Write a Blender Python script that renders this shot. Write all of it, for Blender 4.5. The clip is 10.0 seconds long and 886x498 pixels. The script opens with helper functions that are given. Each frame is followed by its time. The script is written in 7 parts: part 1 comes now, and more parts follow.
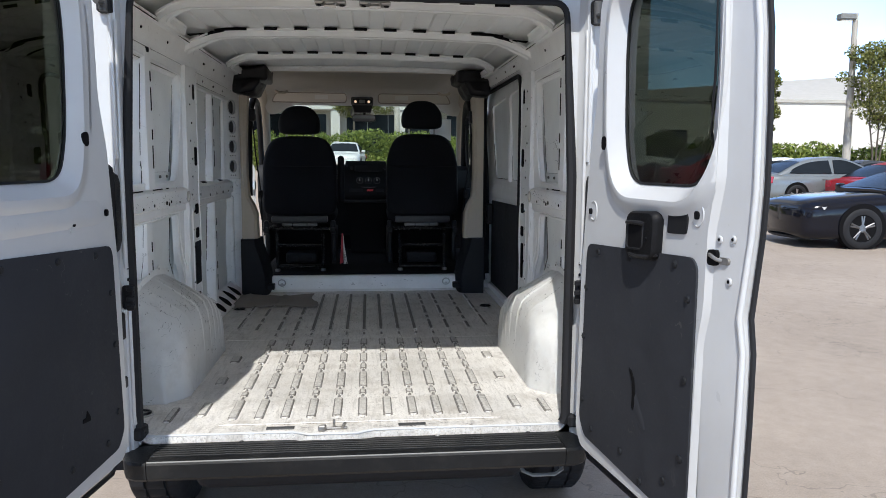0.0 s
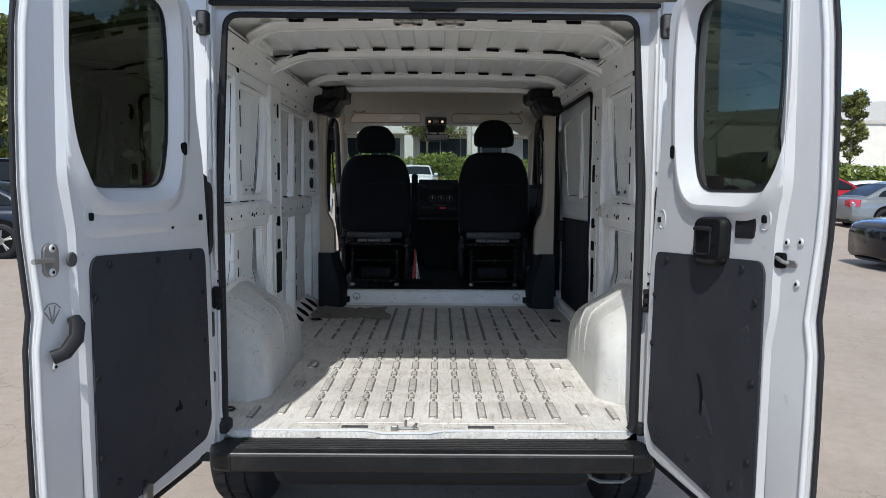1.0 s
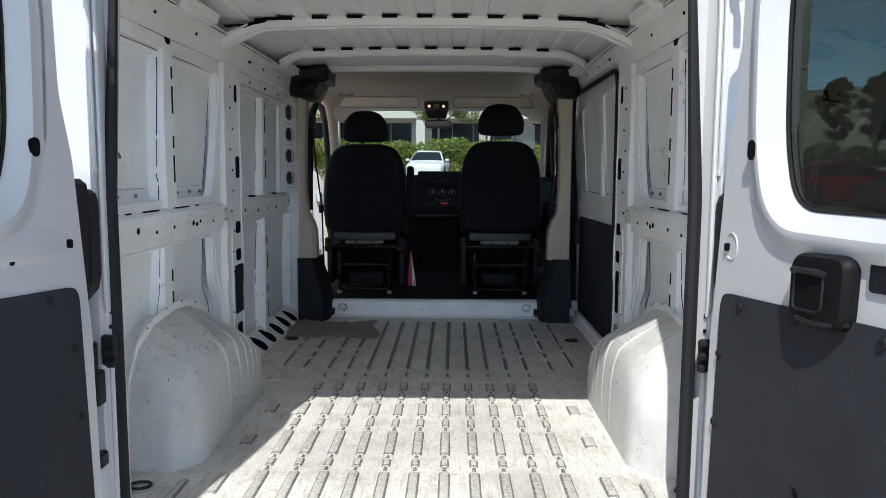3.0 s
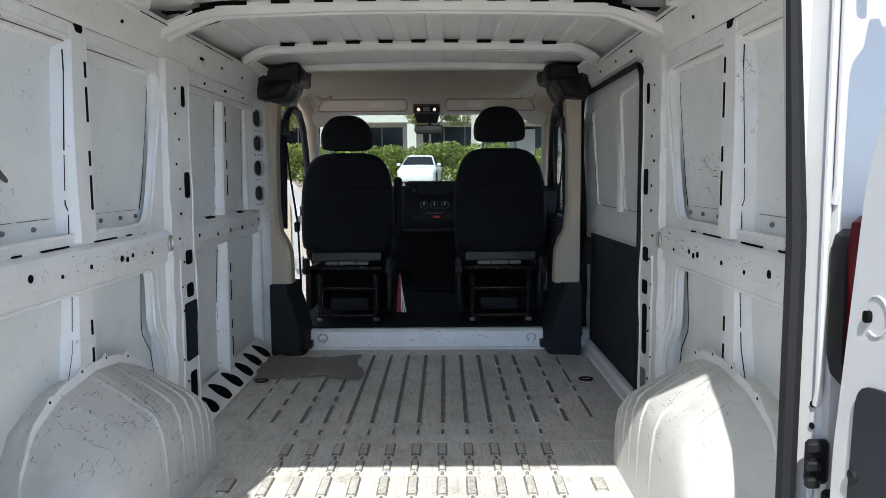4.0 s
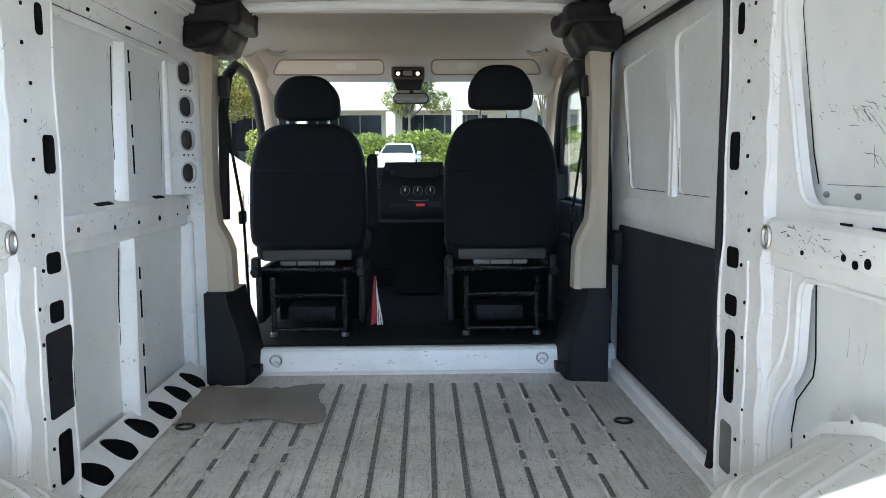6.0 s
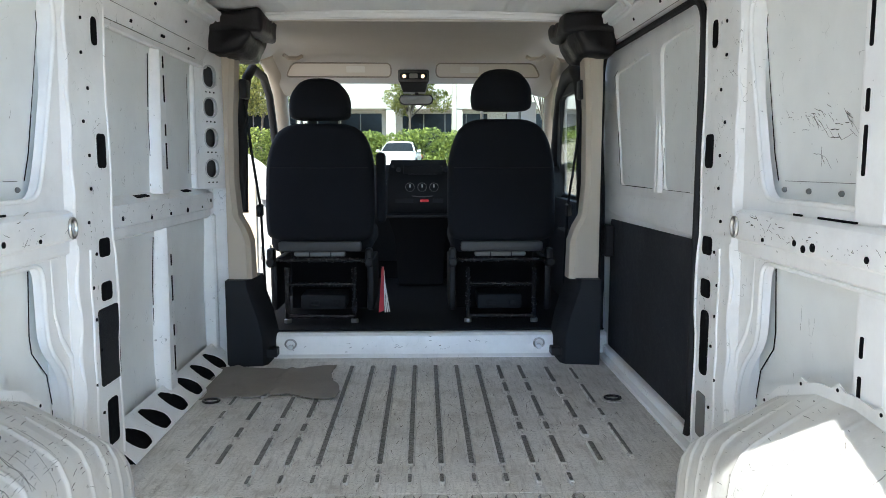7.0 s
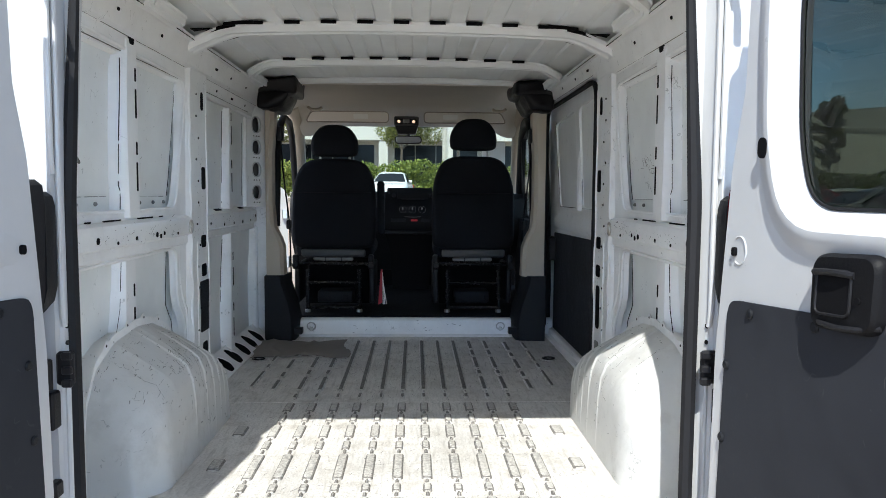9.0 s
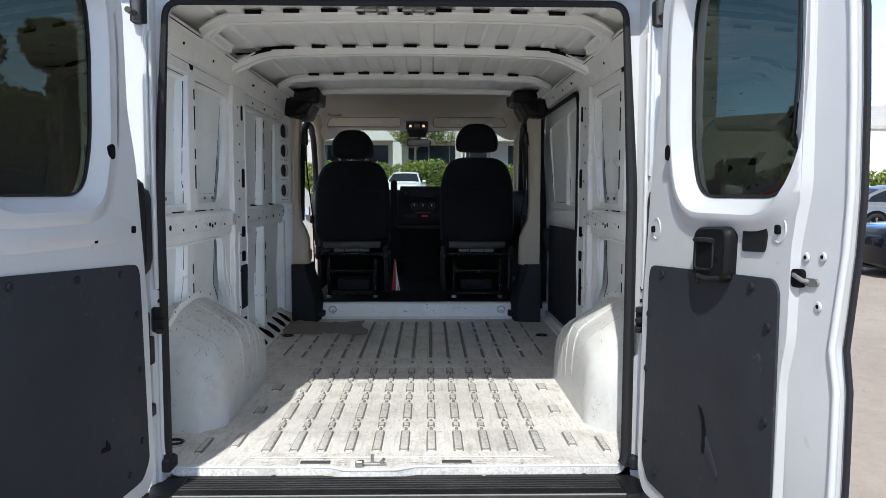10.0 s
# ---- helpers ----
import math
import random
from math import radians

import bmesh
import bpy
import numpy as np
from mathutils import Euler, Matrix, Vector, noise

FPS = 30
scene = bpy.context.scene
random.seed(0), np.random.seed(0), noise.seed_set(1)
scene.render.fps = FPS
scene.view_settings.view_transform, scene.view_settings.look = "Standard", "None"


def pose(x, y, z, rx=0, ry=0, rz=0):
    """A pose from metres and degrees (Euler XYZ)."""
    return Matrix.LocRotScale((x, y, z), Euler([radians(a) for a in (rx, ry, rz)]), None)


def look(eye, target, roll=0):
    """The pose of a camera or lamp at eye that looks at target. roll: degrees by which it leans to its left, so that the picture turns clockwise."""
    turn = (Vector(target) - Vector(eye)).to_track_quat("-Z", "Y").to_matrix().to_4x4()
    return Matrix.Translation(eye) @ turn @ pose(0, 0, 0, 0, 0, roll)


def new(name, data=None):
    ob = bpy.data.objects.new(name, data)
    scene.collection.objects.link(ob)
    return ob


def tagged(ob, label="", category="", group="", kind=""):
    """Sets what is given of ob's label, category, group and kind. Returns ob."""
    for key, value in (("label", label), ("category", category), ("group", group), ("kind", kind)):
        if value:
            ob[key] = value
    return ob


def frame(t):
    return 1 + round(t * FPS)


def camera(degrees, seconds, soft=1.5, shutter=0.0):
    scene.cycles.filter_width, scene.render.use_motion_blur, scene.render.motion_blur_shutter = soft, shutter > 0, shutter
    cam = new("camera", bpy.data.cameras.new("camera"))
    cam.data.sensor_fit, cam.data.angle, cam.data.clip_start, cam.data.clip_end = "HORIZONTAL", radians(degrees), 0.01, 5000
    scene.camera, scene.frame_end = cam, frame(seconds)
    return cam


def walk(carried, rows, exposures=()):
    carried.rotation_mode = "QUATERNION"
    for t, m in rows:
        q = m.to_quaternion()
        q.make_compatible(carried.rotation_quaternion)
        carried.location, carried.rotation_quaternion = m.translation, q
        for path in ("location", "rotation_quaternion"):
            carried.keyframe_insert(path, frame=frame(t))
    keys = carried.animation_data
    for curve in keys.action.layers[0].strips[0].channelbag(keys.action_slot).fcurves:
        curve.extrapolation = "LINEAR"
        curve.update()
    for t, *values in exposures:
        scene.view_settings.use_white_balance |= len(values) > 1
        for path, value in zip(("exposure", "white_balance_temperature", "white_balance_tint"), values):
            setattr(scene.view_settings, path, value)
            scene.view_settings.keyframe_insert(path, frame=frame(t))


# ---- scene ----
cam = camera(61.9, 10.0, soft=0.8)
PATH = [
    (0, (0.025, 0.038, 1.454), (0.227, 2.014, 1.221), 0.3),
    (0.5, (0.028, -0.01, 1.437), (0.099, 1.98, 1.258), 0.7),
    (1, (0.02, -0.06, 1.406), (0.03, 1.933, 1.235), 0.4),
    (1.5, (0.045, -0.012, 1.4), (0.024, 1.98, 1.222), 0.5),
    (2, (0.116, 0.175, 1.415), (0.085, 2.166, 1.226), 0.6),
    (2.5, (0.119, 0.417, 1.437), (0.089, 2.406, 1.225), 0.5),
    (4, (0.113, 1.273, 1.516), (0.106, 3.263, 1.314), -0.4),
    (4.5, (0.073, 1.578, 1.507), (0.088, 3.571, 1.34), -0.7),
    (5, (0.062, 1.869, 1.473), (0.102, 3.86, 1.292), -0.8),
    (5.5, (0.07, 2.109, 1.463), (0.117, 4.097, 1.252), -0.6),
    (6, (0.074, 2.22, 1.45), (0.123, 4.206, 1.221), -0.3),
    (6.2, (0.07, 2.214, 1.448), (0.117, 4.199, 1.21), -0.2),
    (7.5, (0.038, 1.695, 1.446), (0.096, 3.682, 1.229), 0.2),
    (8, (0.073, 1.386, 1.434), (0.144, 3.376, 1.247), 0.3),
    (8.5, (0.064, 1.089, 1.42), (0.141, 3.081, 1.257), 0.4),
    (9, (0.054, 0.799, 1.421), (0.13, 2.792, 1.27), 0.4),
    (9.5, (0.086, 0.501, 1.405), (0.16, 2.494, 1.255), 0.2),
    (10, (0.089, 0.222, 1.405), (0.126, 2.216, 1.253), 0.1),
]
EXPOSURES = [(0, 2.2, 6460, 8.5), (1, 2.06, 6410, 7.5), (2.5, 2.31, 6410, 6.5), (4.0, 2.72, 6440, 6.0), (4.5, 3.11, 6440, 5.0), (5.5, 3.54, 6440, 4.0), (6, 3.7, 6440, 4.0), (7.5, 3.43, 6400, 5.0), (8, 3.03, 6370, 6.0), (9, 2.69, 6370, 6.0), (9.5, 2.45, 6370, 6.0), (10, 2.33, 6370, 7.0)]
walk(cam, [(t, look(eye, target, roll)) for t, eye, target, roll in PATH], EXPOSURES)

# ---- light ----
world = bpy.data.worlds.new("sky")
scene.world = world
world.use_nodes = True
wn, wl = world.node_tree.nodes, world.node_tree.links
wn.clear()
SUN_DIR = Vector((0.27, 1.24, -1.5)).normalized()
sky = wn.new("ShaderNodeTexSky")
sky.sky_type, sky.sun_disc = "NISHITA", False
sky.air_density, sky.dust_density, sky.ozone_density = 0.6, 0.1, 2.2
sky.altitude = 2500.0
sky.sun_elevation = math.asin(-SUN_DIR.z)
sky.sun_rotation = math.atan2(-SUN_DIR.x, -SUN_DIR.y)
cloud = wn.new("ShaderNodeTexNoise")
cloud.noise_dimensions = "4D"
cloud.inputs["W"].default_value = 4.3
cloud.inputs["Scale"].default_value, cloud.inputs["Detail"].default_value = 2.2, 8
ramp = wn.new("ShaderNodeValToRGB")
ramp.color_ramp.elements[0].position, ramp.color_ramp.elements[1].position = 0.37, 0.53
mixc = wn.new("ShaderNodeMix")
mixc.data_type = "RGBA"
grey = wn.new("ShaderNodeRGBToBW")
white = wn.new("ShaderNodeMix")
white.data_type, white.blend_type = "RGBA", "MULTIPLY"
white.inputs["Factor"].default_value = 1.0
white.inputs["B"].default_value = (0.88, 0.905, 0.95, 1)
back = wn.new("ShaderNodeBackground")
back.inputs["Strength"].default_value = 0.145
wout = wn.new("ShaderNodeOutputWorld")
wl.new(cloud.outputs["Fac"], ramp.inputs["Fac"])
wl.new(ramp.outputs["Color"], mixc.inputs["Factor"])
wl.new(sky.outputs["Color"], mixc.inputs["A"])
wl.new(sky.outputs["Color"], grey.inputs["Color"])
# clouds even out the sky's brightness and carry grey undersides
even = wn.new("ShaderNodeMath")
even.operation = "POWER"
even.inputs[1].default_value = 0.2
under = wn.new("ShaderNodeTexNoise")
under.inputs["Scale"].default_value, under.inputs["Detail"].default_value = 3.4, 6
shade = wn.new("ShaderNodeMapRange")
shade.inputs["From Min"].default_value, shade.inputs["From Max"].default_value = 0.35, 0.65
shade.inputs["To Min"].default_value, shade.inputs["To Max"].default_value = 0.6, 1.3
lit = wn.new("ShaderNodeMath")
lit.operation = "MULTIPLY"
wl.new(grey.outputs["Val"], even.inputs[0])
wl.new(under.outputs["Fac"], shade.inputs["Value"])
wl.new(even.outputs["Value"], lit.inputs[0])
wl.new(shade.outputs["Result"], lit.inputs[1])
wl.new(lit.outputs["Value"], white.inputs["A"])
wl.new(white.outputs["Result"], mixc.inputs["B"])
wl.new(mixc.outputs["Result"], back.inputs["Color"])
wl.new(back.outputs["Background"], wout.inputs["Surface"])
sun = new("sun", bpy.data.lights.new("sun", "SUN"))
sun.data.energy, sun.data.angle, sun.data.color = 1.12, radians(0.53), (1.0, 0.972, 0.935)
sun.matrix_world = look((0, 0, 30), Vector((0, 0, 30)) + SUN_DIR)


scene.cycles.max_bounces, scene.cycles.diffuse_bounces = 16, 12
scene.cycles.transparent_max_bounces = 16


# ---- materials ----
def nodes_of(name):
    m = bpy.data.materials.new(name)
    m.use_nodes = True
    nt = m.node_tree
    return m, nt.nodes, nt.links, nt.nodes["Principled BSDF"]


def noise_of(n, l, src, scale, detail=4.0, rough=0.6, stretch=None):
    tex = n.new("ShaderNodeTexNoise")
    tex.inputs["Scale"].default_value, tex.inputs["Detail"].default_value = scale, detail
    tex.inputs["Roughness"].default_value = rough
    if stretch:
        mp = n.new("ShaderNodeMapping")
        mp.inputs["Scale"].default_value = stretch
        l.new(src, mp.inputs["Vector"])
        src = mp.outputs["Vector"]
    l.new(src, tex.inputs["Vector"])
    return tex.outputs["Fac"]


def ramp_of(n, l, fac, lo, hi, a=(0, 0, 0, 1), b=(1, 1, 1, 1)):
    r = n.new("ShaderNodeValToRGB")
    e = r.color_ramp.elements
    e[0].position, e[1].position, e[0].color, e[1].color = lo, hi, a, b
    l.new(fac, r.inputs["Fac"])
    return r.outputs["Color"]


def math_of(n, l, op, a, b=None):
    m = n.new("ShaderNodeMath")
    m.operation = op
    for k, v in enumerate((a, b)):
        if v is None:
            continue
        if isinstance(v, (int, float)):
            m.inputs[k].default_value = v
        else:
            l.new(v, m.inputs[k])
    return m.outputs[0]


def mix_of(n, l, fac, a, b):
    m = n.new("ShaderNodeMix")
    m.data_type = "RGBA"
    for key, v in (("Factor", fac), ("A", a), ("B", b)):
        if isinstance(v, (int, float, tuple)):
            m.inputs[key].default_value = v
        else:
            l.new(v, m.inputs[key])
    return m.outputs["Result"]


def c4(c):
    return (*c, 1.0) if len(c) == 3 else c


def surface(name, base, rough=0.5, metal=0.0, vary=0.12, grain=40.0, bump=0.15, coat=0.0,
            scuff=0.0, scuff_col=(0.05, 0.045, 0.04), dirt=0.0, dirt_col=(0.28, 0.24, 0.19), scuff_scale=9.0, random_tone=0.0, spec=0.5, dent=0.0, lines=1.0, dirt_scale=5.0, mottle=0.0, mottle_col=(0.62, 0.6, 0.56), streak=0.0, streak_col=(0.3, 0.275, 0.245), coat_rough=0.08):
    """Paint, plastic, cloth or metal: tone at two scales, grain relief, scuff lines and dirt."""
    m, n, l, p = nodes_of(name)
    geo = n.new("ShaderNodeNewGeometry").outputs["Position"]
    big = noise_of(n, l, geo, 2.3, 3)
    fine = noise_of(n, l, geo, grain, 5, 0.65)
    tone = math_of(n, l, "ADD", math_of(n, l, "MULTIPLY", big, 0.6), math_of(n, l, "MULTIPLY", fine, 0.4))
    lo = tuple(max(0.0, c * (1 - vary)) for c in base)
    hi = tuple(min(1.0, c * (1 + vary * 0.6)) for c in base)
    col = ramp_of(n, l, tone, 0.35, 0.65, c4(lo), c4(hi))
    if random_tone:
        rnd = n.new("ShaderNodeObjectInfo").outputs["Random"]
        col = mix_of(n, l, math_of(n, l, "MULTIPLY", rnd, random_tone), col, c4(tuple(c * 0.45 for c in base)))
    if dirt:
        d = noise_of(n, l, geo, dirt_scale, 8, 0.72)
        col = mix_of(n, l, math_of(n, l, "MULTIPLY", ramp_of(n, l, d, 0.5, 0.72), dirt), col, c4(dirt_col))
    if streak:
        run = ramp_of(n, l, noise_of(n, l, geo, 1.0, 6, 0.7, (70.0, 7.0, 40.0)), 0.5, 0.7)
        grit = ramp_of(n, l, noise_of(n, l, geo, 130.0, 3, 0.7), 0.52, 0.66)
        both = math_of(n, l, "MAXIMUM", math_of(n, l, "MULTIPLY", run, 0.8), math_of(n, l, "MULTIPLY", grit, 0.7))
        col = mix_of(n, l, math_of(n, l, "MULTIPLY", both, streak), col, c4(streak_col))
    if mottle:
        blot = ramp_of(n, l, noise_of(n, l, geo, 95.0, 4, 0.7), 0.42, 0.6)
        col = mix_of(n, l, math_of(n, l, "MULTIPLY", blot, mottle), col, c4(mottle_col))
    if scuff:
        line = noise_of(n, l, geo, scuff_scale, 3, 0.55)
        thin = math_of(n, l, "LESS_THAN", math_of(n, l, "ABSOLUTE", math_of(n, l, "SUBTRACT", line, 0.5)), 0.004)
        gate = ramp_of(n, l, noise_of(n, l, geo, 21.0, 2), 0.55, 0.6)
        spot = ramp_of(n, l, noise_of(n, l, geo, 75.0, 3), 0.7, 0.74)
        mark = math_of(n, l, "MAXIMUM", math_of(n, l, "MULTIPLY", math_of(n, l, "MULTIPLY", thin, gate), lines), math_of(n, l, "MULTIPLY", spot, 0.55))
        area = ramp_of(n, l, noise_of(n, l, geo, 1.7, 2), 0.42, 0.6)
        col = mix_of(n, l, math_of(n, l, "MULTIPLY", math_of(n, l, "MULTIPLY", mark, area), scuff), col, c4(scuff_col))
    l.new(col, p.inputs["Base Color"])
    l.new(ramp_of(n, l, fine, 0.3, 0.7, (rough * 0.85,) * 3 + (1,), (min(1, rough * 1.2),) * 3 + (1,)), p.inputs["Roughness"])
    p.inputs["Metallic"].default_value = metal
    p.inputs["Specular IOR Level"].default_value = spec
    p.inputs["Coat Weight"].default_value = coat
    p.inputs["Coat Roughness"].default_value = coat_rough
    if bump:
        bn = n.new("ShaderNodeBump")
        bn.inputs["Strength"].default_value, bn.inputs["Distance"].default_value = bump, 0.004
        l.new(fine, bn.inputs["Height"])
        if dent:
            wide = n.new("ShaderNodeBump")
            wide.inputs["Strength"].default_value, wide.inputs["Distance"].default_value = dent, 0.03
            l.new(noise_of(n, l, geo, 5.0, 2), wide.inputs["Height"])
            l.new(wide.outputs["Normal"], bn.inputs["Normal"])
        l.new(bn.outputs["Normal"], p.inputs["Normal"])
    return m


def glass_of(name, tint, gloss_ior=1.5):
    """A thin pane: tinted see-through with a mirror gloss that grows at grazing angles."""
    m, n, l, p = nodes_of(name)
    n.remove(p)
    tr = n.new("ShaderNodeBsdfTransparent")
    tr.inputs["Color"].default_value = c4(tint)
    gl = n.new("ShaderNodeBsdfGlossy")
    gl.inputs["Roughness"].default_value = 0.015
    lw = n.new("ShaderNodeLayerWeight")
    lw.inputs["Blend"].default_value = 0.5
    power = math_of(n, l, "POWER", lw.outputs["Facing"], 5.0)
    base = ((gloss_ior - 1) / (gloss_ior + 1)) ** 2
    mx = n.new("ShaderNodeMixShader")
    l.new(math_of(n, l, "ADD", math_of(n, l, "MULTIPLY", power, 1 - base), base), mx.inputs[0])
    l.new(tr.outputs[0], mx.inputs[1])
    l.new(gl.outputs[0], mx.inputs[2])
    l.new(mx.outputs[0], n["Material Output"].inputs["Surface"])
    return m


def leaf_of(name, dark, light):
    m, n, l, p = nodes_of(name)
    rnd = n.new("ShaderNodeNewGeometry").outputs["Random Per Island"]
    l.new(ramp_of(n, l, rnd, 0.0, 1.0, c4(dark), c4(light)), p.inputs["Base Color"])
    p.inputs["Roughness"].default_value = 0.55
    p.inputs["Transmission Weight"].default_value = 0.0
    tl = n.new("ShaderNodeBsdfTranslucent")
    l.new(ramp_of(n, l, rnd, 0.0, 1.0, c4(tuple(c * 1.3 for c in dark)), c4(tuple(c * 1.4 for c in light))), tl.inputs["Color"])
    mx = n.new("ShaderNodeMixShader")
    mx.inputs[0].default_value = 0.35
    l.new(p.outputs[0], mx.inputs[1])
    l.new(tl.outputs[0], mx.inputs[2])
    l.new(mx.outputs[0], n["Material Output"].inputs["Surface"])
    return m


def asphalt_of(name):
    m, n, l, p = nodes_of(name)
    geo = n.new("ShaderNodeNewGeometry").outputs["Position"]
    fine = noise_of(n, l, geo, 120.0, 4, 0.8)
    mid = noise_of(n, l, geo, 9.0, 6, 0.7)
    big = noise_of(n, l, geo, 0.55, 4, 0.6)
    tone = math_of(n, l, "ADD", math_of(n, l, "MULTIPLY", fine, 0.5), math_of(n, l, "ADD", math_of(n, l, "MULTIPLY", mid, 0.25), math_of(n, l, "MULTIPLY", big, 0.25)))
    col = ramp_of(n, l, tone, 0.36, 0.66, (0.24, 0.195, 0.157, 1), (0.42, 0.35, 0.285, 1))
    crack = noise_of(n, l, geo, 0.9, 5, 0.55)
    thin = math_of(n, l, "LESS_THAN", math_of(n, l, "ABSOLUTE", math_of(n, l, "SUBTRACT", crack, 0.5)), 0.0022)
    col = mix_of(n, l, math_of(n, l, "MULTIPLY", thin, 0.4), col, (0.1, 0.085, 0.07, 1))
    stain = ramp_of(n, l, noise_of(n, l, geo, 0.8, 5), 0.6, 0.75)
    col = mix_of(n, l, math_of(n, l, "MULTIPLY", stain, 0.25), col, (0.1, 0.09, 0.08, 1))
    l.new(col, p.inputs["Base Color"])
    p.inputs["Roughness"].default_value = 0.9
    bn = n.new("ShaderNodeBump")
    bn.inputs["Strength"].default_value, bn.inputs["Distance"].default_value = 0.5, 0.006
    l.new(fine, bn.inputs["Height"])
    l.new(bn.outputs["Normal"], p.inputs["Normal"])
    return m


def glow_of(name, col, strength):
    m, n, l, p = nodes_of(name)
    p.inputs["Base Color"].default_value = c4(col)
    p.inputs["Emission Color"].default_value = c4(col)
    p.inputs["Emission Strength"].default_value = strength
    return m


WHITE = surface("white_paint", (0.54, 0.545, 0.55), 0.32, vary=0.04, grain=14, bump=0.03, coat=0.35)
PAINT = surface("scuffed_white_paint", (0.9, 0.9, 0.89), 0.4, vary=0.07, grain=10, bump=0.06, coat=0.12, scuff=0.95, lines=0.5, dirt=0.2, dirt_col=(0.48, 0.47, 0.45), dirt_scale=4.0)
PRIMER = surface("thin_white_paint", (0.82, 0.835, 0.82), 0.45, vary=0.09, grain=6, bump=0.05, scuff=0.35)
ARCH = surface("scratched_arch_paint", (0.89, 0.885, 0.865), 0.4, vary=0.06, grain=12, bump=0.08, coat=0.1, scuff=1.0, scuff_scale=14.0, dirt=0.25, lines=0.8)
FLOORP = surface("worn_floor_paint", (0.7, 0.675, 0.637), 0.42, streak=0.85, streak_col=(0.25, 0.225, 0.2), vary=0.24, grain=70, bump=0.3, scuff=1.0, scuff_col=(0.1, 0.085, 0.07), dirt=0.75, dirt_col=(0.36, 0.32, 0.27), dirt_scale=8.0, scuff_scale=15.0, lines=0.85)
EDGEPAINT = surface("chipped_rib_edge", (0.62, 0.6, 0.57), 0.45, vary=0.2, grain=60, bump=0.2, dirt=1.0, dirt_col=(0.07, 0.064, 0.056), dirt_scale=26.0)
# dark outline of the rear ribs: grime, with their thin shadow painted in
RIBSHADE = surface("grimy_shaded_rib_edge", (0.13, 0.12, 0.108), 0.6, vary=0.3, grain=60, bump=0.2, dirt=1.0, dirt_col=(0.1, 0.088, 0.075), dirt_scale=22.0, mottle=0.35, mottle_col=(0.6, 0.58, 0.55))
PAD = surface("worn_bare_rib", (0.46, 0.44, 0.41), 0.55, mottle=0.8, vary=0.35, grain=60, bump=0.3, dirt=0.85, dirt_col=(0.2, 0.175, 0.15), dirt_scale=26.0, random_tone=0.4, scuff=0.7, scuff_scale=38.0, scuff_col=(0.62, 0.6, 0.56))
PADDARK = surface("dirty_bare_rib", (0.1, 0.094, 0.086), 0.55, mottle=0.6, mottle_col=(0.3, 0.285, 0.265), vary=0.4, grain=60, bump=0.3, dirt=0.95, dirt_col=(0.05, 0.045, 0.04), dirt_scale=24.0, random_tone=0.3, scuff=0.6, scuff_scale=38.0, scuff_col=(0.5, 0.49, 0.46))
ROOFP = surface("roof_panel_paint", (0.9, 0.91, 0.9), 0.42, vary=0.07, grain=5, bump=0.03, coat=0.1, coat_rough=0.2, dent=0.12, spec=0.3)
BLACKP = surface("black_plastic", (0.013, 0.013, 0.015), 0.5, vary=0.2, grain=200, bump=0.2, spec=0.25)
CONSOLE = surface("console_black_plastic", (0.006, 0.006, 0.007), 0.55, vary=0.2, grain=200, bump=0.2, spec=0.18)
BUMPER = surface("grey_black_bumper_plastic", (0.0085, 0.009, 0.01), 0.5, vary=0.25, grain=220, bump=0.25, dirt=0.15, dirt_col=(0.12, 0.11, 0.1), spec=0.25)
BOARD = surface("dark_door_board", (0.033, 0.035, 0.041), 0.65, vary=0.2, grain=90, bump=0.05, scuff=0.25, scuff_col=(0.16, 0.15, 0.14), scuff_scale=6.0, spec=0.1, dent=0.3)
RUBBER = surface("black_rubber", (0.016, 0.016, 0.018), 0.65, vary=0.25, grain=120, bump=0.15, spec=0.25)
GREYR = surface("grey_rubber_seal", (0.06, 0.06, 0.06), 0.6, vary=0.25, grain=120, bump=0.15)
CLOTH = surface("black_seat_cloth", (0.0065, 0.0077, 0.0108), 0.85, vary=0.3, grain=420, bump=0.5, spec=0.25)
DARKT = surface("dark_grey_trim", (0.011, 0.012, 0.0145), 0.6, vary=0.2, grain=260, bump=0.3, spec=0.25)
# darker beige that paints the shaded outline of the sun visors
VISORSHADE = surface("visor_edge_shade", (0.32, 0.285, 0.24), 0.7, vary=0.08, grain=220, bump=0.2)
BEIGE = surface("beige_trim", (0.52, 0.45, 0.355), 0.65, vary=0.06, grain=220, bump=0.2)
LINER = surface("beige_headliner_felt", (0.68, 0.64, 0.575), 0.85, vary=0.06, grain=320, bump=0.35)
MAT = surface("brown_grey_mat", (0.25, 0.225, 0.2), 0.9, vary=0.2, grain=90, bump=0.4)
WORNSTEEL = surface("worn_grey_steel", (0.3, 0.29, 0.275), 0.45, metal=0.8, vary=0.3, grain=60, bump=0.2)
STEEL = surface("bare_steel", (0.55, 0.54, 0.52), 0.32, metal=1.0, vary=0.2, grain=60, bump=0.1)
DARKSTEEL = surface("dark_painted_steel", (0.035, 0.035, 0.038), 0.25, metal=0.6, vary=0.25, grain=60, bump=0.0)
GREYP = surface("grey_plastic", (0.2, 0.2, 0.19), 0.55, vary=0.12, grain=140, bump=0.15)
SCUFF = surface("dark_scuff", (0.11, 0.105, 0.1), 0.7, vary=0.3, grain=60, bump=0.0)
# near-black colour that stands for the shade inside holes, gaps and recesses
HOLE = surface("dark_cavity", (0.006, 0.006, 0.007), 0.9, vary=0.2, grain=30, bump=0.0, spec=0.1)
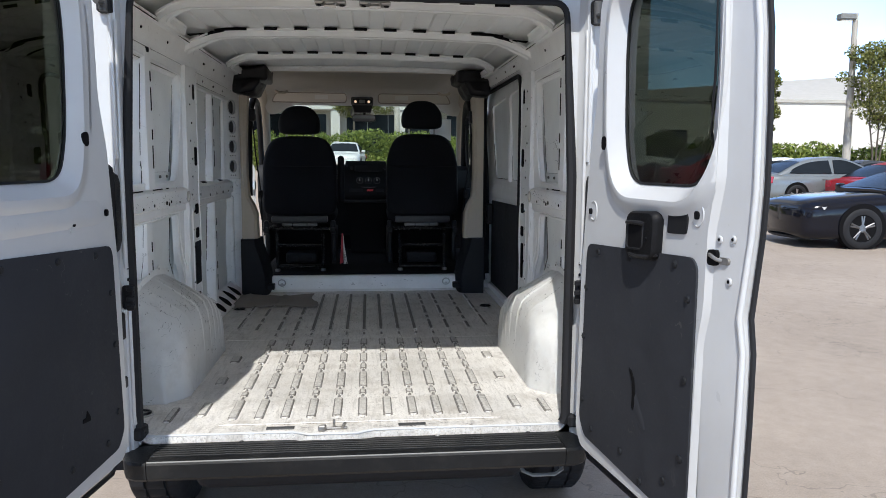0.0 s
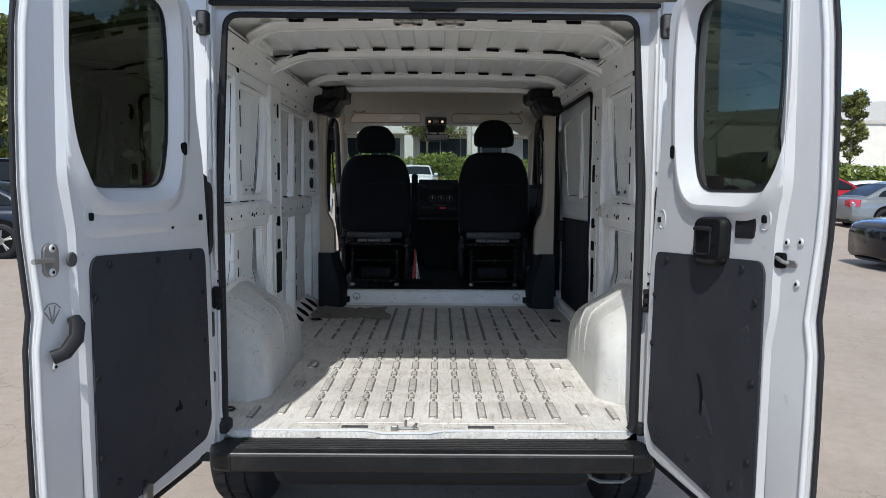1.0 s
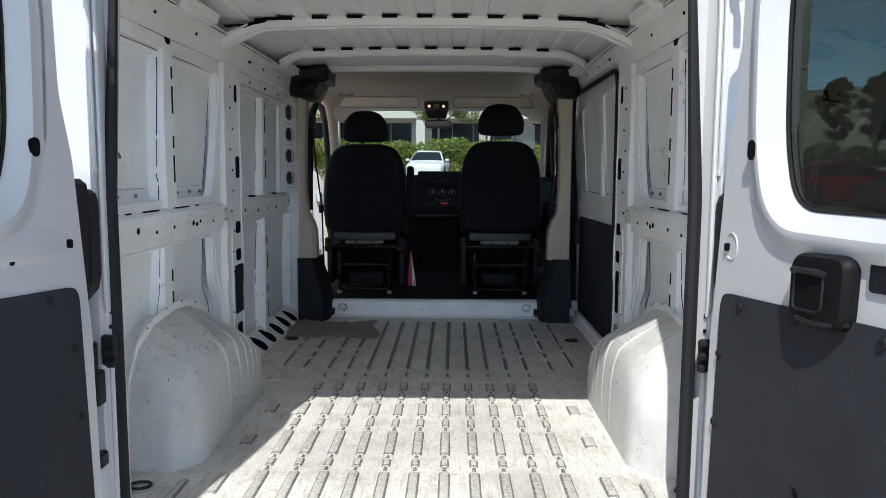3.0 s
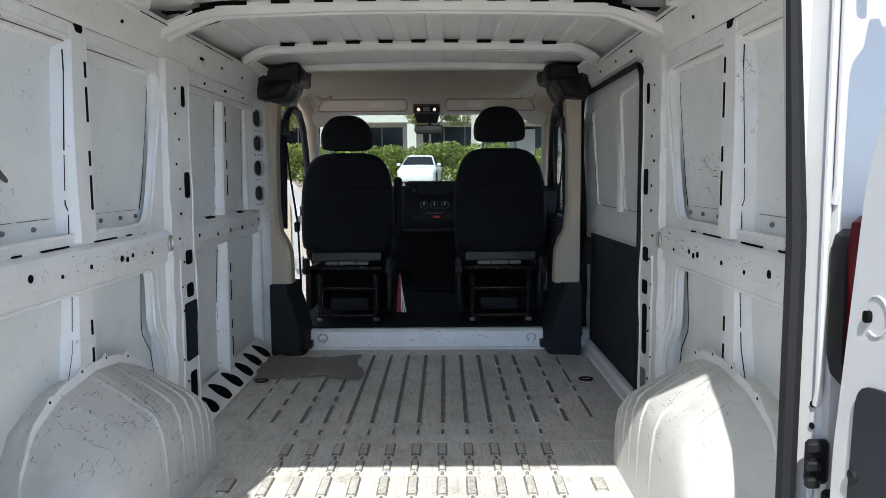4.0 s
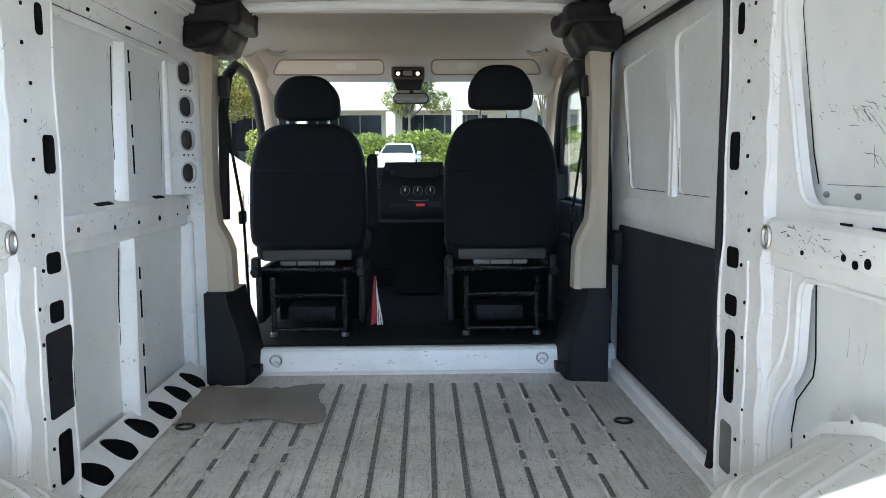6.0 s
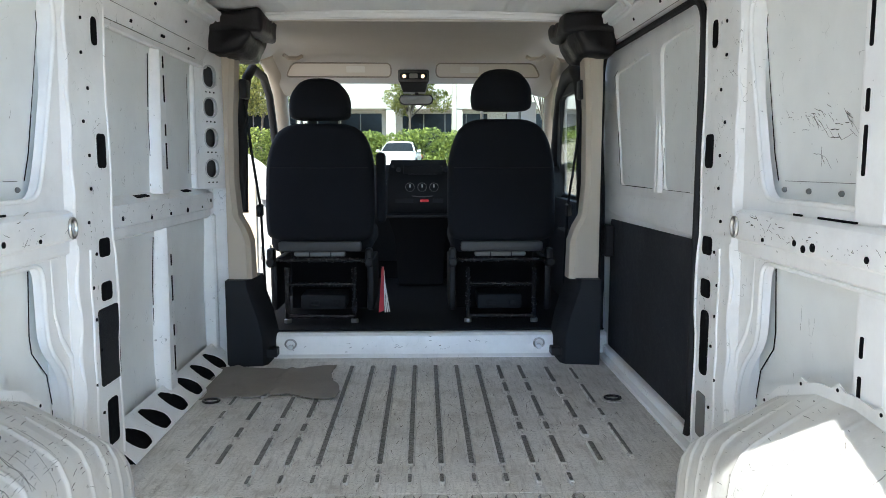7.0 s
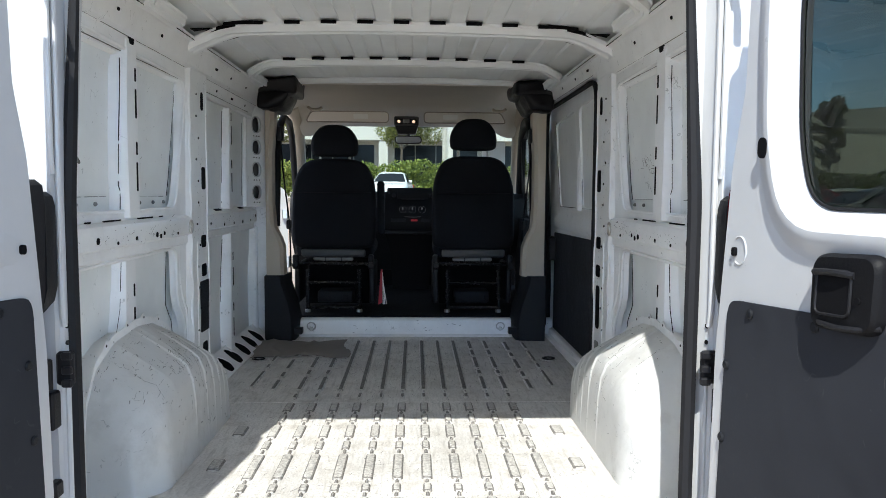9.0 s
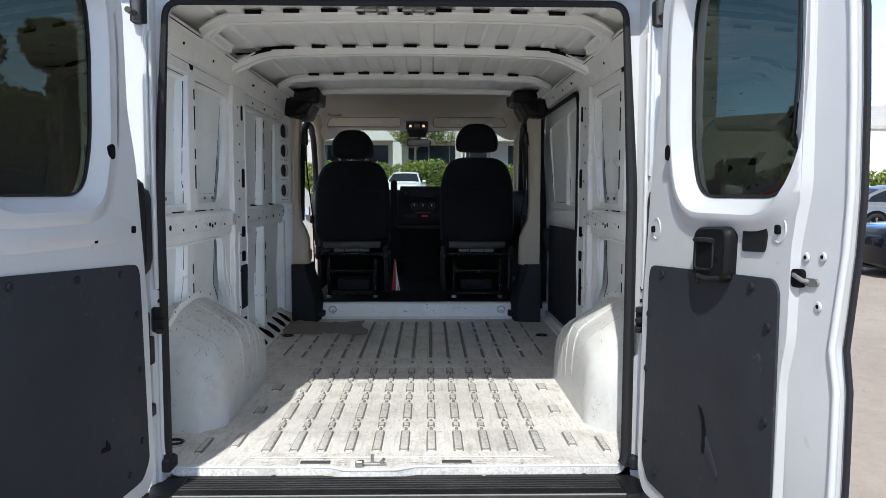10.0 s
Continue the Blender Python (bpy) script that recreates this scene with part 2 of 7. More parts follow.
TAPE = surface("dark_wrap_film", (0.009, 0.009, 0.011), 0.42, vary=0.3, grain=35, bump=0.6, spec=0.3)
REDLENS = surface("red_lamp_lens", (0.095, 0.001, 0.005), 0.2, vary=0.25, grain=70, bump=0.1, coat=0.2, spec=0.2)
REDPAPER = surface("red_booklet_paper", (0.42, 0.03, 0.045), 0.6, vary=0.1, grain=90, bump=0.05)
PAPER = surface("paper", (0.75, 0.74, 0.7), 0.7, vary=0.06, grain=90, bump=0.05)
TINT = glass_of("tinted_glass", (0.195, 0.215, 0.185), 1.6)
CLEAR = glass_of("clear_glass", (0.84, 0.89, 0.87), 1.3)
CARGLASS = surface("dark_car_glass", (0.015, 0.019, 0.024), 0.2, vary=0.1, grain=4, bump=0.0, spec=0.05)
MIRROR = surface("mirror_glass", (0.28, 0.29, 0.3), 0.03, metal=1.0, vary=0.02, bump=0.0)
ASPHALT = asphalt_of("sunlit_old_asphalt")
STUCCO = surface("white_stucco", (0.5, 0.49, 0.455), 0.85, vary=0.06, grain=9, bump=0.3)
CREAM = surface("cream_stucco", (0.66, 0.635, 0.575), 0.85, vary=0.06, grain=9, bump=0.3)
ROOFING = surface("tan_roofing", (0.44, 0.42, 0.38), 0.8, vary=0.1, grain=5, bump=0.2)
SHADEWALL = surface("dark_window_band", (0.012, 0.015, 0.019), 0.15, vary=0.3, grain=2, bump=0.0, spec=0.12)
BARK = surface("grey_bark", (0.1, 0.083, 0.066), 0.9, vary=0.3, grain=25, bump=0.7)
CONCRETE = surface("pole_concrete", (0.42, 0.39, 0.34), 0.85, vary=0.12, grain=12, bump=0.3)
LEAF = leaf_of("tree_leaf", (0.045, 0.06, 0.016), (0.27, 0.275, 0.07))
HEDGE = leaf_of("hedge_leaf", (0.05, 0.085, 0.018), (0.32, 0.37, 0.085))
LAMPGLOW = glow_of("lamp_bulb", (1.0, 0.66, 0.45), 0.16)
REDGLOW = glow_of("red_display", (0.3, 0.02, 0.025), 0.06)


# ---- building tools ----
def thing(name, at, label, category, group=""):
    ob = new(name)
    ob.empty_display_size = 0.1
    ob.location = at
    return tagged(ob, label, category, group)


def mesh_of(name, bm, material, smooth=35):
    me = bpy.data.meshes.new(name)
    bmesh.ops.recalc_face_normals(bm, faces=bm.faces)
    bm.to_mesh(me)
    bm.free()
    for mt in (material if isinstance(material, (list, tuple)) else [material]):
        me.materials.append(mt)
    me.shade_smooth()
    me.set_sharp_from_angle(angle=radians(smooth))
    return me


def part(name, bm, material, parent, label="", smooth=35):
    ob = new(name, mesh_of(name, bm, material, smooth))
    ob.parent = parent
    if parent.type == "EMPTY":
        ob.matrix_parent_inverse = parent.matrix_basis.inverted()
    return tagged(ob, label)


def single(name, bm, material, label, category, group="", kind="", smooth=35):
    return tagged(new(name, mesh_of(name, bm, material, smooth)), label, category, group, kind)


def box(bm, x0, x1, y0, y1, z0, z1, bevel=0.0, seg=1, m=None):
    vs = [bm.verts.new((x, y, z)) for z in (z0, z1) for y in (y0, y1) for x in (x0, x1)]
    fs = [bm.faces.new([vs[i] for i in q]) for q in ((0, 2, 3, 1), (4, 5, 7, 6), (0, 1, 5, 4), (2, 6, 7, 3), (0, 4, 6, 2), (1, 3, 7, 5))]
    if bevel:
        es = list({e for f in fs for e in f.edges})
        r = bmesh.ops.bevel(bm, geom=es, offset=bevel, segments=seg, profile=0.5, affect="EDGES")
        vs = list({v for v in r["verts"]} | {v for v in vs if v.is_valid})
    if m is not None:
        bmesh.ops.transform(bm, matrix=m, verts=vs)
    return vs


def rrect(u0, u1, v0, v1, r, seg=4):
    """Rounded rectangle, counter-clockwise."""
    r = min(r, (u1 - u0) / 2 - 1e-4, (v1 - v0) / 2 - 1e-4)
    pts = []
    for cx, cy, a0 in ((u1 - r, v1 - r, 0), (u0 + r, v1 - r, 90), (u0 + r, v0 + r, 180), (u1 - r, v0 + r, 270)):
        for k in range(seg + 1):
            a = radians(a0 + 90 * k / seg)
            pts.append((cx + r * math.cos(a), cy + r * math.sin(a)))
    return pts


def rounded(points, r, seg=4):
    """A polygon with its corners rounded by about r."""
    out, n = [], len(points)
    for i in range(n):
        p, a, b = Vector(points[i]), Vector(points[i - 1]), Vector(points[(i + 1) % n])
        ra = min(r, (a - p).length * 0.45)
        rb = min(r, (b - p).length * 0.45)
        s, e = p + (a - p).normalized() * ra, p + (b - p).normalized() * rb
        for k in range(seg + 1):
            t = k / seg
            out.append(tuple(s * (1 - t) ** 2 + p * 2 * t * (1 - t) + e * t * t))
    return out


def plate(bm, outer, holes, w0, w1, place):
    """A plate with holes: loops in (u, v), thickness from w0 to w1, place(u, v, w) -> world."""
    flat = bmesh.new()
    edges, loops = [], []
    for loop in [outer, *holes]:
        vs = [flat.verts.new((u, v, 0)) for u, v in loop]
        loops.append(vs)
        edges += [flat.edges.new((vs[i], vs[(i + 1) % len(vs)])) for i in range(len(vs))]
    flat.verts.index_update()
    idx = [[v.index for v in lp] for lp in loops]
    bmesh.ops.triangle_fill(flat, edges=edges, use_beauty=True)
    flat.verts.ensure_lookup_table()
    a = [bm.verts.new(place(v.co.x, v.co.y, w0)) for v in flat.verts]
    b = [bm.verts.new(place(v.co.x, v.co.y, w1)) for v in flat.verts]
    for f in flat.faces:
        q = [v.index for v in f.verts]
        bm.faces.new([a[i] for i in q])
        bm.faces.new([b[i] for i in reversed(q)])
    for lp in idx:
        for i in range(len(lp)):
            j = (i + 1) % len(lp)
            bm.faces.new((a[lp[i]], a[lp[j]], b[lp[j]], b[lp[i]]))
    flat.free()


def sweep(bm, path, r, seg=8, closed=False, flat=1.0):
    """A tube of radius r along a path of points."""
    pts = [Vector(p) for p in path]
    n, rings = len(pts), []
    up = None
    for i, p in enumerate(pts):
        a = pts[(i - 1) % n] if closed or i else p
        b = pts[(i + 1) % n] if closed or i < n - 1 else p
        d = (b - a).normalized()
        if up is None:
            up = Vector((0, 0, 1)) if abs(d.z) < 0.9 else Vector((1, 0, 0))
        side = d.cross(up).normalized()
        up = side.cross(d).normalized()
        rr = r[i] if isinstance(r, (list, tuple)) else r
        rings.append([bm.verts.new(p + side * rr * math.cos(2 * math.pi * k / seg) + up * rr * flat * math.sin(2 * math.pi * k / seg)) for k in range(seg)])
    for i in range(n if closed else n - 1):
        r0, r1 = rings[i], rings[(i + 1) % n]
        for k in range(seg):
            bm.faces.new((r0[k], r0[(k + 1) % seg], r1[(k + 1) % seg], r1[k]))
    if not closed:
        bm.faces.new(list(reversed(rings[0])))
        bm.faces.new(rings[-1])


def disc(bm, centre, axis, r, h, seg=16, bevel=0.0):
    """A round button or drum of radius r and height h along axis."""
    q = Vector(axis).normalized().to_track_quat("Z", "Y").to_matrix()
    c = Vector(centre)
    prof = [(r, 0), (r, h - bevel), (r - bevel, h)] if bevel else [(r, 0), (r, h)]
    rings = [[bm.verts.new(c + q @ Vector((rr * math.cos(2 * math.pi * k / seg), rr * math.sin(2 * math.pi * k / seg), hh))) for k in range(seg)] for rr, hh in prof]
    for a, b in zip(rings, rings[1:]):
        for k in range(seg):
            bm.faces.new((a[k], a[(k + 1) % seg], b[(k + 1) % seg], b[k]))
    bm.faces.new(list(reversed(rings[0])))
    bm.faces.new(rings[-1])


def loft(bm, rings, caps=True, closed=True):
    vs = [[bm.verts.new(p) for p in ring] for ring in rings]
    m = len(vs[0])
    for a, b in zip(vs, vs[1:]):
        for k in range(m if closed else m - 1):
            bm.faces.new((a[k], a[(k + 1) % m], b[(k + 1) % m], b[k]))
    if caps:
        bm.faces.new(list(reversed(vs[0])))
        bm.faces.new(vs[-1])


def grid(bm, nu, nv, f):
    vs = [[bm.verts.new(f(i / nu, j / nv)) for j in range(nv + 1)] for i in range(nu + 1)]
    for i in range(nu):
        for j in range(nv):
            bm.faces.new((vs[i][j], vs[i + 1][j], vs[i + 1][j + 1], vs[i][j + 1]))
    return vs


def smooth01(t):
    t = max(0.0, min(1.0, t))
    return t * t * (3 - 2 * t)


FLOOR = 0.5  # load floor height
SIDES = ((-1, "west"), (1, "east"))


# ---- ground ----
def ground_z(x, y):
    return 0.95 * smooth01((y - 13) / 20) * smooth01((22 - x) / 16) - 0.09 * smooth01((9 - y) / 4)


bm = bmesh.new()
xs = [-400, -150, -60, -30, -20, -12, -6, 0, 4, 8, 12, 16, 20, 24, 30, 60, 150, 400]
ys = [-400, -150, -60, -20, -5, 5, 9, 13, 16, 19, 22, 25, 28, 31, 34, 40, 60, 150, 400]
vv = [[bm.verts.new((x, y, ground_z(x, y))) for y in ys] for x in xs]
for i in range(len(xs) - 1):
    for j in range(len(ys) - 1):
        bm.faces.new((vv[i][j], vv[i + 1][j], vv[i + 1][j + 1], vv[i][j + 1]))
single("ground", bm, ASPHALT, "sunlit worn tan-grey asphalt of a car lot", "ground", kind="structure")


# ---- van load space: floor ----
bm = bmesh.new()
plate(bm, [(-0.95, 2.66), (-0.24, 2.66), (-0.24, 2.66), (0.95, 2.66), (0.95, 5.5), (-0.95, 5.5)][:2] + [(0.95, 2.66), (0.95, 5.5), (-0.95, 5.5)], [], FLOOR - 0.05, FLOOR, lambda u, v, w: (u, v, w))
load_floor = single("floor", bm, FLOORP, "worn white-painted ribbed steel load floor of a van", "floor", kind="structure")

# rear lip with the dip for the latch
bm = bmesh.new()
lip = [(-0.78, 2.6), (-0.245, 2.6), (-0.19, 2.572), (-0.015, 2.572), (0.04, 2.6), (0.78, 2.6), (0.78, 2.664), (-0.78, 2.664)]
plate(bm, rounded(lip, 0.02, 3), [], FLOOR - 0.03, FLOOR + 0.004, lambda u, v, w: (u, v, w))
box(bm, -0.78, 0.78, 2.6, 2.63, 0.46, 0.475)
part("sill_lip", bm, FLOORP, load_floor, "white sill edge with chipped paint")
bm = bmesh.new()
box(bm, -0.52, 0.52, 2.685, 2.70, FLOOR, FLOOR + 0.006, 0.003)
box(bm, -0.9, 0.9, 3.998, 4.01, FLOOR, FLOOR + 0.0022, 0.001)
part("floor_seam", bm, FLOORP, load_floor)
for x in (-0.292, 0.181):
    bm = bmesh.new()
    box(bm, x - 0.05, x + 0.05, 2.625, 2.652, FLOOR + 0.003, FLOOR + 0.007, 0.002)
    part("drain_slot", bm, GREYR, load_floor, "dark rectangular slot in the sill")
bm = bmesh.new()
sweep(bm, [(-0.78, 2.604, FLOOR + 0.002), (-0.3, 2.604, FLOOR + 0.002), (-0.245, 2.602, FLOOR + 0.002), (-0.215, 2.588, FLOOR + 0.002), (-0.19, 2.575, FLOOR + 0.002), (-0.015, 2.575, FLOOR + 0.002), (0.01, 2.588, FLOOR + 0.002), (0.04, 2.602, FLOOR + 0.002), (0.1, 2.604, FLOOR + 0.002), (0.78, 2.604, FLOOR + 0.002)], 0.005, 8)
part("sill_bead", bm, WHITE, load_floor, "white rolled edge dipping at the latch")
bm = bmesh.new()
box(bm, -0.155, -0.128, 2.588, 2.6, FLOOR + 0.004, FLOOR + 0.026, 0.004)
box(bm, -0.148, -0.128, 2.595, 2.635, FLOOR + 0.004, FLOOR + 0.016, 0.003)
sweep(bm, [(-0.1, 2.612, FLOOR + 0.004), (-0.1, 2.612, FLOOR + 0.04)], 0.005, 8)
sweep(bm, [(-0.13, 2.61, FLOOR + 0.01), (-0.055, 2.61, FLOOR + 0.01)], 0.005, 8)
sweep(bm, [(-0.07, 2.61, FLOOR + 0.012), (-0.06, 2.6, FLOOR + 0.03)], 0.006, 8)
part("latch_striker", bm, WORNSTEEL, load_floor, "bare steel latch striker on the sill")

PADS = {}


def pad_mesh(length, width, dark, tips):
    key = (round(length, 3), round(width, 3), dark, tips)
    if key not in PADS:
        b = bmesh.new()
        lo = rrect(-width / 2, width / 2, -length / 2, length / 2, 0.008, 2)
        mid = rrect(-width / 2 + 0.003, width / 2 - 0.003, -length / 2 + 0.004, length / 2 - 0.004, 0.007, 2)
        hi = rrect(-width / 2 + 0.006, width / 2 - 0.006, -length / 2 + 0.008, length / 2 - 0.008, 0.006, 2)
        loft(b, [[(u, v, 0.0) for u, v in lo], [(u, v, 0.0055) for u, v in mid], [(u, v, 0.007) for u, v in hi]])
        for f in b.faces:
            f.material_index = 0 if len(f.verts) > 4 else 1
        if tips:
            old = set(b.faces)
            for d in (-1, 1):
                e = d * length / 2
                w = width * 0.42
                loft(b, [[(-w * 0.75, e - d * 0.004, 0.0005), (w * 0.75, e - d * 0.004, 0.0005), (w * 0.7, e, 0.0048), (-w * 0.7, e, 0.0048)], [(-w * 0.6, e + d * 0.016, 0.0005), (w * 0.6, e + d * 0.016, 0.0005), (w * 0.3, e + d * 0.01, 0.002), (-w * 0.3, e + d * 0.01, 0.002)]])
            for f in b.faces:
                if f not in old:
                    f.material_index = 2
        PADS[key] = mesh_of("floor_rib", b, [PADDARK if dark else PAD, EDGEPAINT if dark else RIBSHADE, FLOORP], 25)
    return PADS[key]


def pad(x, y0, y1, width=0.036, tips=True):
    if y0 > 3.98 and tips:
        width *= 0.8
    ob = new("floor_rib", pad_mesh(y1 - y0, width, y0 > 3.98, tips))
    ob.parent = load_floor
    ob.location = (x, (y0 + y1) / 2, FLOOR + 0.0005)


rib_rows = [(2.752, 2.972), (3.117, 3.343), (3.522, 3.673), (3.857, 3.982)]
dots = [(3.016, 3.079), (3.394, 3.482), (3.715, 3.815), (4.055, 4.13)]
necks = [(2.974, 3.014), (3.081, 3.115), (3.345, 3.392), (3.484, 3.52), (3.675, 3.713), (3.817, 3.855), (4.132, 4.185)]
for i in range(-5, 6):
    x = 0.0965 * i
    for a, b in rib_rows:
        pad(x, a, b)
    for a, b in dots:
        pad(x, a, b, 0.029)
    for a, b in necks:
        pad(x, a, b, 0.013, False)
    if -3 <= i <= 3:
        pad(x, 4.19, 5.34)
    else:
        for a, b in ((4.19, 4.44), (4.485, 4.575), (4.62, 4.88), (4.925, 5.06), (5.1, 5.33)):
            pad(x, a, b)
        for a, b in ((4.442, 4.483), (4.577, 4.618), (4.882, 4.923), (5.062, 5.098)):
            pad(x, a, b, 0.013, False)
for s in (-1, 1):
    for a, b in ((2.8, 2.95), (4.2, 4.38), (4.43, 4.54), (4.6, 4.82), (4.88, 4.99), (5.05, 5.3)):
        pad(s * 0.605, a, b)
    for a, b in ((2.74, 2.9), (4.25, 4.56), (4.62, 4.72), (4.77, 5.03), (5.09, 5.28)):
        pad(s * 0.715, a, b, 0.03)
    for a, b in ((3.2, 3.3), (3.55, 3.66)):
        pad(s * 0.612, a, b, 0.045)
# lashing rings let into the floor
for x, y in ((-0.83, 2.84), (0.83, 2.84), (-0.8, 4.83), (0.8, 4.83)):
    ring = thing("lashing_ring", (x, y, FLOOR), "steel lashing ring folded flat in its floor recess", "lashing ring", "lashing rings on the floor")
    bm = bmesh.new()
    disc(bm, (x, y, FLOOR + 0.001), (0, 0, 1), 0.045, 0.004, 20, 0.002)
    part("dish", bm, PAD, ring)
    bm = bmesh.new()
    sweep(bm, [(x + 0.032 * math.cos(k * math.pi / 8), y + 0.026 * math.sin(k * math.pi / 8), FLOOR + 0.009) for k in range(16)], 0.005, 6, True)
    part("ring", bm, DARKSTEEL, ring)

# front step up to the cab
bm = bmesh.new()
loft(bm, [[(x, 5.48, FLOOR - 0.02), (x, 5.495, FLOOR + 0.003), (x, 5.52, FLOOR + 0.012), (x, 5.535, FLOOR + 0.035), (x, 5.55, FLOOR + 0.095), (x, 5.565, FLOOR + 0.107), (x, 5.7, FLOOR + 0.107), (x, 5.7, FLOOR - 0.02)] for x in (-0.95, -0.5, 0, 0.5, 0.95)])
step = single("cab_step", bm, PAINT, "scuffed white steel step between load floor and cab", "step", kind="structure")
for x in (-0.61, 0.61):
    hook = thing("lashing_eye", (x, 5.54, 0.55), "steel lashing eye bolted to the white step", "lashing eye", "lashing eyes on the step")
    bm = bmesh.new()
    sweep(bm, [(x + 0.026 * math.cos(k * math.pi / 8), 5.528 - 0.004 * math.sin(k * math.pi / 8), 0.562 + 0.024 * math.sin(k * math.pi / 8)) for k in range(16)], 0.0045, 6, True)
    part("eye", bm, STEEL, hook)
    bm = bmesh.new()
    disc(bm, (x, 5.54, 0.542), (0, -1, 0.3), 0.015, 0.014, 6, 0.003)
    part("bolt", bm, STEEL, hook)

# mat scrap: a creased sheet with torn edges
def mat_point(a, c, up):
    """Point of the mat at a across and c along, 0 to 1."""
    rough = noise.noise(Vector((a * 9, c * 9, 3.1))) * 0.013
    front = 4.835 + 0.05 * math.sin(a * 3.0) + 0.018 * math.sin(a * 13)
    back = 5.285 - 0.03 * math.sin(a * 4.2) + 0.012 * math.sin(a * 17)
    y = front + (back - front) * c + rough
    left = -0.85 - 0.05 * c + 0.015 * math.sin(c * 9)
    right = -0.315 - 0.045 * c + 0.02 * math.sin(c * 6.5)
    x = left + (right - left) * a + rough
    crease = 0.011 * math.exp(-((a - 0.56 - 0.14 * (c - 0.5)) / 0.03) ** 2) + 0.008 * math.exp(-((a - 0.27 + 0.1 * c) / 0.035) ** 2)
    curl = 0.012 * max(0.0, c - 0.82) / 0.18 * (0.5 + 0.5 * math.sin(a * 7))
    wave = 0.004 * noise.noise(Vector((a * 5, c * 4, 0.7)))
    return (x, y, FLOOR + 0.0095 + crease + curl + wave + (0.0035 if up else 0.0))


bm = bmesh.new()
sheets = [[[bm.verts.new(mat_point(p / 36, q / 16, up)) for q in range(17)] for p in range(37)] for up in (0, 1)]
for p in range(36):
    for q in range(16):
        for up in (0, 1):
            s = sheets[up]
            loop = [s[p][q], s[p + 1][q], s[p + 1][q + 1], s[p][q + 1]]
            bm.faces.new(loop if up else loop[::-1])
for run in ([(p, 0) for p in range(37)], [(36, q) for q in range(17)], [(36 - p, 16) for p in range(37)], [(0, 16 - q) for q in range(17)]):
    for (p, q), (u, v) in zip(run, run[1:]):
        bm.faces.new([sheets[0][p][q], sheets[0][u][v], sheets[1][u][v], sheets[1][p][q]])
single("floor_mat", bm, MAT, "torn brown-grey rubber mat scrap lying on floor", "mat")


# ---- side walls ----
def wall_holes(side):
    """Rounded openings of the inner pressing: (y, z) loops."""
    upper = rounded([(2.72, 1.352), (3.86, 1.352), (3.9, 1.45), (3.975, 1.8), (3.96, 1.885), (2.72, 1.905)], 0.05)
    lower = rounded([(2.72, 0.56), (3.93, 0.56), (3.975, 0.78), (3.95, 0.88), (3.865, 0.97), (3.86, 1.19), (2.72, 1.19)], 0.05)
    return [upper, lower]


def slot(side, y0, y1, z0, z1, x=0.905, r=0.012, parent=None, material=None, name="slot"):
    b = bmesh.new()
    plate(b, rrect(y0, y1, z0, z1, r, 3), [], 0, 0.006, lambda u, v, w: (side * (x - w + 0.003), u, v))
    part(name, b, material or HOLE, parent)


walls = {}


def dashes(pts, seed, r):
    """A line broken into pieces of uneven length and weight."""
    rng = random.Random(seed)
    fine = []
    for a, b in zip(pts, pts[1:]):
        a, b = Vector(a), Vector(b)
        n = max(1, int((b - a).length / 0.012))
        fine += [a.lerp(b, k / n) for k in range(n)]
    fine.append(Vector(pts[-1]))
    b_ = bmesh.new()
    i = 0
    while i < len(fine) - 2:
        n = rng.choice((8, 14, 22, 34))
        run = fine[i:i + n + 1]
        if len(run) > 1:
            sweep(b_, run, r * rng.uniform(0.5, 1.1), 5)
        i += n + rng.choice((0, 0, 1, 1, 2))
    return b_


def skin_x(v):
    """Half width at the outer skin at height v."""
    b = (v - 0.42) / 1.66
    return 0.956 + 0.012 * math.sin(math.pi * min(1, b * 1.1)) - 0.06 * smooth01((b - 0.88) / 0.12) + 0.018 * smooth01((1.12 - v) / 0.25)


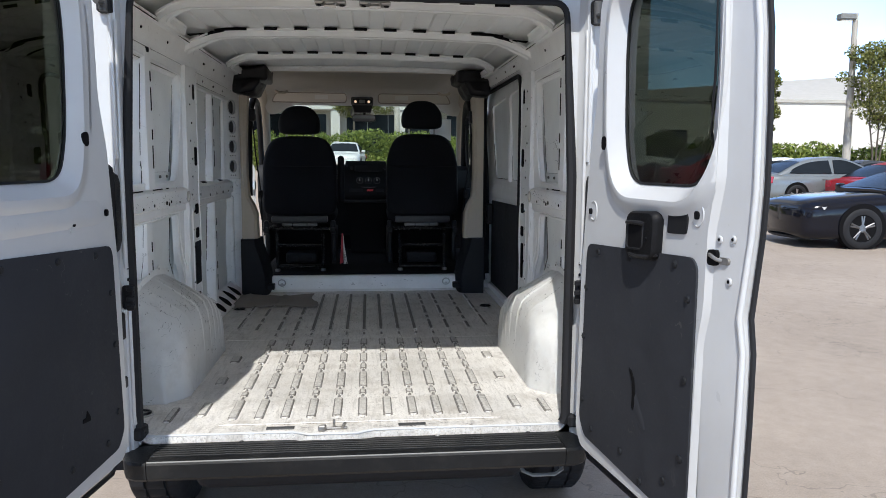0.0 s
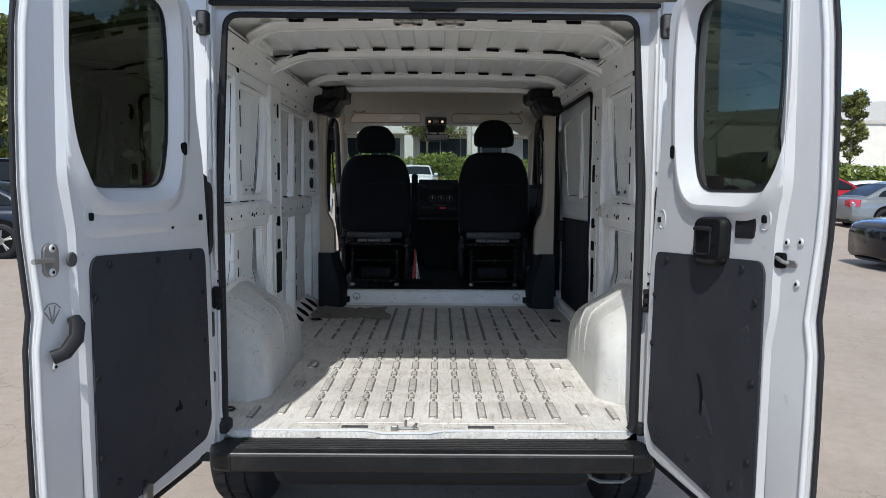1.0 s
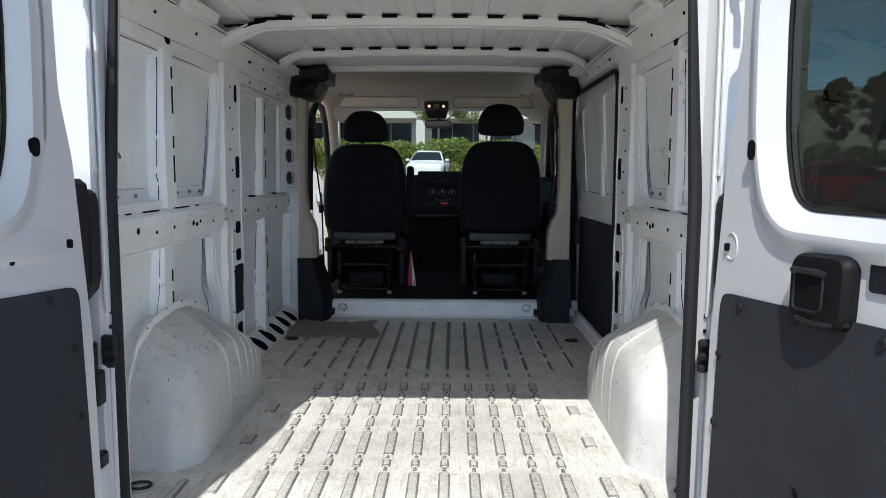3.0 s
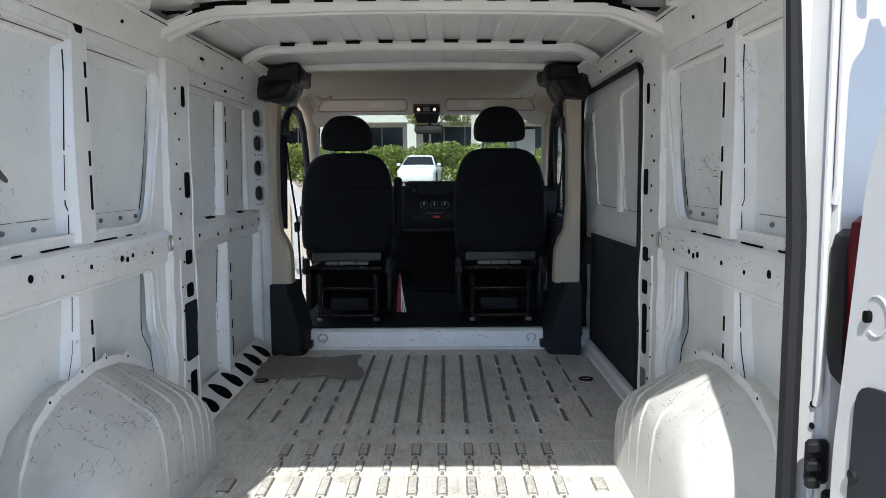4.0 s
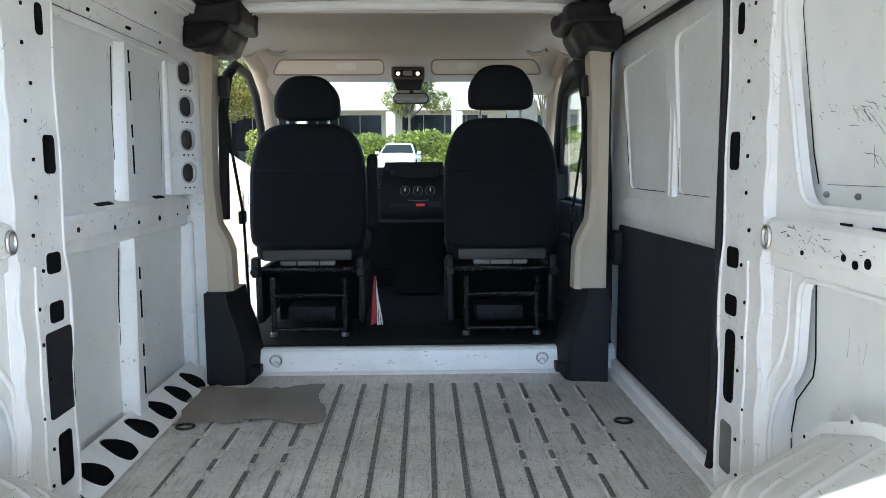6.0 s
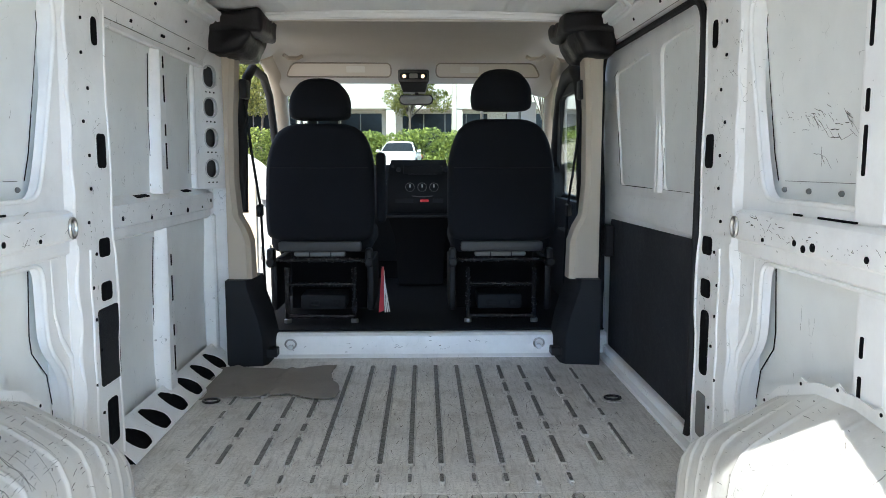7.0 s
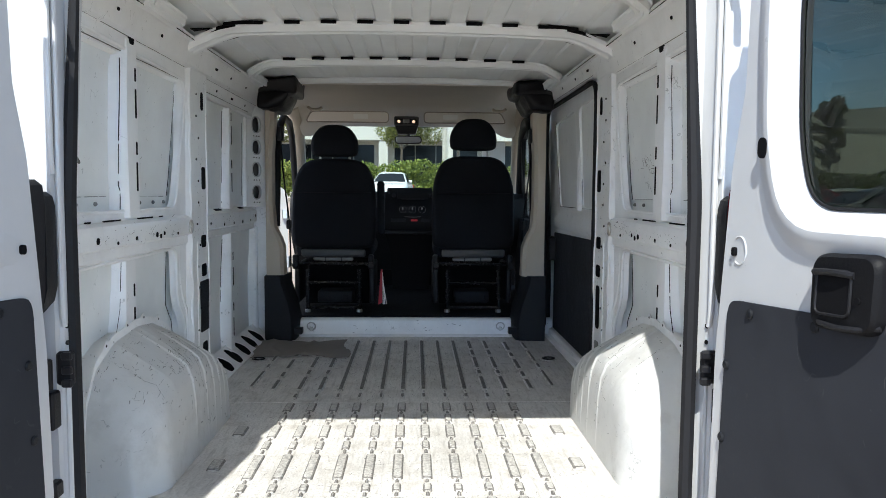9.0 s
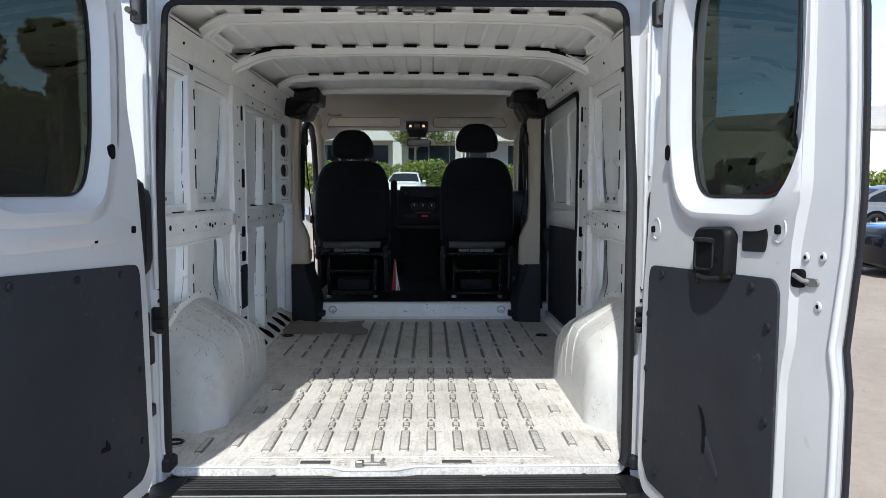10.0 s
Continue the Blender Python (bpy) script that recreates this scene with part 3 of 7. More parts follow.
for s, side in SIDES:
    # outer skin, gently bowed
    bm = bmesh.new()
    front = 5.7 if s < 0 else 4.2
    grid(bm, 18, 14, lambda a, b: (s * (skin_x(0.42 + b * 1.66) + 0.002), 2.64 + a * (front - 2.64), 0.42 + b * 1.66))
    wall = single("wall_" + side, bm, PRIMER, "thin-painted outer steel side panel of the van", "wall", kind="structure")
    walls[s] = wall
    bm = bmesh.new()
    plate(bm, [(2.64, 0.5), (4.0, 0.5), (4.0, 1.96), (2.64, 1.96)], wall_holes(s), 0, 0.03, lambda u, v, w: (s * (0.925 + w + 0.012 * smooth01((v - 1.4) / 0.5) * -1), u, v))
    bmesh.ops.remove_doubles(bm, verts=bm.verts, dist=1e-5)
    frame_p = part("inner_frame", bm, PAINT, wall, "scuffed white pressed-steel inner frame")
    # dark joint lines: front edge of each panel field and both edges of its rib
    lines = [[(3.874, 1.4), (3.9, 1.47), (3.945, 1.68), (3.968, 1.8), (3.962, 1.85)], [(3.865, 1.17), (3.865, 1.0), (3.88, 0.95), (3.955, 0.87), (3.972, 0.78), (3.955, 0.68)],
             [(3.318, 1.35), (3.322, 1.42), (3.306, 1.44), (3.312, 1.6), (3.324, 1.8), (3.32, 1.86)], [(3.318, 1.18), (3.312, 1.02), (3.29, 0.92), (3.308, 0.8), (3.312, 0.7)],
             [(3.462, 1.36), (3.46, 1.5)], [(2.74, 1.4), (3.28, 1.402)], [(3.49, 1.402), (3.84, 1.4)]]
    for k, pts in enumerate(lines):
        bm = dashes([(s * (skin_x(v) - (0.0325 if 2 <= k <= 4 else 0.001)), u, v) for u, v in pts], 10 * k + s, 0.0017 if k < 5 else 0.0012)
        part("joint_shade_line", bm, HOLE if k < 5 else GREYP, frame_p, "dark line for joints and crease shade")
    for loop in wall_holes(s):
        bm = bmesh.new()
        sweep(bm, [(s * (0.927 - 0.012 * smooth01((v - 1.4) / 0.5)), u, v) for u, v in loop], 0.0065, 8, True)
        part("rolled_edge", bm, PAINT, frame_p, smooth=80)
    bm = bmesh.new()
    sweep(bm, [(s * 0.93, 3.9, 1.2), (s * 0.928, 3.905, 1.05), (s * 0.926, 3.93, 0.98), (s * 0.924, 3.975, 0.92), (s * 0.922, 3.99, 0.84), (s * 0.922, 3.985, 0.72), (s * 0.922, 3.97, 0.6)], 0.009, 10, flat=0.7)
    part("pressed_flange", bm, PAINT, frame_p, smooth=80)
    # pillar at the front of the wheel arch
    bm = bmesh.new()
    prof = [(3.97, 0.985), (3.975, 0.92), (4.0, 0.901), (4.1, 0.9), (4.235, 0.9), (4.245, 0.908), (4.248, 0.985)]
    rings = []
    for z, inx in ((0.5, 0.0), (0.9, 0.0), (1.15, 0.0), (1.28, 0.0), (1.5, 0.0), (1.82, 0.0), (1.95, 0.005), (2.03, 0.03)):
        rings.append([(s * (x - (inx if x < 0.95 else 0)), y, z) for y, x in prof])
    loft(bm, rings)
    pil = part("pillar", bm, PAINT, wall, "scuffed white door pillar with slots")
    for y0, amp, x0, z0, z1 in ((4.0, 0.007, 0.905, 0.56, 1.22), (4.0, 0.004, 0.905, 1.32, 1.9), (4.232, 0.005, 0.902, 0.54, 1.9), (4.07, 0.003, 0.902, 0.56, 1.2)):
        bm = bmesh.new()
        n = 22
        sweep(bm, [(s * x0, y0 + amp * math.sin(k * 0.95) + (0.012 if 6 < k < 11 and y0 > 4.2 else 0), z0 + (z1 - z0) * k / n) for k in range(n + 1)], 0.0065, 8)
        part("fold", bm, PAINT, pil, smooth=80)
    # belt rail
    bm = bmesh.new()
    sections = [(2.66, 3.98)] + ([(4.23, 5.37)] if s < 0 else [])
    for y0, y1 in sections:
        inn = 0.896 if y0 < 4 else 0.915
        loft(bm, [[(s * 0.975, y, 1.34), (s * (inn + 0.02), y, 1.318), (s * (inn + 0.004), y, 1.311), (s * inn, y, 1.299), (s * (inn + 0.002), y, 1.243), (s * (inn + 0.016), y, 1.235), (s * (inn + 0.018), y, 1.203), (s * (inn + 0.028), y, 1.196), (s * 0.975, y, 1.192)] for y in (y0, y1)])
    rail = part("belt_rail", bm, PAINT, wall, "white belt rail with punched holes")
    for y0, y1 in ((3.44, 3.6), (3.15, 3.3), (2.86, 2.98), (3.66, 3.71), (3.02, 3.07)) + (((4.55, 4.68), (5.05, 5.16)) if s < 0 else ()):
        bm = bmesh.new()
        base = 0.922 if y0 < 4 else 0.945
        plate(bm, rounded([(y0, base), (y1, base), (y1 - 0.015, base + 0.035), (y0 + 0.015, base + 0.035)], 0.008, 2), [], 0, 0.004, lambda u, v, w: (s * v, u, 1.319 + (v - 0.916 - (0.019 if y0 > 4 else 0.0)) * 0.373 + w))
        part("rail_slot", bm, HOLE, rail)
    for y in (3.05, 3.2, 3.36, 3.56, 3.6, 3.64, 3.8, 2.9) + ((4.35, 4.6, 4.8, 5.0, 5.2, 5.33) if s < 0 else ()):
        bm = bmesh.new()
        disc(bm, (s * ((0.899 if y < 4 else 0.918)), y, 1.265 + 0.012 * math.sin(y * 31)), (-s, 0, 0), 0.008 + 0.003 * math.sin(y * 13), 0.004, 10)
        part("rail_hole", bm, HOLE, rail)
    ringr = bmesh.new()
    sweep(ringr, [(s * 0.892, 3.962 + 0.018 * math.cos(k * math.pi / 7), 1.272 + 0.026 * math.sin(k * math.pi / 7)) for k in range(14)], 0.005, 6, True)
    part("rail_ring", ringr, STEEL, rail, "steel lashing ring")
    # vertical ribs between the panels
    ribs = [(3.33, 3.455)] + ([(4.76, 4.86)] if s < 0 else [])
    for y0, y1 in ribs:
        for z0, z1 in ((0.55, 1.2), (1.33, 1.93)):
            bm = bmesh.new()
            d = 0.908 if y0 < 4 and z0 > 1 else 0.928
            rings = []
            for k in range(9):
                z = z0 + (z1 - z0) * k / 8
                sh = 0.012 * math.sin(3.2 * k / 8 + y0)
                rings.append([(s * 0.985, y0 - 0.012 + sh, z), (s * (d + 0.01), y0 + sh, z), (s * d, y0 + 0.01 + sh, z), (s * d, y1 - 0.03, z), (s * (d + 0.012), y1 - 0.022, z), (s * (d + 0.014), y1, z), (s * 0.985, y1 + 0.004, z)])
            loft(bm, rings)
            rib = part("rib", bm, PAINT, wall)
            nz = 4
            for k in range(nz):
                za = z0 + 0.09 + (z1 - z0 - 0.1) * k / nz
                ln = 0.1 if k % 2 == 0 else 0.045
                slot(s, y1 - 0.053, y1 - 0.042, za, za + ln, d + 0.001, 0.004, rib, name="rib_slot")
            slot(s, y0 + 0.03, y0 + 0.075, z1 - 0.015, z1 + 0.02, d + 0.002, 0.012, rib, name="rib_hole") if z1 > 1.5 else None
    # lower edge of the panels: pressed line with plugs
    for y in (2.93, 3.06, 3.2, 3.58, 3.72, 3.84):
        bm = bmesh.new()
        disc(bm, (s * 0.972, y, 1.378), (-s, 0, 0), 0.007, 0.012, 8, 0.003)
        part("plug", bm, GREYP, frame_p, "grey plastic push plug")
    # roof rail above
    bm = bmesh.new()
    low_rail = [(0.985, 1.868), (0.945, 1.872), (0.93, 1.878), (0.924, 1.888), (0.914, 1.93), (0.909, 1.937), (0.893, 1.943), (0.887, 1.951), (0.87, 2.022), (0.864, 2.031), (0.848, 2.037), (0.844, 2.043), (0.846, 2.05), (0.985, 2.06)]
    high_rail = [(0.985, 1.968), (0.93, 1.966), (0.906, 1.969), (0.897, 1.976), (0.885, 1.981), (0.88, 1.988), (0.87, 2.025), (0.864, 2.033), (0.848, 2.038), (0.844, 2.044), (0.846, 2.05), (0.985, 2.06)]
    for rail_prof, y0, y1 in ((low_rail, 2.62, 4.2 if s > 0 else 5.62),) + (((high_rail, 4.2, 5.62),) if s > 0 else ()):
        loft(bm, [[(s * x, y0 + (y1 - y0) * k / 3, z) for x, z in rail_prof] for k in range(4)])
    box(bm, s * 0.978 - 0.01, s * 0.978 + 0.01, 2.6, 5.66, 2.04, 2.2)
    rrail = part("roof_rail", bm, PAINT, wall, "white roof rail with punched holes")
    for k, y in enumerate(y for y in (2.85, 3.0, 3.2, 3.4, 3.6, 3.75, 4.35, 4.5, 4.62, 4.8, 4.95, 5.1, 5.3, 5.42)):
        if s > 0 and y > 4.2 and k % 2:
            continue
        bm = bmesh.new()
        ln = 0.018 if k % 3 else 0.042
        lowrow = k % 2
        zc, xc = (1.91, 0.9188) if lowrow else ((2.008, 0.8747) if s > 0 and y > 4.2 else (1.99, 0.8778))
        n = Vector((-0.94, 0, -0.34)) if lowrow else Vector((-0.955, 0, -0.295))
        up = Vector((-n.z, 0, n.x)) * -1
        c = Vector((xc, y, zc)) + n * 0.002
        vs = [Vector((c.x, c.y, c.z)) + up * (dv * 0.0056) + Vector((0, du * ln / 2, 0)) for du, dv in ((-1, -0.6), (-0.6, -1), (0.6, -1), (1, -0.6), (1, 0.6), (0.6, 1), (-0.6, 1), (-1, 0.6))]
        loft(bm, [[(s * v.x, v.y, v.z) for v in vs], [(s * (v.x - n.x * 0.003), v.y, v.z - n.z * 0.003) for v in vs]])
        part("rail_hole", bm, HOLE, rrail)
    # dark dashes along the rail: sealant gaps, with the creases' shade painted in
    for k, (x, z, y0, y1) in enumerate(((0.9085, 1.9375, 2.75, 3.96), (0.924, 1.884, 2.9, 3.95), (0.8465, 2.0355, 2.7, 4.7)) + (((0.9085, 1.9375, 4.26, 5.4), (0.924, 1.884, 4.26, 5.2)) if s < 0 else ((0.889, 1.9785, 4.3, 5.45),))):
        bm = dashes([(s * x, y0 + (y1 - y0) * i / 4, z + 0.0008 * math.sin(i * 2.3)) for i in range(5)], 300 + 7 * k + s, 0.0021 if k == 2 else 0.0016)
        part("joint_shade_line", bm, HOLE if k == 2 else SCUFF, rrail, "dark line for joints and crease shade")
    # slots in the pillar
    piv = [(4.15, 4.205, 1.43, 1.53), (4.13, 4.2, 1.17, 1.225), (4.13, 4.2, 1.04, 1.095), (4.13, 4.2, 0.6, 0.74), (4.15, 4.185, 1.78, 1.86)]
    for y0, y1, z0, z1 in piv:
        slot(s, y0, y1, z0, z1, 0.9, 0.014, wall, GREYP if s > 0 and z0 < 1 else HOLE, "pillar_slot")
    if s < 0:
        slot(s, 4.1, 4.235, 0.79, 1.02, 0.9, 0.012, wall, BLACKP, "pillar_cover")
    else:
        slot(s, 4.13, 4.19, 0.8, 1.0, 0.9, 0.02, wall, HOLE, "pillar_slot")
    for k in range(14):
        z = 0.62 + k * 0.094
        bm = bmesh.new()
        disc(bm, (s * 0.9005, 4.09 + 0.02 * math.sin(k * 2.4), z), (-s, 0, 0), 0.005, 0.004, 8)
        part("pillar_hole", bm, HOLE, wall)

# forward bay of the driver's side: column with four oval holes, sill pockets
wall = walls[-1]
bm = bmesh.new()
SLANT = lambda u: -0.948 + (u - 5.26) * 0.42
OVALS = ((1.785, 1.865), (1.655, 1.725), (1.52, 1.59), (1.385, 1.452))
ovals = [rrect(5.312, 5.388, z0 - 0.006, z1 + 0.006, 0.034, 5) for z0, z1 in OVALS]
plate(bm, [(5.26, 1.33), (5.435, 1.33), (5.435, 1.95), (5.26, 1.95)], ovals, 0, 0.008, lambda u, v, w: (SLANT(u) - w, u + w * 0.45, v))
column = part("hole_column", bm, PAINT, wall, "white bracket with four oval holes")
for z0, z1 in OVALS:
    bm = bmesh.new()
    sweep(bm, [(SLANT(u) + 0.001, u, v) for u, v in rrect(5.31, 5.39, z0 - 0.008, z1 + 0.008, 0.036, 5)], 0.004, 6, True)
    part("hole_rim", bm, WHITE, column)
    bm = bmesh.new()
    plate(bm, rrect(5.3, 5.4, z0 - 0.014, z1 + 0.014, 0.035, 5), [], 0, 0.002, lambda u, v, w: (SLANT(u) - 0.022 - w, u + 0.01, v))
    part("hole_back", bm, GREYR, column, "grey panel behind the hole")
    for k in range(3):
        bm = bmesh.new()
        disc(bm, (SLANT(5.325 + 0.025 * k) + 0.001, 5.325 + 0.025 * k, z0 - 0.028), (0.9, -0.4, 0), 0.0035, 0.003, 8)
        part("bracket_hole", bm, HOLE, column)
bm = bmesh.new()
box(bm, -0.99, -0.945, 5.235, 5.258, 1.33, 1.95, 0.005)
box(bm, -0.985, -0.862, 5.447, 5.46, 0.5, 2.0)
box(bm, -0.985, -0.925, 5.4, 5.44, 0.5, 1.21, 0.008)
box(bm, -0.985, -0.94, 5.44, 5.62, 0.5, 1.21, 0.008)
box(bm, -0.95, -0.925, 4.23, 5.6, 1.86, 1.9, 0.006)
part("bay_frame", bm, PAINT, wall)
for y0, zs in ((4.742, (1.36, 1.42, 1.6, 1.84)), (4.878, (1.5, 1.66, 1.84)), (4.744, (0.62, 0.8, 1.0, 1.17)), (5.19, (1.4, 1.6, 1.83)), (4.255, (0.62, 0.9, 1.17))):
    bm = dashes([(-skin_x(z) + 0.001, y0 + 0.008 * math.sin(k * 2.1), z) for k, z in enumerate(zs)], int(y0 * 100), 0.0017)
    part("joint_shade_line", bm, HOLE, wall)
bm = bmesh.new()
pock = [4.34, 4.53, 4.72, 4.91, 5.1, 5.28]
holes = [rounded([(y - 0.068, 0.118), (y - 0.04, 0.124), (y + 0.03, 0.088), (y + 0.068, 0.048), (y + 0.05, 0.01), (y - 0.025, 0.008), (y - 0.058, 0.05)], 0.022, 4) for y in pock]
plate(bm, [(4.22, 0.0), (5.46, 0.0), (5.46, 0.13), (4.22, 0.13)], holes, 0, 0.004, lambda u, v, w: (-0.86 - v * 0.75, u, FLOOR + 0.004 + v * 0.72 + w))
part("sill_ramp", bm, PAINT, wall, "white sill edge with teardrop pockets")
bm = bmesh.new()
plate(bm, [(4.23, 0.004), (5.45, 0.004), (5.45, 0.125), (4.23, 0.125)], [], -0.014, -0.01, lambda u, v, w: (-0.86 - v * 0.75, u, FLOOR + 0.004 + v * 0.72 + w))
part("pocket_back", bm, HOLE, wall)
bm = bmesh.new()
box(bm, -0.985, -0.875, 4.23, 5.45, FLOOR - 0.03, FLOOR + 0.002)
part("sill_cavity", bm, HOLE, wall)


# ---- sliding door on the passenger side ----
sd = thing("sliding_door", (0.98, 4.9, 0.5), "white sliding side door with dark lower board, closed", "door")
bm = bmesh.new()
o = [(4.22, 0.46), (5.66, 0.46), (5.66, 1.97), (4.22, 1.97)]
win = [rounded([(4.42, 1.34), (4.79, 1.34), (4.79, 1.88), (4.42, 1.9)], 0.05), rounded([(4.89, 1.34), (5.4, 1.34), (5.45, 1.85), (4.89, 1.88)], 0.05)]
plate(bm, o, win, 0, 0.045, lambda u, v, w: (0.962 - 0.03 * smooth01((v - 1.5) / 0.4) + w, u, v))
part("body", bm, PAINT, sd)
bm = bmesh.new()
plate(bm, [(4.36, 1.31), (5.5, 1.31), (5.5, 1.92), (4.36, 1.92)], [], 0, 0.004, lambda u, v, w: (0.974 - 0.03 * smooth01((v - 1.5) / 0.4) + w, u, v))
part("infill_panel", bm, PRIMER, sd)
bm = bmesh.new()
box(bm, 1.0, 1.006, 4.22, 5.66, 0.46, 1.97)
part("outer_skin", bm, PRIMER, sd)
bm = bmesh.new()
plate(bm, rounded([(4.27, 0.555), (5.52, 0.555), (5.52, 1.175), (4.27, 1.19)], 0.015, 3), [], 0, 0.006, lambda u, v, w: (0.957 - w, u, v))
part("door_board", bm, BOARD, sd, "dark board with faint scratches")
bm = bmesh.new()
loft(bm, [[(0.962, y, 1.2), (0.952, y, 1.215), (0.95, y, 1.25), (0.962, y, 1.3)] for y in (4.25, 5.62)])
part("pressed_rail", bm, PAINT, sd)
bm = bmesh.new()
loft(bm, [[(0.975, y0, z), (0.945, y0 + 0.012, z), (0.945, y0 + 0.03, z), (0.955, y0 + 0.04, z), (0.945, y0 + 0.05, z), (0.945, y0 + 0.07, z), (0.975, y0 + 0.085, z)] for z, y0 in ((1.33, 4.797), (1.9, 4.797))])
part("window_rib", bm, PAINT, sd)
for loop in ([(5.395, 1.346), (5.44, 1.7), (5.447, 1.84), (5.4, 1.862)], [(5.39, 1.343), (4.9, 1.343)], [(4.78, 1.343), (4.5, 1.343)], [(4.787, 1.36), (4.787, 1.5)]):
    bm = dashes([(0.9605 - 0.03 * smooth01((z - 1.5) / 0.4), y, z) for y, z in loop], int(loop[0][0] * 50), 0.0016)
    part("joint_shade_line", bm, HOLE, sd)
bm = bmesh.new()
seal = rounded([(4.262, 0.52), (5.555, 0.52), (5.555, 1.95), (4.262, 1.955)], 0.12, 8)
sweep(bm, [(0.9, y, z) for y, z in seal[14:] + seal[:4]], 0.0125, 8)
part("rubber_seal", bm, RUBBER, sd, "black rubber door seal")
bm = bmesh.new()
box(bm, 0.905, 0.95, 5.44, 5.53, 1.0, 1.15, 0.008)
box(bm, 0.9, 0.925, 5.45, 5.52, 1.05, 1.1, 0.006)
part("latch", bm, BLACKP, sd, "black plastic door latch")
bm = bmesh.new()
box(bm, 0.9, 0.97, 4.22, 5.6, FLOOR - 0.02, FLOOR + 0.012, 0.005)
box(bm, 0.93, 0.97, 4.22, 5.6, FLOOR + 0.012, FLOOR + 0.05, 0.005)
part("threshold", bm, PAINT, sd)


# ---- wheel arches ----
def arch_top(y):
    """Height of the arch's crown along the van."""
    pts = [(2.955, 0.5), (2.965, 0.66), (2.99, 0.78), (3.06, 0.88), (3.2, 0.935), (3.4, 0.955), (3.55, 0.94), (3.72, 0.88), (3.85, 0.77), (3.94, 0.63), (3.975, 0.5)]
    for (a, za), (b, zb) in zip(pts, pts[1:]):
        if a <= y <= b:
            return za + (zb - za) * (y - a) / (b - a)
    return 0.5


SECTION = [(0.0, 0.0), (0.003, 0.1), (0.008, 0.2), (0.018, 0.27), (0.036, 0.318), (0.06, 0.342), (0.1, 0.37), (0.15, 0.405), (0.2, 0.438), (0.222, 0.45), (0.25, 0.452), (0.285, 0.45)]


def arch_section(y, f):
    """Points (x, z) across the arch at y, f times its full height."""
    bulge = 0.07 * (1 - smooth01((y - 2.955) / 0.1)) + 0.06 * smooth01((y - 3.78) / 0.2)
    bead = 0.006 * sum(math.exp(-((y - yk) / 0.0065) ** 2) for yk in (3.36, 3.5, 3.6, 3.68, 3.745, 3.8, 3.85))
    out = []
    for k, (dx, dz) in enumerate(SECTION):
        amp = bead * min(1.0, k / 3.0) * max(0.0, min(1.0, (9 - k) / 3.0))
        out.append((min(0.7 + bulge * (1 - dx / 0.25) + dx - amp * 0.8, 0.985), 0.5 + dz * f + amp * 0.6))
    return out


def make_arch(s, side):
    ob = thing("wheel_arch", (s * 0.83, 3.46, FLOOR), "scratched white steel wheel arch on the load floor", "wheel arch", "wheel arches")
    b = bmesh.new()
    ys = [2.955, 2.96, 2.965, 2.975, 2.99, 3.02, 3.06, 3.12] + [3.18 + 0.0035 * k for k in range(203)] + [3.9, 3.94, 3.96, 3.975]
    rings = []
    for y in ys:
        f = max((arch_top(y) - 0.5) / 0.455, 0.002)
        rings.append([(s * x, y, z) for x, z in arch_section(y, f)])
    loft(b, rings, caps=False, closed=False)
    bmesh.ops.solidify(b, geom=b.faces[:], thickness=0.004)
    part("shell", b, ARCH, ob, smooth=50)
    # welded flange with tabs along the wall
    b = bmesh.new()
    rim = []
    for j in range(41):
        y = 2.965 + j * 0.025
        tab = 0.015 if j in (7, 14, 20, 26, 33) else 0.0
        rim.append((y, arch_top(min(y, 3.97)) + 0.02 + tab))
    low = [(y, arch_top(min(y, 3.97)) - 0.02) for y, _ in reversed(rim)]
    plate(b, rim + low, [], 0, 0.004, lambda u, v, w: (s * (0.922 - w), u, v))
    part("flange", b, ARCH, ob)
    for j in (7, 14, 20, 26, 33):
        y = 2.965 + j * 0.025
        b = bmesh.new()
        disc(b, (s * 0.92, y, arch_top(y) + 0.02), (-s, 0, 0), 0.0045, 0.003, 8)
        part("tab_hole", b, HOLE, ob)
    return ob


ARCHES = {s: make_arch(s, side) for s, side in SIDES}


# ---- roof ----
def roof_z(x):
    return 2.1 - 0.02 * (abs(x) / 0.82) ** 2 - 0.032 * smooth01((abs(x) - 0.68) / 0.16)


bm = bmesh.new()
nx, strips = 220, 11
vs = []
for j, y in enumerate((2.62, 3.0, 3.4, 3.9, 4.4, 4.7, 4.9, 5.5)):
    row = []
    for i in range(nx + 1):
        x = -0.965 + 1.93 * i / nx
        ph = ((x + 0.82) / 1.64 * strips) % 1.0
        rise = 0.011 * (smooth01((ph - 0.2) / 0.05) - smooth01((ph - 0.75) / 0.05)) * (1 - 0.6 * smooth01((y - 4.6) / 0.25)) if abs(x) < 0.76 else 0
        row.append(bm.verts.new((x, y, 2.1 - 0.02 * (abs(x) / 0.82) ** 2 + 0.022 + rise)))
    vs.append(row)
for a, b in zip(vs, vs[1:]):
    for i in range(nx):
        bm.faces.new((a[i], a[i + 1], b[i + 1], b[i]))


def bow_z(x):
    """Underside line of a bow that runs on over the rail down to the pillar."""
    pts = [(0.74, roof_z(0.74)), (0.86, 2.02), (0.9, 1.992), (1.2, 1.7)]
    a = abs(x)
    if a <= 0.74:
        return roof_z(x)
    for (x0, z0), (x1, z1) in zip(pts, pts[1:]):
        if a <= x1:
            return z0 + (z1 - z0) * (a - x0) / (x1 - x0)


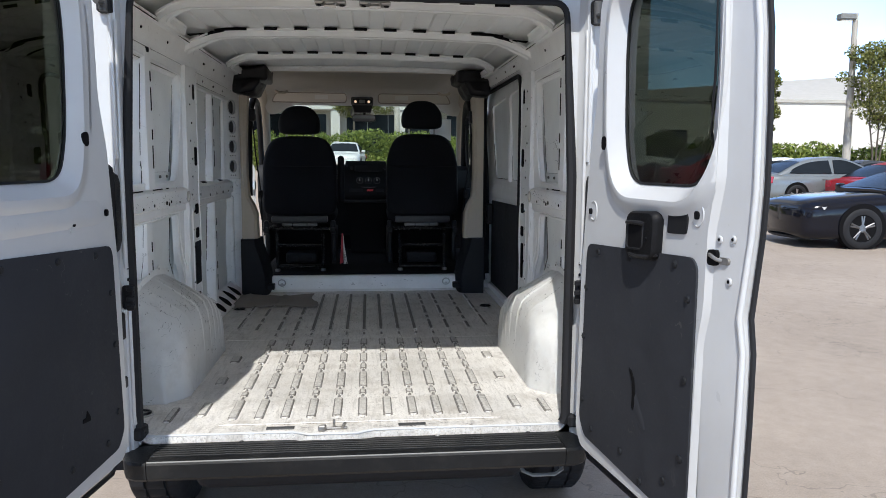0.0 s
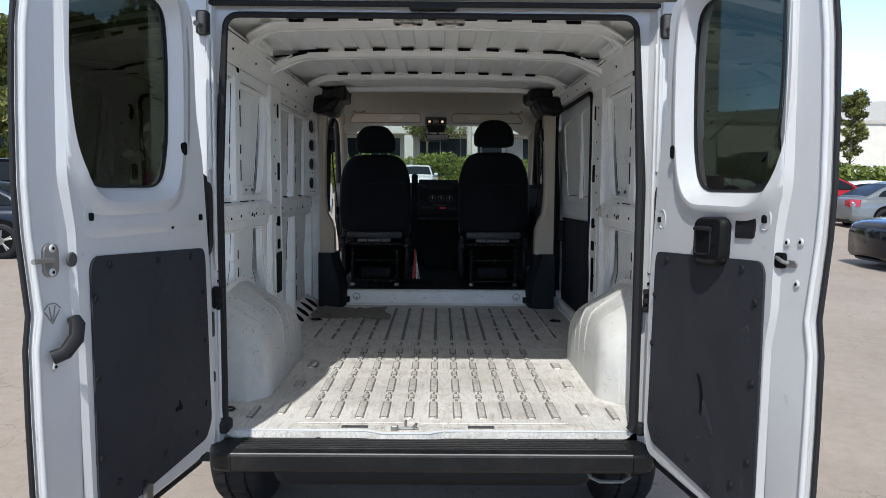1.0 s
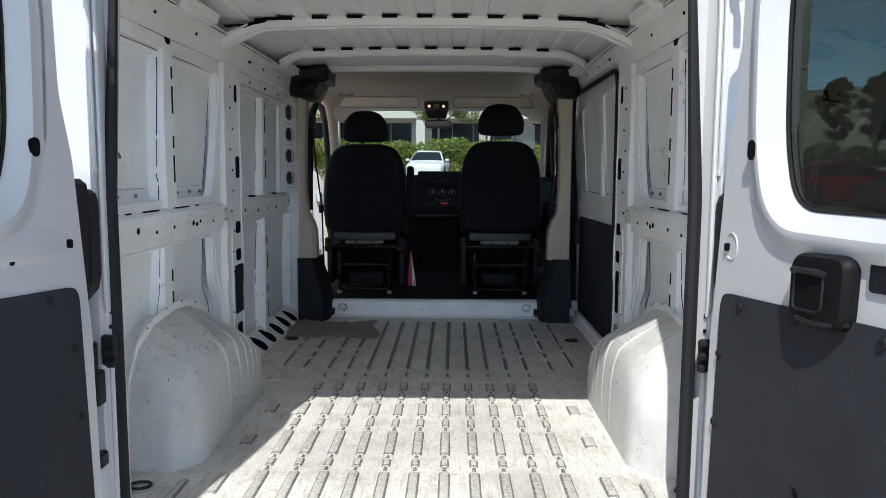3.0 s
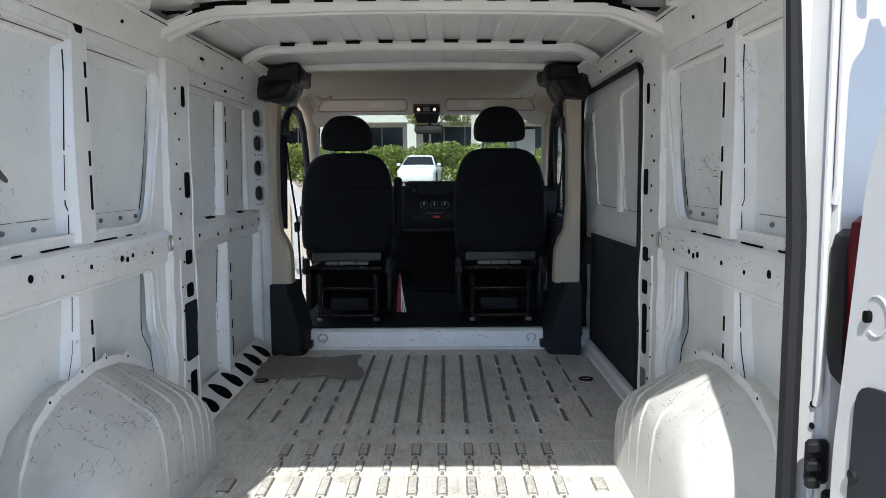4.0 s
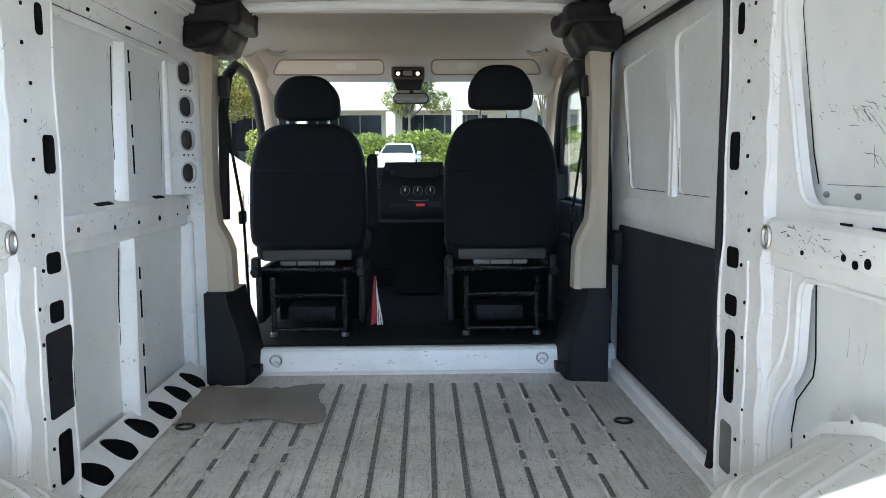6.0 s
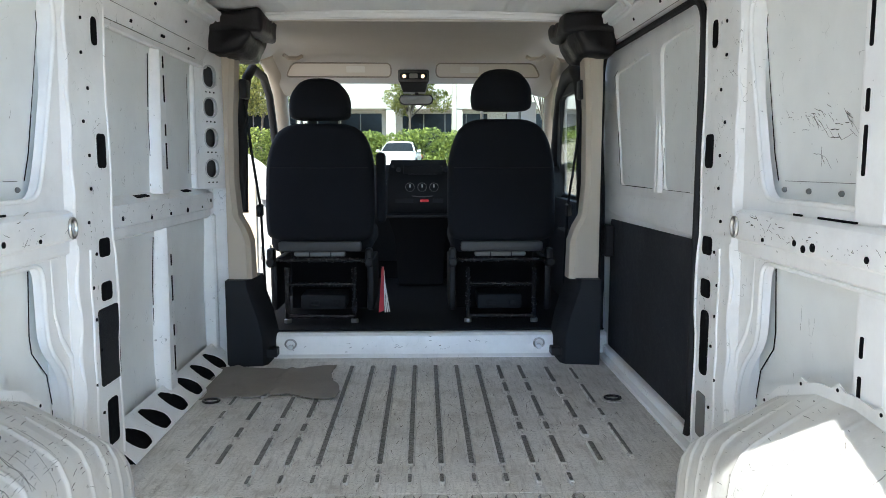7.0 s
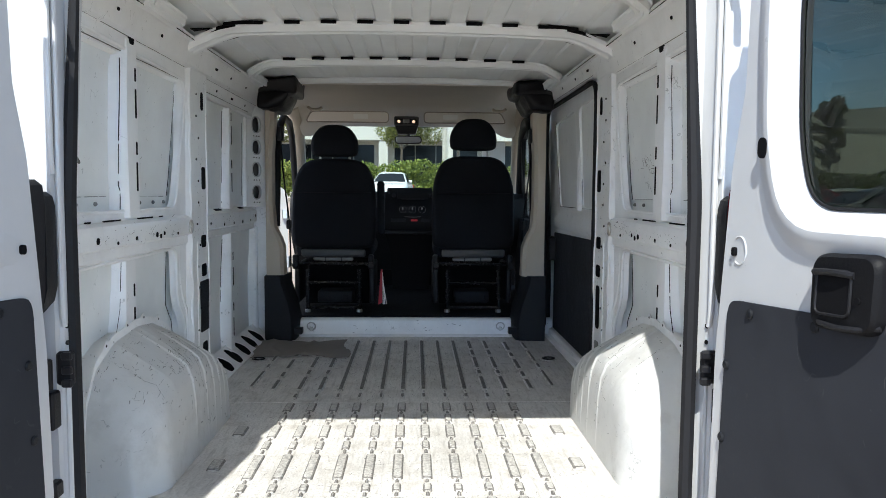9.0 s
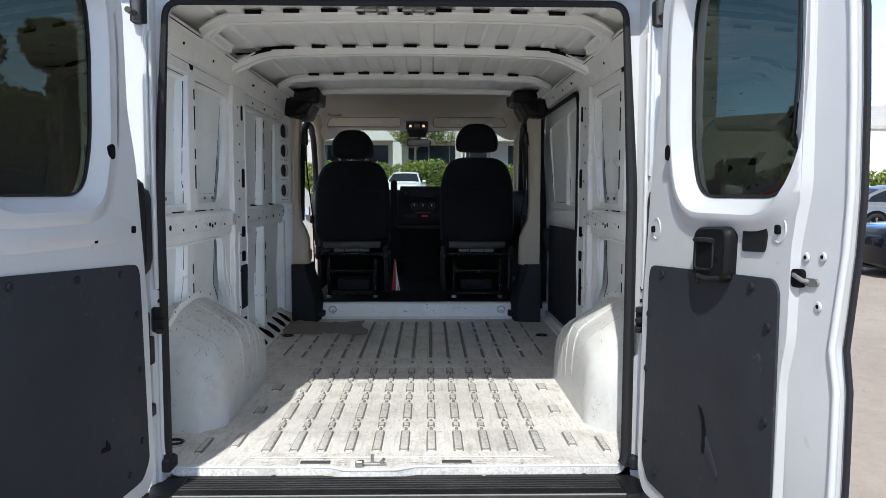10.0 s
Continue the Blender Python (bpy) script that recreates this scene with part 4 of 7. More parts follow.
def bow(bm, y, wide, drop, turned=0.0):
    """A hat-shaped roof bow along the crown; with turned > 0 its ends round the corner and run on along the rail."""
    if turned:
        half = [(0.825, y + turned), (0.825, y + turned * 0.6), (0.825, y + 0.13)]
        half += [(0.825 - 0.13 + 0.13 * math.cos(radians(a)), y + 0.13 - 0.13 * math.sin(radians(a))) for a in (15, 30, 45, 60, 75, 90)]
        half += [(x, y) for x in (0.55, 0.4, 0.25, 0.12)]
    else:
        half = [(x, y) for x in (0.9, 0.88, 0.86, 0.83, 0.8, 0.76, 0.7, 0.6, 0.45, 0.3, 0.15)]
    path = half + [(0.0, y)] + [(-a, b) for a, b in reversed(half)]
    prof = [(-0.62, 0.012), (-0.5, 0.008), (-0.42, -drop), (-0.16, -drop), (-0.1, -drop + 0.008), (0.1, -drop + 0.008), (0.16, -drop), (0.42, -drop), (0.5, 0.008), (0.62, 0.012), (0.62, 0.0215), (-0.62, 0.0215)]
    rings = []
    for k, (x, yy) in enumerate(path):
        a, b = path[max(k - 1, 0)], path[min(k + 1, len(path) - 1)]
        t = Vector((b[0] - a[0], b[1] - a[1])).normalized()
        nx_, ny_ = t.y, -t.x
        w = wide * (0.55 + 0.45 * abs(t.x)) if turned else wide * (1 + 0.2 * smooth01((abs(x) - 0.66) / 0.2))
        lift = 0.006 * (1 - abs(t.x))
        rings.append([(x + nx_ * po * w, yy + ny_ * po * w, (roof_z(x + nx_ * po * w) if turned else bow_z(x)) + pz - lift) for po, pz in prof])
    loft(bm, rings)


bow(bm, 3.24, 0.084, 0.013, 0.4)
bow(bm, 3.96, 0.1, 0.014)
bow(bm, 4.76, 0.07, 0.013, 0.42)
bow(bm, 5.4, 0.05, 0.006)
bow(bm, 2.68, 0.1, 0.03)
old = set(bm.faces)
# near-black bars put the shade of the gaps beside the middle bow into colour
for s in (-1, 1):
    for x0, x1, y0 in ((0.6, 0.72, 3.862), (0.68, 0.8, 3.895), (0.64, 0.76, 4.05), (0.7, 0.81, 4.085)):
        loft(bm, [[(s * x, y0 - 0.003, roof_z(x) + 0.006), (s * x, y0 + 0.003, roof_z(x) + 0.006), (s * x, y0 + 0.003, roof_z(x) + 0.02), (s * x, y0 - 0.003, roof_z(x) + 0.02)] for x in (x0, (x0 + x1) / 2, x1)])
# near-black slips stand for the shade where the roof ribs meet each bow
for yb, wide in ((3.24, 0.084), (3.96, 0.1), (4.76, 0.07)):
    for k in range(1, 10):
        x = -0.82 + 1.64 * (k + 0.47) / strips
        box(bm, x - 0.032, x + 0.032, yb - wide * 0.62 - 0.005, yb - wide * 0.62 - 0.001, roof_z(x) + 0.012, roof_z(x) + 0.026)
# flat near-black triangles painted as the shaded corners behind the middle bow's ends
for s in (-1, 1):
    loft(bm, [[(s * x, y, roof_z(x) + 0.017) for x, y in ((0.77, 3.89), (0.84, 3.876), (0.84, 3.82))], [(s * x, y, roof_z(x) + 0.02) for x, y in ((0.77, 3.89), (0.84, 3.876), (0.84, 3.82))]])
for f in bm.faces:
    f.material_index = 0 if f in old else 1
single("ceiling", bm, [ROOFP, HOLE], "bare white ribbed steel roof with cross bows", "ceiling", kind="structure", smooth=30)
bm = bmesh.new()
plate(bm, [(-0.99, 2.5), (0.99, 2.5), (0.99, 7.0), (-0.99, 7.0)], [], 0, 0.02, lambda u, v, w: (u, v, 2.19 + w))
single("roof_skin", bm, WHITE, "white outer roof skin of the van", "roof", kind="structure")
# gaps between roof and bows are filled near black above; latch plates on the rear header
for x in (-0.1, 0.055):
    lt = thing("latch_plate", (x, 2.74, 2.03), "steel door latch plate on the rear roof header", "latch plate", "latch plates on the header")
    bm = bmesh.new()
    box(bm, x - 0.055, x + 0.055, 2.70, 2.76, 2.0, 2.012, 0.004)
    box(bm, x - 0.05, x + 0.05, 2.752, 2.762, 2.0, 2.05, 0.003)
    part("plate", bm, STEEL, lt)
    bm = bmesh.new()
    sweep(bm, [(x - 0.02, 2.7, 1.998), (x - 0.018, 2.69, 1.988), (x + 0.018, 2.69, 1.988), (x + 0.02, 2.7, 1.998)], 0.006, 8)
    part("striker", bm, STEEL, lt)
    for dx in (-0.04, 0.04):
        bm = bmesh.new()
        disc(bm, (x + dx, 2.73, 2.001), (0, 0, -1), 0.009, 0.006, 6)
        part("bolt", bm, DARKSTEEL, lt)


# ---- rear opening ----
bm = bmesh.new()
inner = rounded([(-0.776, 0.47), (0.75, 0.47), (0.754, 1.4), (0.72, 2.01), (-0.747, 2.01), (-0.782, 1.4)], 0.07, 6)
outer = rounded([(-0.985, 0.42), (0.985, 0.42), (1.0, 1.3), (0.95, 2.07), (0.86, 2.15), (-0.86, 2.15), (-0.95, 2.07), (-1.0, 1.3)], 0.05, 4)
plate(bm, outer, [inner], 0, 0.06, lambda u, v, w: (u, 2.6 + w, v))
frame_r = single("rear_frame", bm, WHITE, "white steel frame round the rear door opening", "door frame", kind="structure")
bm = bmesh.new()
for s in (-1, 1):
    # stepped jamb between seal and door hinge
    loft(bm, [[(s * x, y, z) for x, y in ((0.756 + (0.014 if s < 0 else 0), 2.6), (0.768, 2.585), (0.774, 2.56), (0.782, 2.555), (0.786, 2.54), (0.8, 2.538), (0.985, 2.538), (0.985, 2.6))] for z in (0.45, 0.8, 1.1, 1.5, 2.04)])
part("jamb", bm, WHITE, frame_r)
for s in (-1, 1):
    for x, y, z0, z1 in ((0.771, 2.572, 0.56, 0.98), (0.774, 2.562, 1.1, 1.9), (0.783, 2.547, 1.46, 1.96)):
        bm = bmesh.new()
        sweep(bm, [(s * x, y, z0), (s * x, y - 0.008, z0 + 0.03), (s * x, y - 0.008, z1 - 0.03), (s * x, y, z1)], 0.007, 8)
        part("jamb_bead", bm, WHITE, frame_r)
    for z in (1.06, 1.1, 0.86):
        bm = bmesh.new()
        disc(bm, (s * 0.7735, 2.568, z), (-s, -0.3, 0), 0.006, 0.004, 10)
        part("jamb_bolt", bm, DARKSTEEL, frame_r)
bm = bmesh.new()
loft(bm, [[(x, 2.6, 2.03), (x, 2.585, 2.03), (x, 2.57, 2.045), (x, 2.5, 2.05), (x, 2.47, 2.06), (x, 2.46, 2.1), (x, 2.6, 2.16)] for x in (-0.98, -0.5, 0, 0.5, 0.98)])
part("header", bm, WHITE, frame_r)
bm = bmesh.new()
sl = rounded([(-0.766, 0.5), (-0.769, 1.4), (-0.734, 1.998), (0.708, 1.998), (0.74, 1.4), (0.738, 0.5)], 0.05, 6)
sweep(bm, [(u, 2.59, v) for u, v in sl[3:-3]], [0.018 if v < 1.85 else 0.011 for u, v in sl[3:-3]], 8)
part("rubber_seal", bm, RUBBER, frame_r, "black rubber seal round the opening")
bm = bmesh.new()
box(bm, -0.9, 0.9, 2.555, 2.57, 2.022, 2.04, 0.004)
part("top_seal", bm, RUBBER, frame_r)
bm = bmesh.new()
box(bm, -0.09, 0.075, 2.555, 2.6, 2.014, 2.034, 0.006)
part("header_cap", bm, BLACKP, frame_r, "black plastic cap on the header")
for s in (-1, 1):
    bm = bmesh.new()
    box(bm, s * 0.765 - 0.022, s * 0.765 + 0.022, 2.56, 2.63, 0.5, 0.545, 0.008)
    part("corner_buffer", bm, RUBBER, frame_r)
    # check strap and hinge on the jamb
    for z in (1.0, 1.95):
        if z < 1.5:
            hx = 0.765
        else:
            hx = 0.795
        hg = thing("door_hinge", (s * hx, 2.5, z), "grey door hinge at the top of the pillar" if z > 1.5 else "black door check hinge on the rear pillar", "hinge", "hinges of the rear doors")
        bm = bmesh.new()
        box(bm, s * hx - 0.018, s * hx + 0.022, 2.505 if z > 1.5 else 2.528, 2.548, z - 0.035, z + 0.045, 0.006)
        for dz in (-0.03, 0.0, 0.034) if z < 1.5 else ():
            box(bm, s * (hx - 0.012) - 0.012, s * (hx - 0.012) + 0.012, 2.515, 2.53, z + dz - 0.006, z + dz + 0.012, 0.003)
        part("leaf", bm, DARKT if z > 1.5 else BLACKP, hg)
        bm = bmesh.new()
        disc(bm, (s * 0.788, 2.497, z - 0.035), (0, 0, 1), 0.013, 0.07, 12, 0.003)
        sweep(bm, [(s * 0.788, 2.497, z - 0.01), (s * 0.79, 2.46, z - 0.015), (s * 0.78, 2.41, z - 0.02)], 0.009, 8)
        part("knuckle", bm, GREYR if z > 1.5 else BLACKP, hg)
    # tail lamp: black housing beside the jamb, red lens behind it
    tl = thing("tail_lamp", (s * 0.9, 2.46, 1.05), "tall red tail lamp on the van's rear corner", "tail lamp", "tail lamps")
    xi, cover = 0.775, 0.003 if s > 0 else 0.014
    bm = bmesh.new()
    loft(bm, [[(s * (xi + dx), 2.537, z), (s * (xi + dx), 2.489, z), (s * 0.985, 2.489, z), (s * 0.985, 2.537, z)] for z, dx in ((1.135, 0.035), (1.165, 0.008), (1.2, 0.0), (1.385, 0.0), (1.408, 0.006), (1.418, 0.02))])
    if s < 0:
        loft(bm, [[(s * (xi + dx), 2.4885, z), (s * (xi + dx + 0.008), 2.458, z), (s * (xi + dx + cover - 0.001), 2.45, z), (s * (xi + dx + cover - 0.001), 2.4885, z)] for z, dx in ((0.72, 0.03), (1.1, 0.018), (1.2, 0.004), (1.4, 0.0), (1.432, 0.004), (1.445, 0.02))])
    part("housing", bm, BLACKP, tl, "black plastic housing")
    bm = bmesh.new()
    loft(bm, [[(s * (xi + dx + cover), 2.4885, z), (s * (xi + dx + cover + 0.005), 2.465, z), (s * (xi + dx + cover + 0.017), 2.454, z), (s * 0.985, 2.454, z), (s * 0.985, 2.4885, z)] for z, dx in ((0.72, 0.03), (1.1, 0.018), (1.2, 0.004), (1.4, 0.0), (1.432, 0.004), (1.445, 0.02))])
    part("lens", bm, REDLENS, tl, "glossy red lens")
    for z0, z1 in ((0.865, 0.955), (0.7, 0.74)):
        bm = bmesh.new()
        box(bm, s * 0.788 - 0.012, s * 0.788 + 0.012, 2.5, 2.54, z0, z1, 0.005)
        part("jamb_clip", bm, BLACKP, frame_r, "black plastic clip")

# rear bumper
bp = thing("rear_bumper", (0, 2.5, 0.4), "dark grey plastic rear bumper with ribbed step", "bumper")
bm = bmesh.new()
loft(bm, [[(x, 2.6, 0.47), (x, 2.6, 0.475), (x, 2.49, 0.478), (x, 2.44, 0.474), (x, 2.432, 0.466), (x, 2.435, 0.418), (x, 2.45, 0.405), (x, 2.6, 0.4)] for x in (-0.7, -0.35, 0, 0.35, 0.7)])
part("body", bm, BUMPER, bp)
for k in range(6):
    bm = bmesh.new()
    y = 2.475 + k * 0.018
    box(bm, -0.695, 0.695, y, y + 0.009, 0.474, 0.4815, 0.002)
    part("tread_rib", bm, BUMPER, bp)
for s in (-1, 1):
    bm = bmesh.new()
    loft(bm, [[(s * x, max(y + dy, 0) if y < 2.59 else y, z - dz) for y, z in ((2.6, 0.475), (2.49, 0.478), (2.44, 0.474), (2.432, 0.466), (2.435, 0.418), (2.45, 0.405), (2.6, 0.4))] for x, dy, dz in ((0.703, 0.002, 0.002), (0.74, 0.008, 0.003), (0.775, 0.03, 0.004), (0.797, 0.08, 0.005))])
    part("corner", bm, BUMPER, bp, "black bumper corner")
# pale grey strip that paints the bright glint along the step's edge
bm = bmesh.new()
sweep(bm, [(-0.7, 2.4385, 0.4735), (0.7, 2.4385, 0.4735)], 0.0028, 6)
part("edge_highlight", bm, GREYP, bp, "pale strip for the highlight along the step's edge")
for x in (-0.42, -0.02, 0.27, 0.6):
    bm = bmesh.new()
    disc(bm, (x, 2.585, 0.476), (0, 0, 1), 0.009, 0.006, 8, 0.002)
    part("bolt", bm, STEEL if x == 0.27 else DARKSTEEL, bp)

# underbody and rear wheels
chassis = thing("van_chassis", (0, 3.47, 0), "dark van underbody with black rear tyres", "chassis")
bm = bmesh.new()
box(bm, -0.9, 0.9, 2.66, 7.6, 0.36, 0.44)
box(bm, -0.66, 0.66, 2.86, 3.1, 0.17, 0.37, 0.06, 4)
box(bm, -0.6, -0.5, 2.64, 2.9, 0.33, 0.38, 0.01)
box(bm, 0.4, 0.5, 2.64, 2.9, 0.33, 0.38, 0.01)
part("underbody", bm, RUBBER, chassis)
bm = bmesh.new()
sweep(bm, [(-0.7, 3.47, 0.335), (0.7, 3.47, 0.335)], 0.05, 10)
part("axle", bm, HOLE, chassis)


def make_wheel(parent, x, y, z, r, wid, outer, spokes=5, rim_mat=None, tread=True):
    """A tyre with tread blocks and a rim with spokes, axle along x; outer is the sign of its outer side."""
    b = bmesh.new()
    prof = [(-0.5, 0.66), (-0.52, 0.8), (-0.46, 0.95), (-0.38, 1.0), (-0.2, 1.0), (-0.19, 0.965), (-0.15, 0.965), (-0.14, 1.0), (0.14, 1.0), (0.15, 0.965), (0.19, 0.965), (0.2, 1.0), (0.38, 1.0), (0.46, 0.95), (0.52, 0.8), (0.5, 0.66)]
    seg = 96 if tread else 40
    rings = []
    for k in range(seg):
        a = 2 * math.pi * k / seg
        lump = 0.968 if tread and k % 3 == 0 else 1.0
        rings.append([(x + wid * px, y + r * (pr * lump if pr > 0.98 else pr) * math.cos(a), z + r * (pr * lump if pr > 0.98 else pr) * math.sin(a)) for px, pr in prof])
    vs = [[b.verts.new(p) for p in ring] for ring in rings]
    for k in range(seg):
        p, q = vs[k], vs[(k + 1) % seg]
        for j in range(len(prof)):
            b.faces.new((p[j], p[(j + 1) % len(prof)], q[(j + 1) % len(prof)], q[j]))
    part("tyre", b, RUBBER, parent, "black tyre")
    b = bmesh.new()
    xo = x + outer * wid * 0.42
    ro = r * 0.66
    for rr, r2, d in ((ro, ro * 0.9, 0.0), (ro * 0.9, ro * 0.88, -0.03)):
        ring_o = [(xo + outer * d, y + rr * math.cos(2 * math.pi * k / 32), z + rr * math.sin(2 * math.pi * k / 32)) for k in range(32)]
        ring_i = [(xo + outer * (d - 0.02), y + r2 * math.cos(2 * math.pi * k / 32), z + r2 * math.sin(2 * math.pi * k / 32)) for k in range(32)]
        loft(b, [ring_o, ring_i], caps=False)
    for k in range(spokes):
        a = 2 * math.pi * k / spokes + 0.3
        for d in (-0.11, 0.11):
            p0 = Vector((xo - outer * 0.01, y + 0.05 * math.cos(a), z + 0.05 * math.sin(a)))
            p1 = Vector((xo - outer * 0.005, y + ro * 0.93 * math.cos(a + d), z + ro * 0.93 * math.sin(a + d)))
            sweep(b, [p0, p1], [0.028, 0.02], 6)
    disc(b, (xo - outer * 0.02, y, z), (outer, 0, 0), 0.07, 0.03, 14, 0.006)
    part("rim", b, rim_mat or STEEL, parent, "alloy rim")
    b = bmesh.new()
    disc(b, (xo - outer * 0.09, y, z), (outer, 0, 0), ro * 0.98, 0.02, 24)
    part("brake_disc", b, HOLE, parent)


for s in (-1, 1):
    make_wheel(chassis, s * 0.87, 3.42, 0.262, 0.352, 0.24, s)
tow = thing("tow_eye", (0.62, 2.75, 0.36), "white steel bracket under the bumper", "bracket")
bm = bmesh.new()
sweep(bm, [(0.56, 2.6, 0.4), (0.57, 2.52, 0.362), (0.6, 2.5, 0.355), (0.68, 2.5, 0.355), (0.71, 2.52, 0.362), (0.72, 2.6, 0.4)], 0.008, 8, flat=0.6)
part("loop", bm, GREYP, tow)


# ---- scuff marks ----
def strokes(name, place, count, spread, seed, parent, length=0.05, width=0.0022, wild=0.45):
    """Short dark scuff strokes scattered about a place, joined as one layer of marks."""
    rng = random.Random(seed)
    b = bmesh.new()
    for _ in range(count):
        cu, cv = rng.gauss(0, spread[0]), rng.gauss(0, spread[1])
        a = rng.gauss(spread[2], wild)
        ln, wd = length * rng.uniform(0.15, 1.0) ** 1.6 * 1.5, width * rng.uniform(0.35, 1.05)
        pts = []
        for k in range(5):
            t = (k / 4 - 0.5) * ln
            bend = rng.uniform(-0.035, 0.035) * ln
            pts.append((cu + t * math.cos(a) - bend * math.sin(a), cv + t * math.sin(a) + bend * math.cos(a)))
        for (u0, v0), (u1, v1), w0, w1 in zip(pts, pts[1:], (0.3, 0.9, 0.55, 1.0), (0.9, 0.55, 1.0, 0.3)):
            nu, nv = -math.sin(a) * wd, math.cos(a) * wd
            b.faces.new([b.verts.new(place(*p)) for p in ((u0 - nu * w0, v0 - nv * w0), (u1 - nu * w1, v1 - nv * w1), (u1 + nu * w1, v1 + nv * w1), (u0 + nu * w0, v0 + nv * w0))])
    ob = part(name, b, SCUFF, parent, "dark scuff marks")
    return tagged(ob, kind="stuff")


wr, wl_ = walls[1], walls[-1]
strokes("scuff", lambda u, v: (skin_x(1.55 + v), 3.7 + u, 1.55 + v), 34, (0.09, 0.014, 0.4), 1, wr, 0.018, 0.0009)
strokes("scuff", lambda u, v: (skin_x(1.53 + v), 3.56 + u, 1.53 + v + u * 0.15), 18, (0.06, 0.016, 0.35), 2, wr, 0.035, 0.0013)
strokes("scuff", lambda u, v: (skin_x(1.52 + v), 3.65 + u, 1.52 + v + u * 0.35), 7, (0.04, 0.004, 0.37), 61, wr, 0.05, 0.0016)
strokes("scuff", lambda u, v: (skin_x(1.45 + v), 3.65 + u, 1.45 + v + u * 0.35), 5, (0.03, 0.005, 0.4), 62, wr, 0.04, 0.0013)
strokes("scuff", lambda u, v: (skin_x(1.67 + v), 3.45 + u, 1.67 + v), 3, (0.03, 0.01, 0.3), 63, wr, 0.07, 0.0013)
strokes("scuff", lambda u, v: (skin_x(1.46 + v), 3.5 + u, 1.46 + v), 10, (0.025, 0.02, 0.6), 3, wr, 0.03, 0.001)
strokes("scuff", lambda u, v: (0.8985, 4.06 + u, 1.56 + v), 9, (0.04, 0.1, 0.7), 4, wr, 0.035, 0.0011)
strokes("scuff", lambda u, v: (0.8955, 3.75 + u, 1.285 + v), 22, (0.09, 0.012, 0.2), 5, wr, 0.022, 0.0016)
strokes("scuff", lambda u, v: (0.8955, 3.2 + u, 1.28 + v), 14, (0.2, 0.016, 0.1), 6, wr, 0.022, 0.0014)
strokes("scuff", lambda u, v: (skin_x(0.95 + v), 3.75 + u, 0.98 + v), 7, (0.05, 0.1, 1.5), 7, wr, 0.06, 0.001)
strokes("scuff", lambda u, v: (-0.8955, 3.5 + u, 1.28 + v), 30, (0.28, 0.018, 0.1), 8, wl_, 0.025, 0.0014)
strokes("scuff", lambda u, v: (-0.8985, 4.08 + u, 1.5 + v), 12, (0.05, 0.2, 0.2), 9, wl_, 0.025, 0.0012)
strokes("scuff", lambda u, v: (-skin_x(1.6 + v), 3.7 + u, 1.6 + v), 7, (0.1, 0.12, 0.8), 10, wl_, 0.02, 0.0011)
strokes("scuff", lambda u, v: (-0.9135, 4.8 + u, 1.28 + v), 22, (0.3, 0.016, 0.1), 11, wl_, 0.022, 0.0014)
strokes("scuff", lambda u, v: (u, 5.5285 + (v - 0.0) * 0.3, FLOOR + 0.055 + v), 34, (0.4, 0.016, 0.1), 12, step, 0.014, 0.0016)
strokes("scuff", lambda u, v: (u, 3.55 + v, FLOOR + 0.0016), 420, (0.4, 0.5, 1.4), 13, load_floor, 0.024, 0.0011)
strokes("scuff", lambda u, v: (u, 4.75 + v, FLOOR + 0.0016), 750, (0.42, 0.36, 1.5), 14, load_floor, 0.024, 0.0014)
strokes("scuff", lambda u, v: (u, 4.7 + v, FLOOR + 0.0018), 120, (0.42, 0.36, 1.55), 17, load_floor, 0.12, 0.0007)
strokes("scuff", lambda u, v: (u, 3.3 + v, FLOOR + 0.0014), 70, (0.4, 0.4, 0.1), 16, load_floor, 0.07, 0.0008)
strokes("scuff", lambda u, v: (-0.9575 - 0.0 * v, 4.8 + u, 1.6 + v), 30, (0.3, 0.12, 1.2), 52, wl_, 0.01, 0.0011)
strokes("scuff", lambda u, v: (u, 2.63 + v, FLOOR + 0.0046), 50, (0.35, 0.012, 0.1), 15, load_floor, 0.03, 0.0014)
bm = bmesh.new()
plate(bm, rounded([(3.035, 1.552), (3.06, 1.54), (3.1, 1.507), (3.09, 1.5), (3.06, 1.513), (3.04, 1.506)], 0.006, 3), [], 0, 0.001, lambda u, v, w: (-skin_x(v) + 0.001 + w, u, v))
part("smudge", bm, SCUFF, wl_, "dark rubbed smudge")
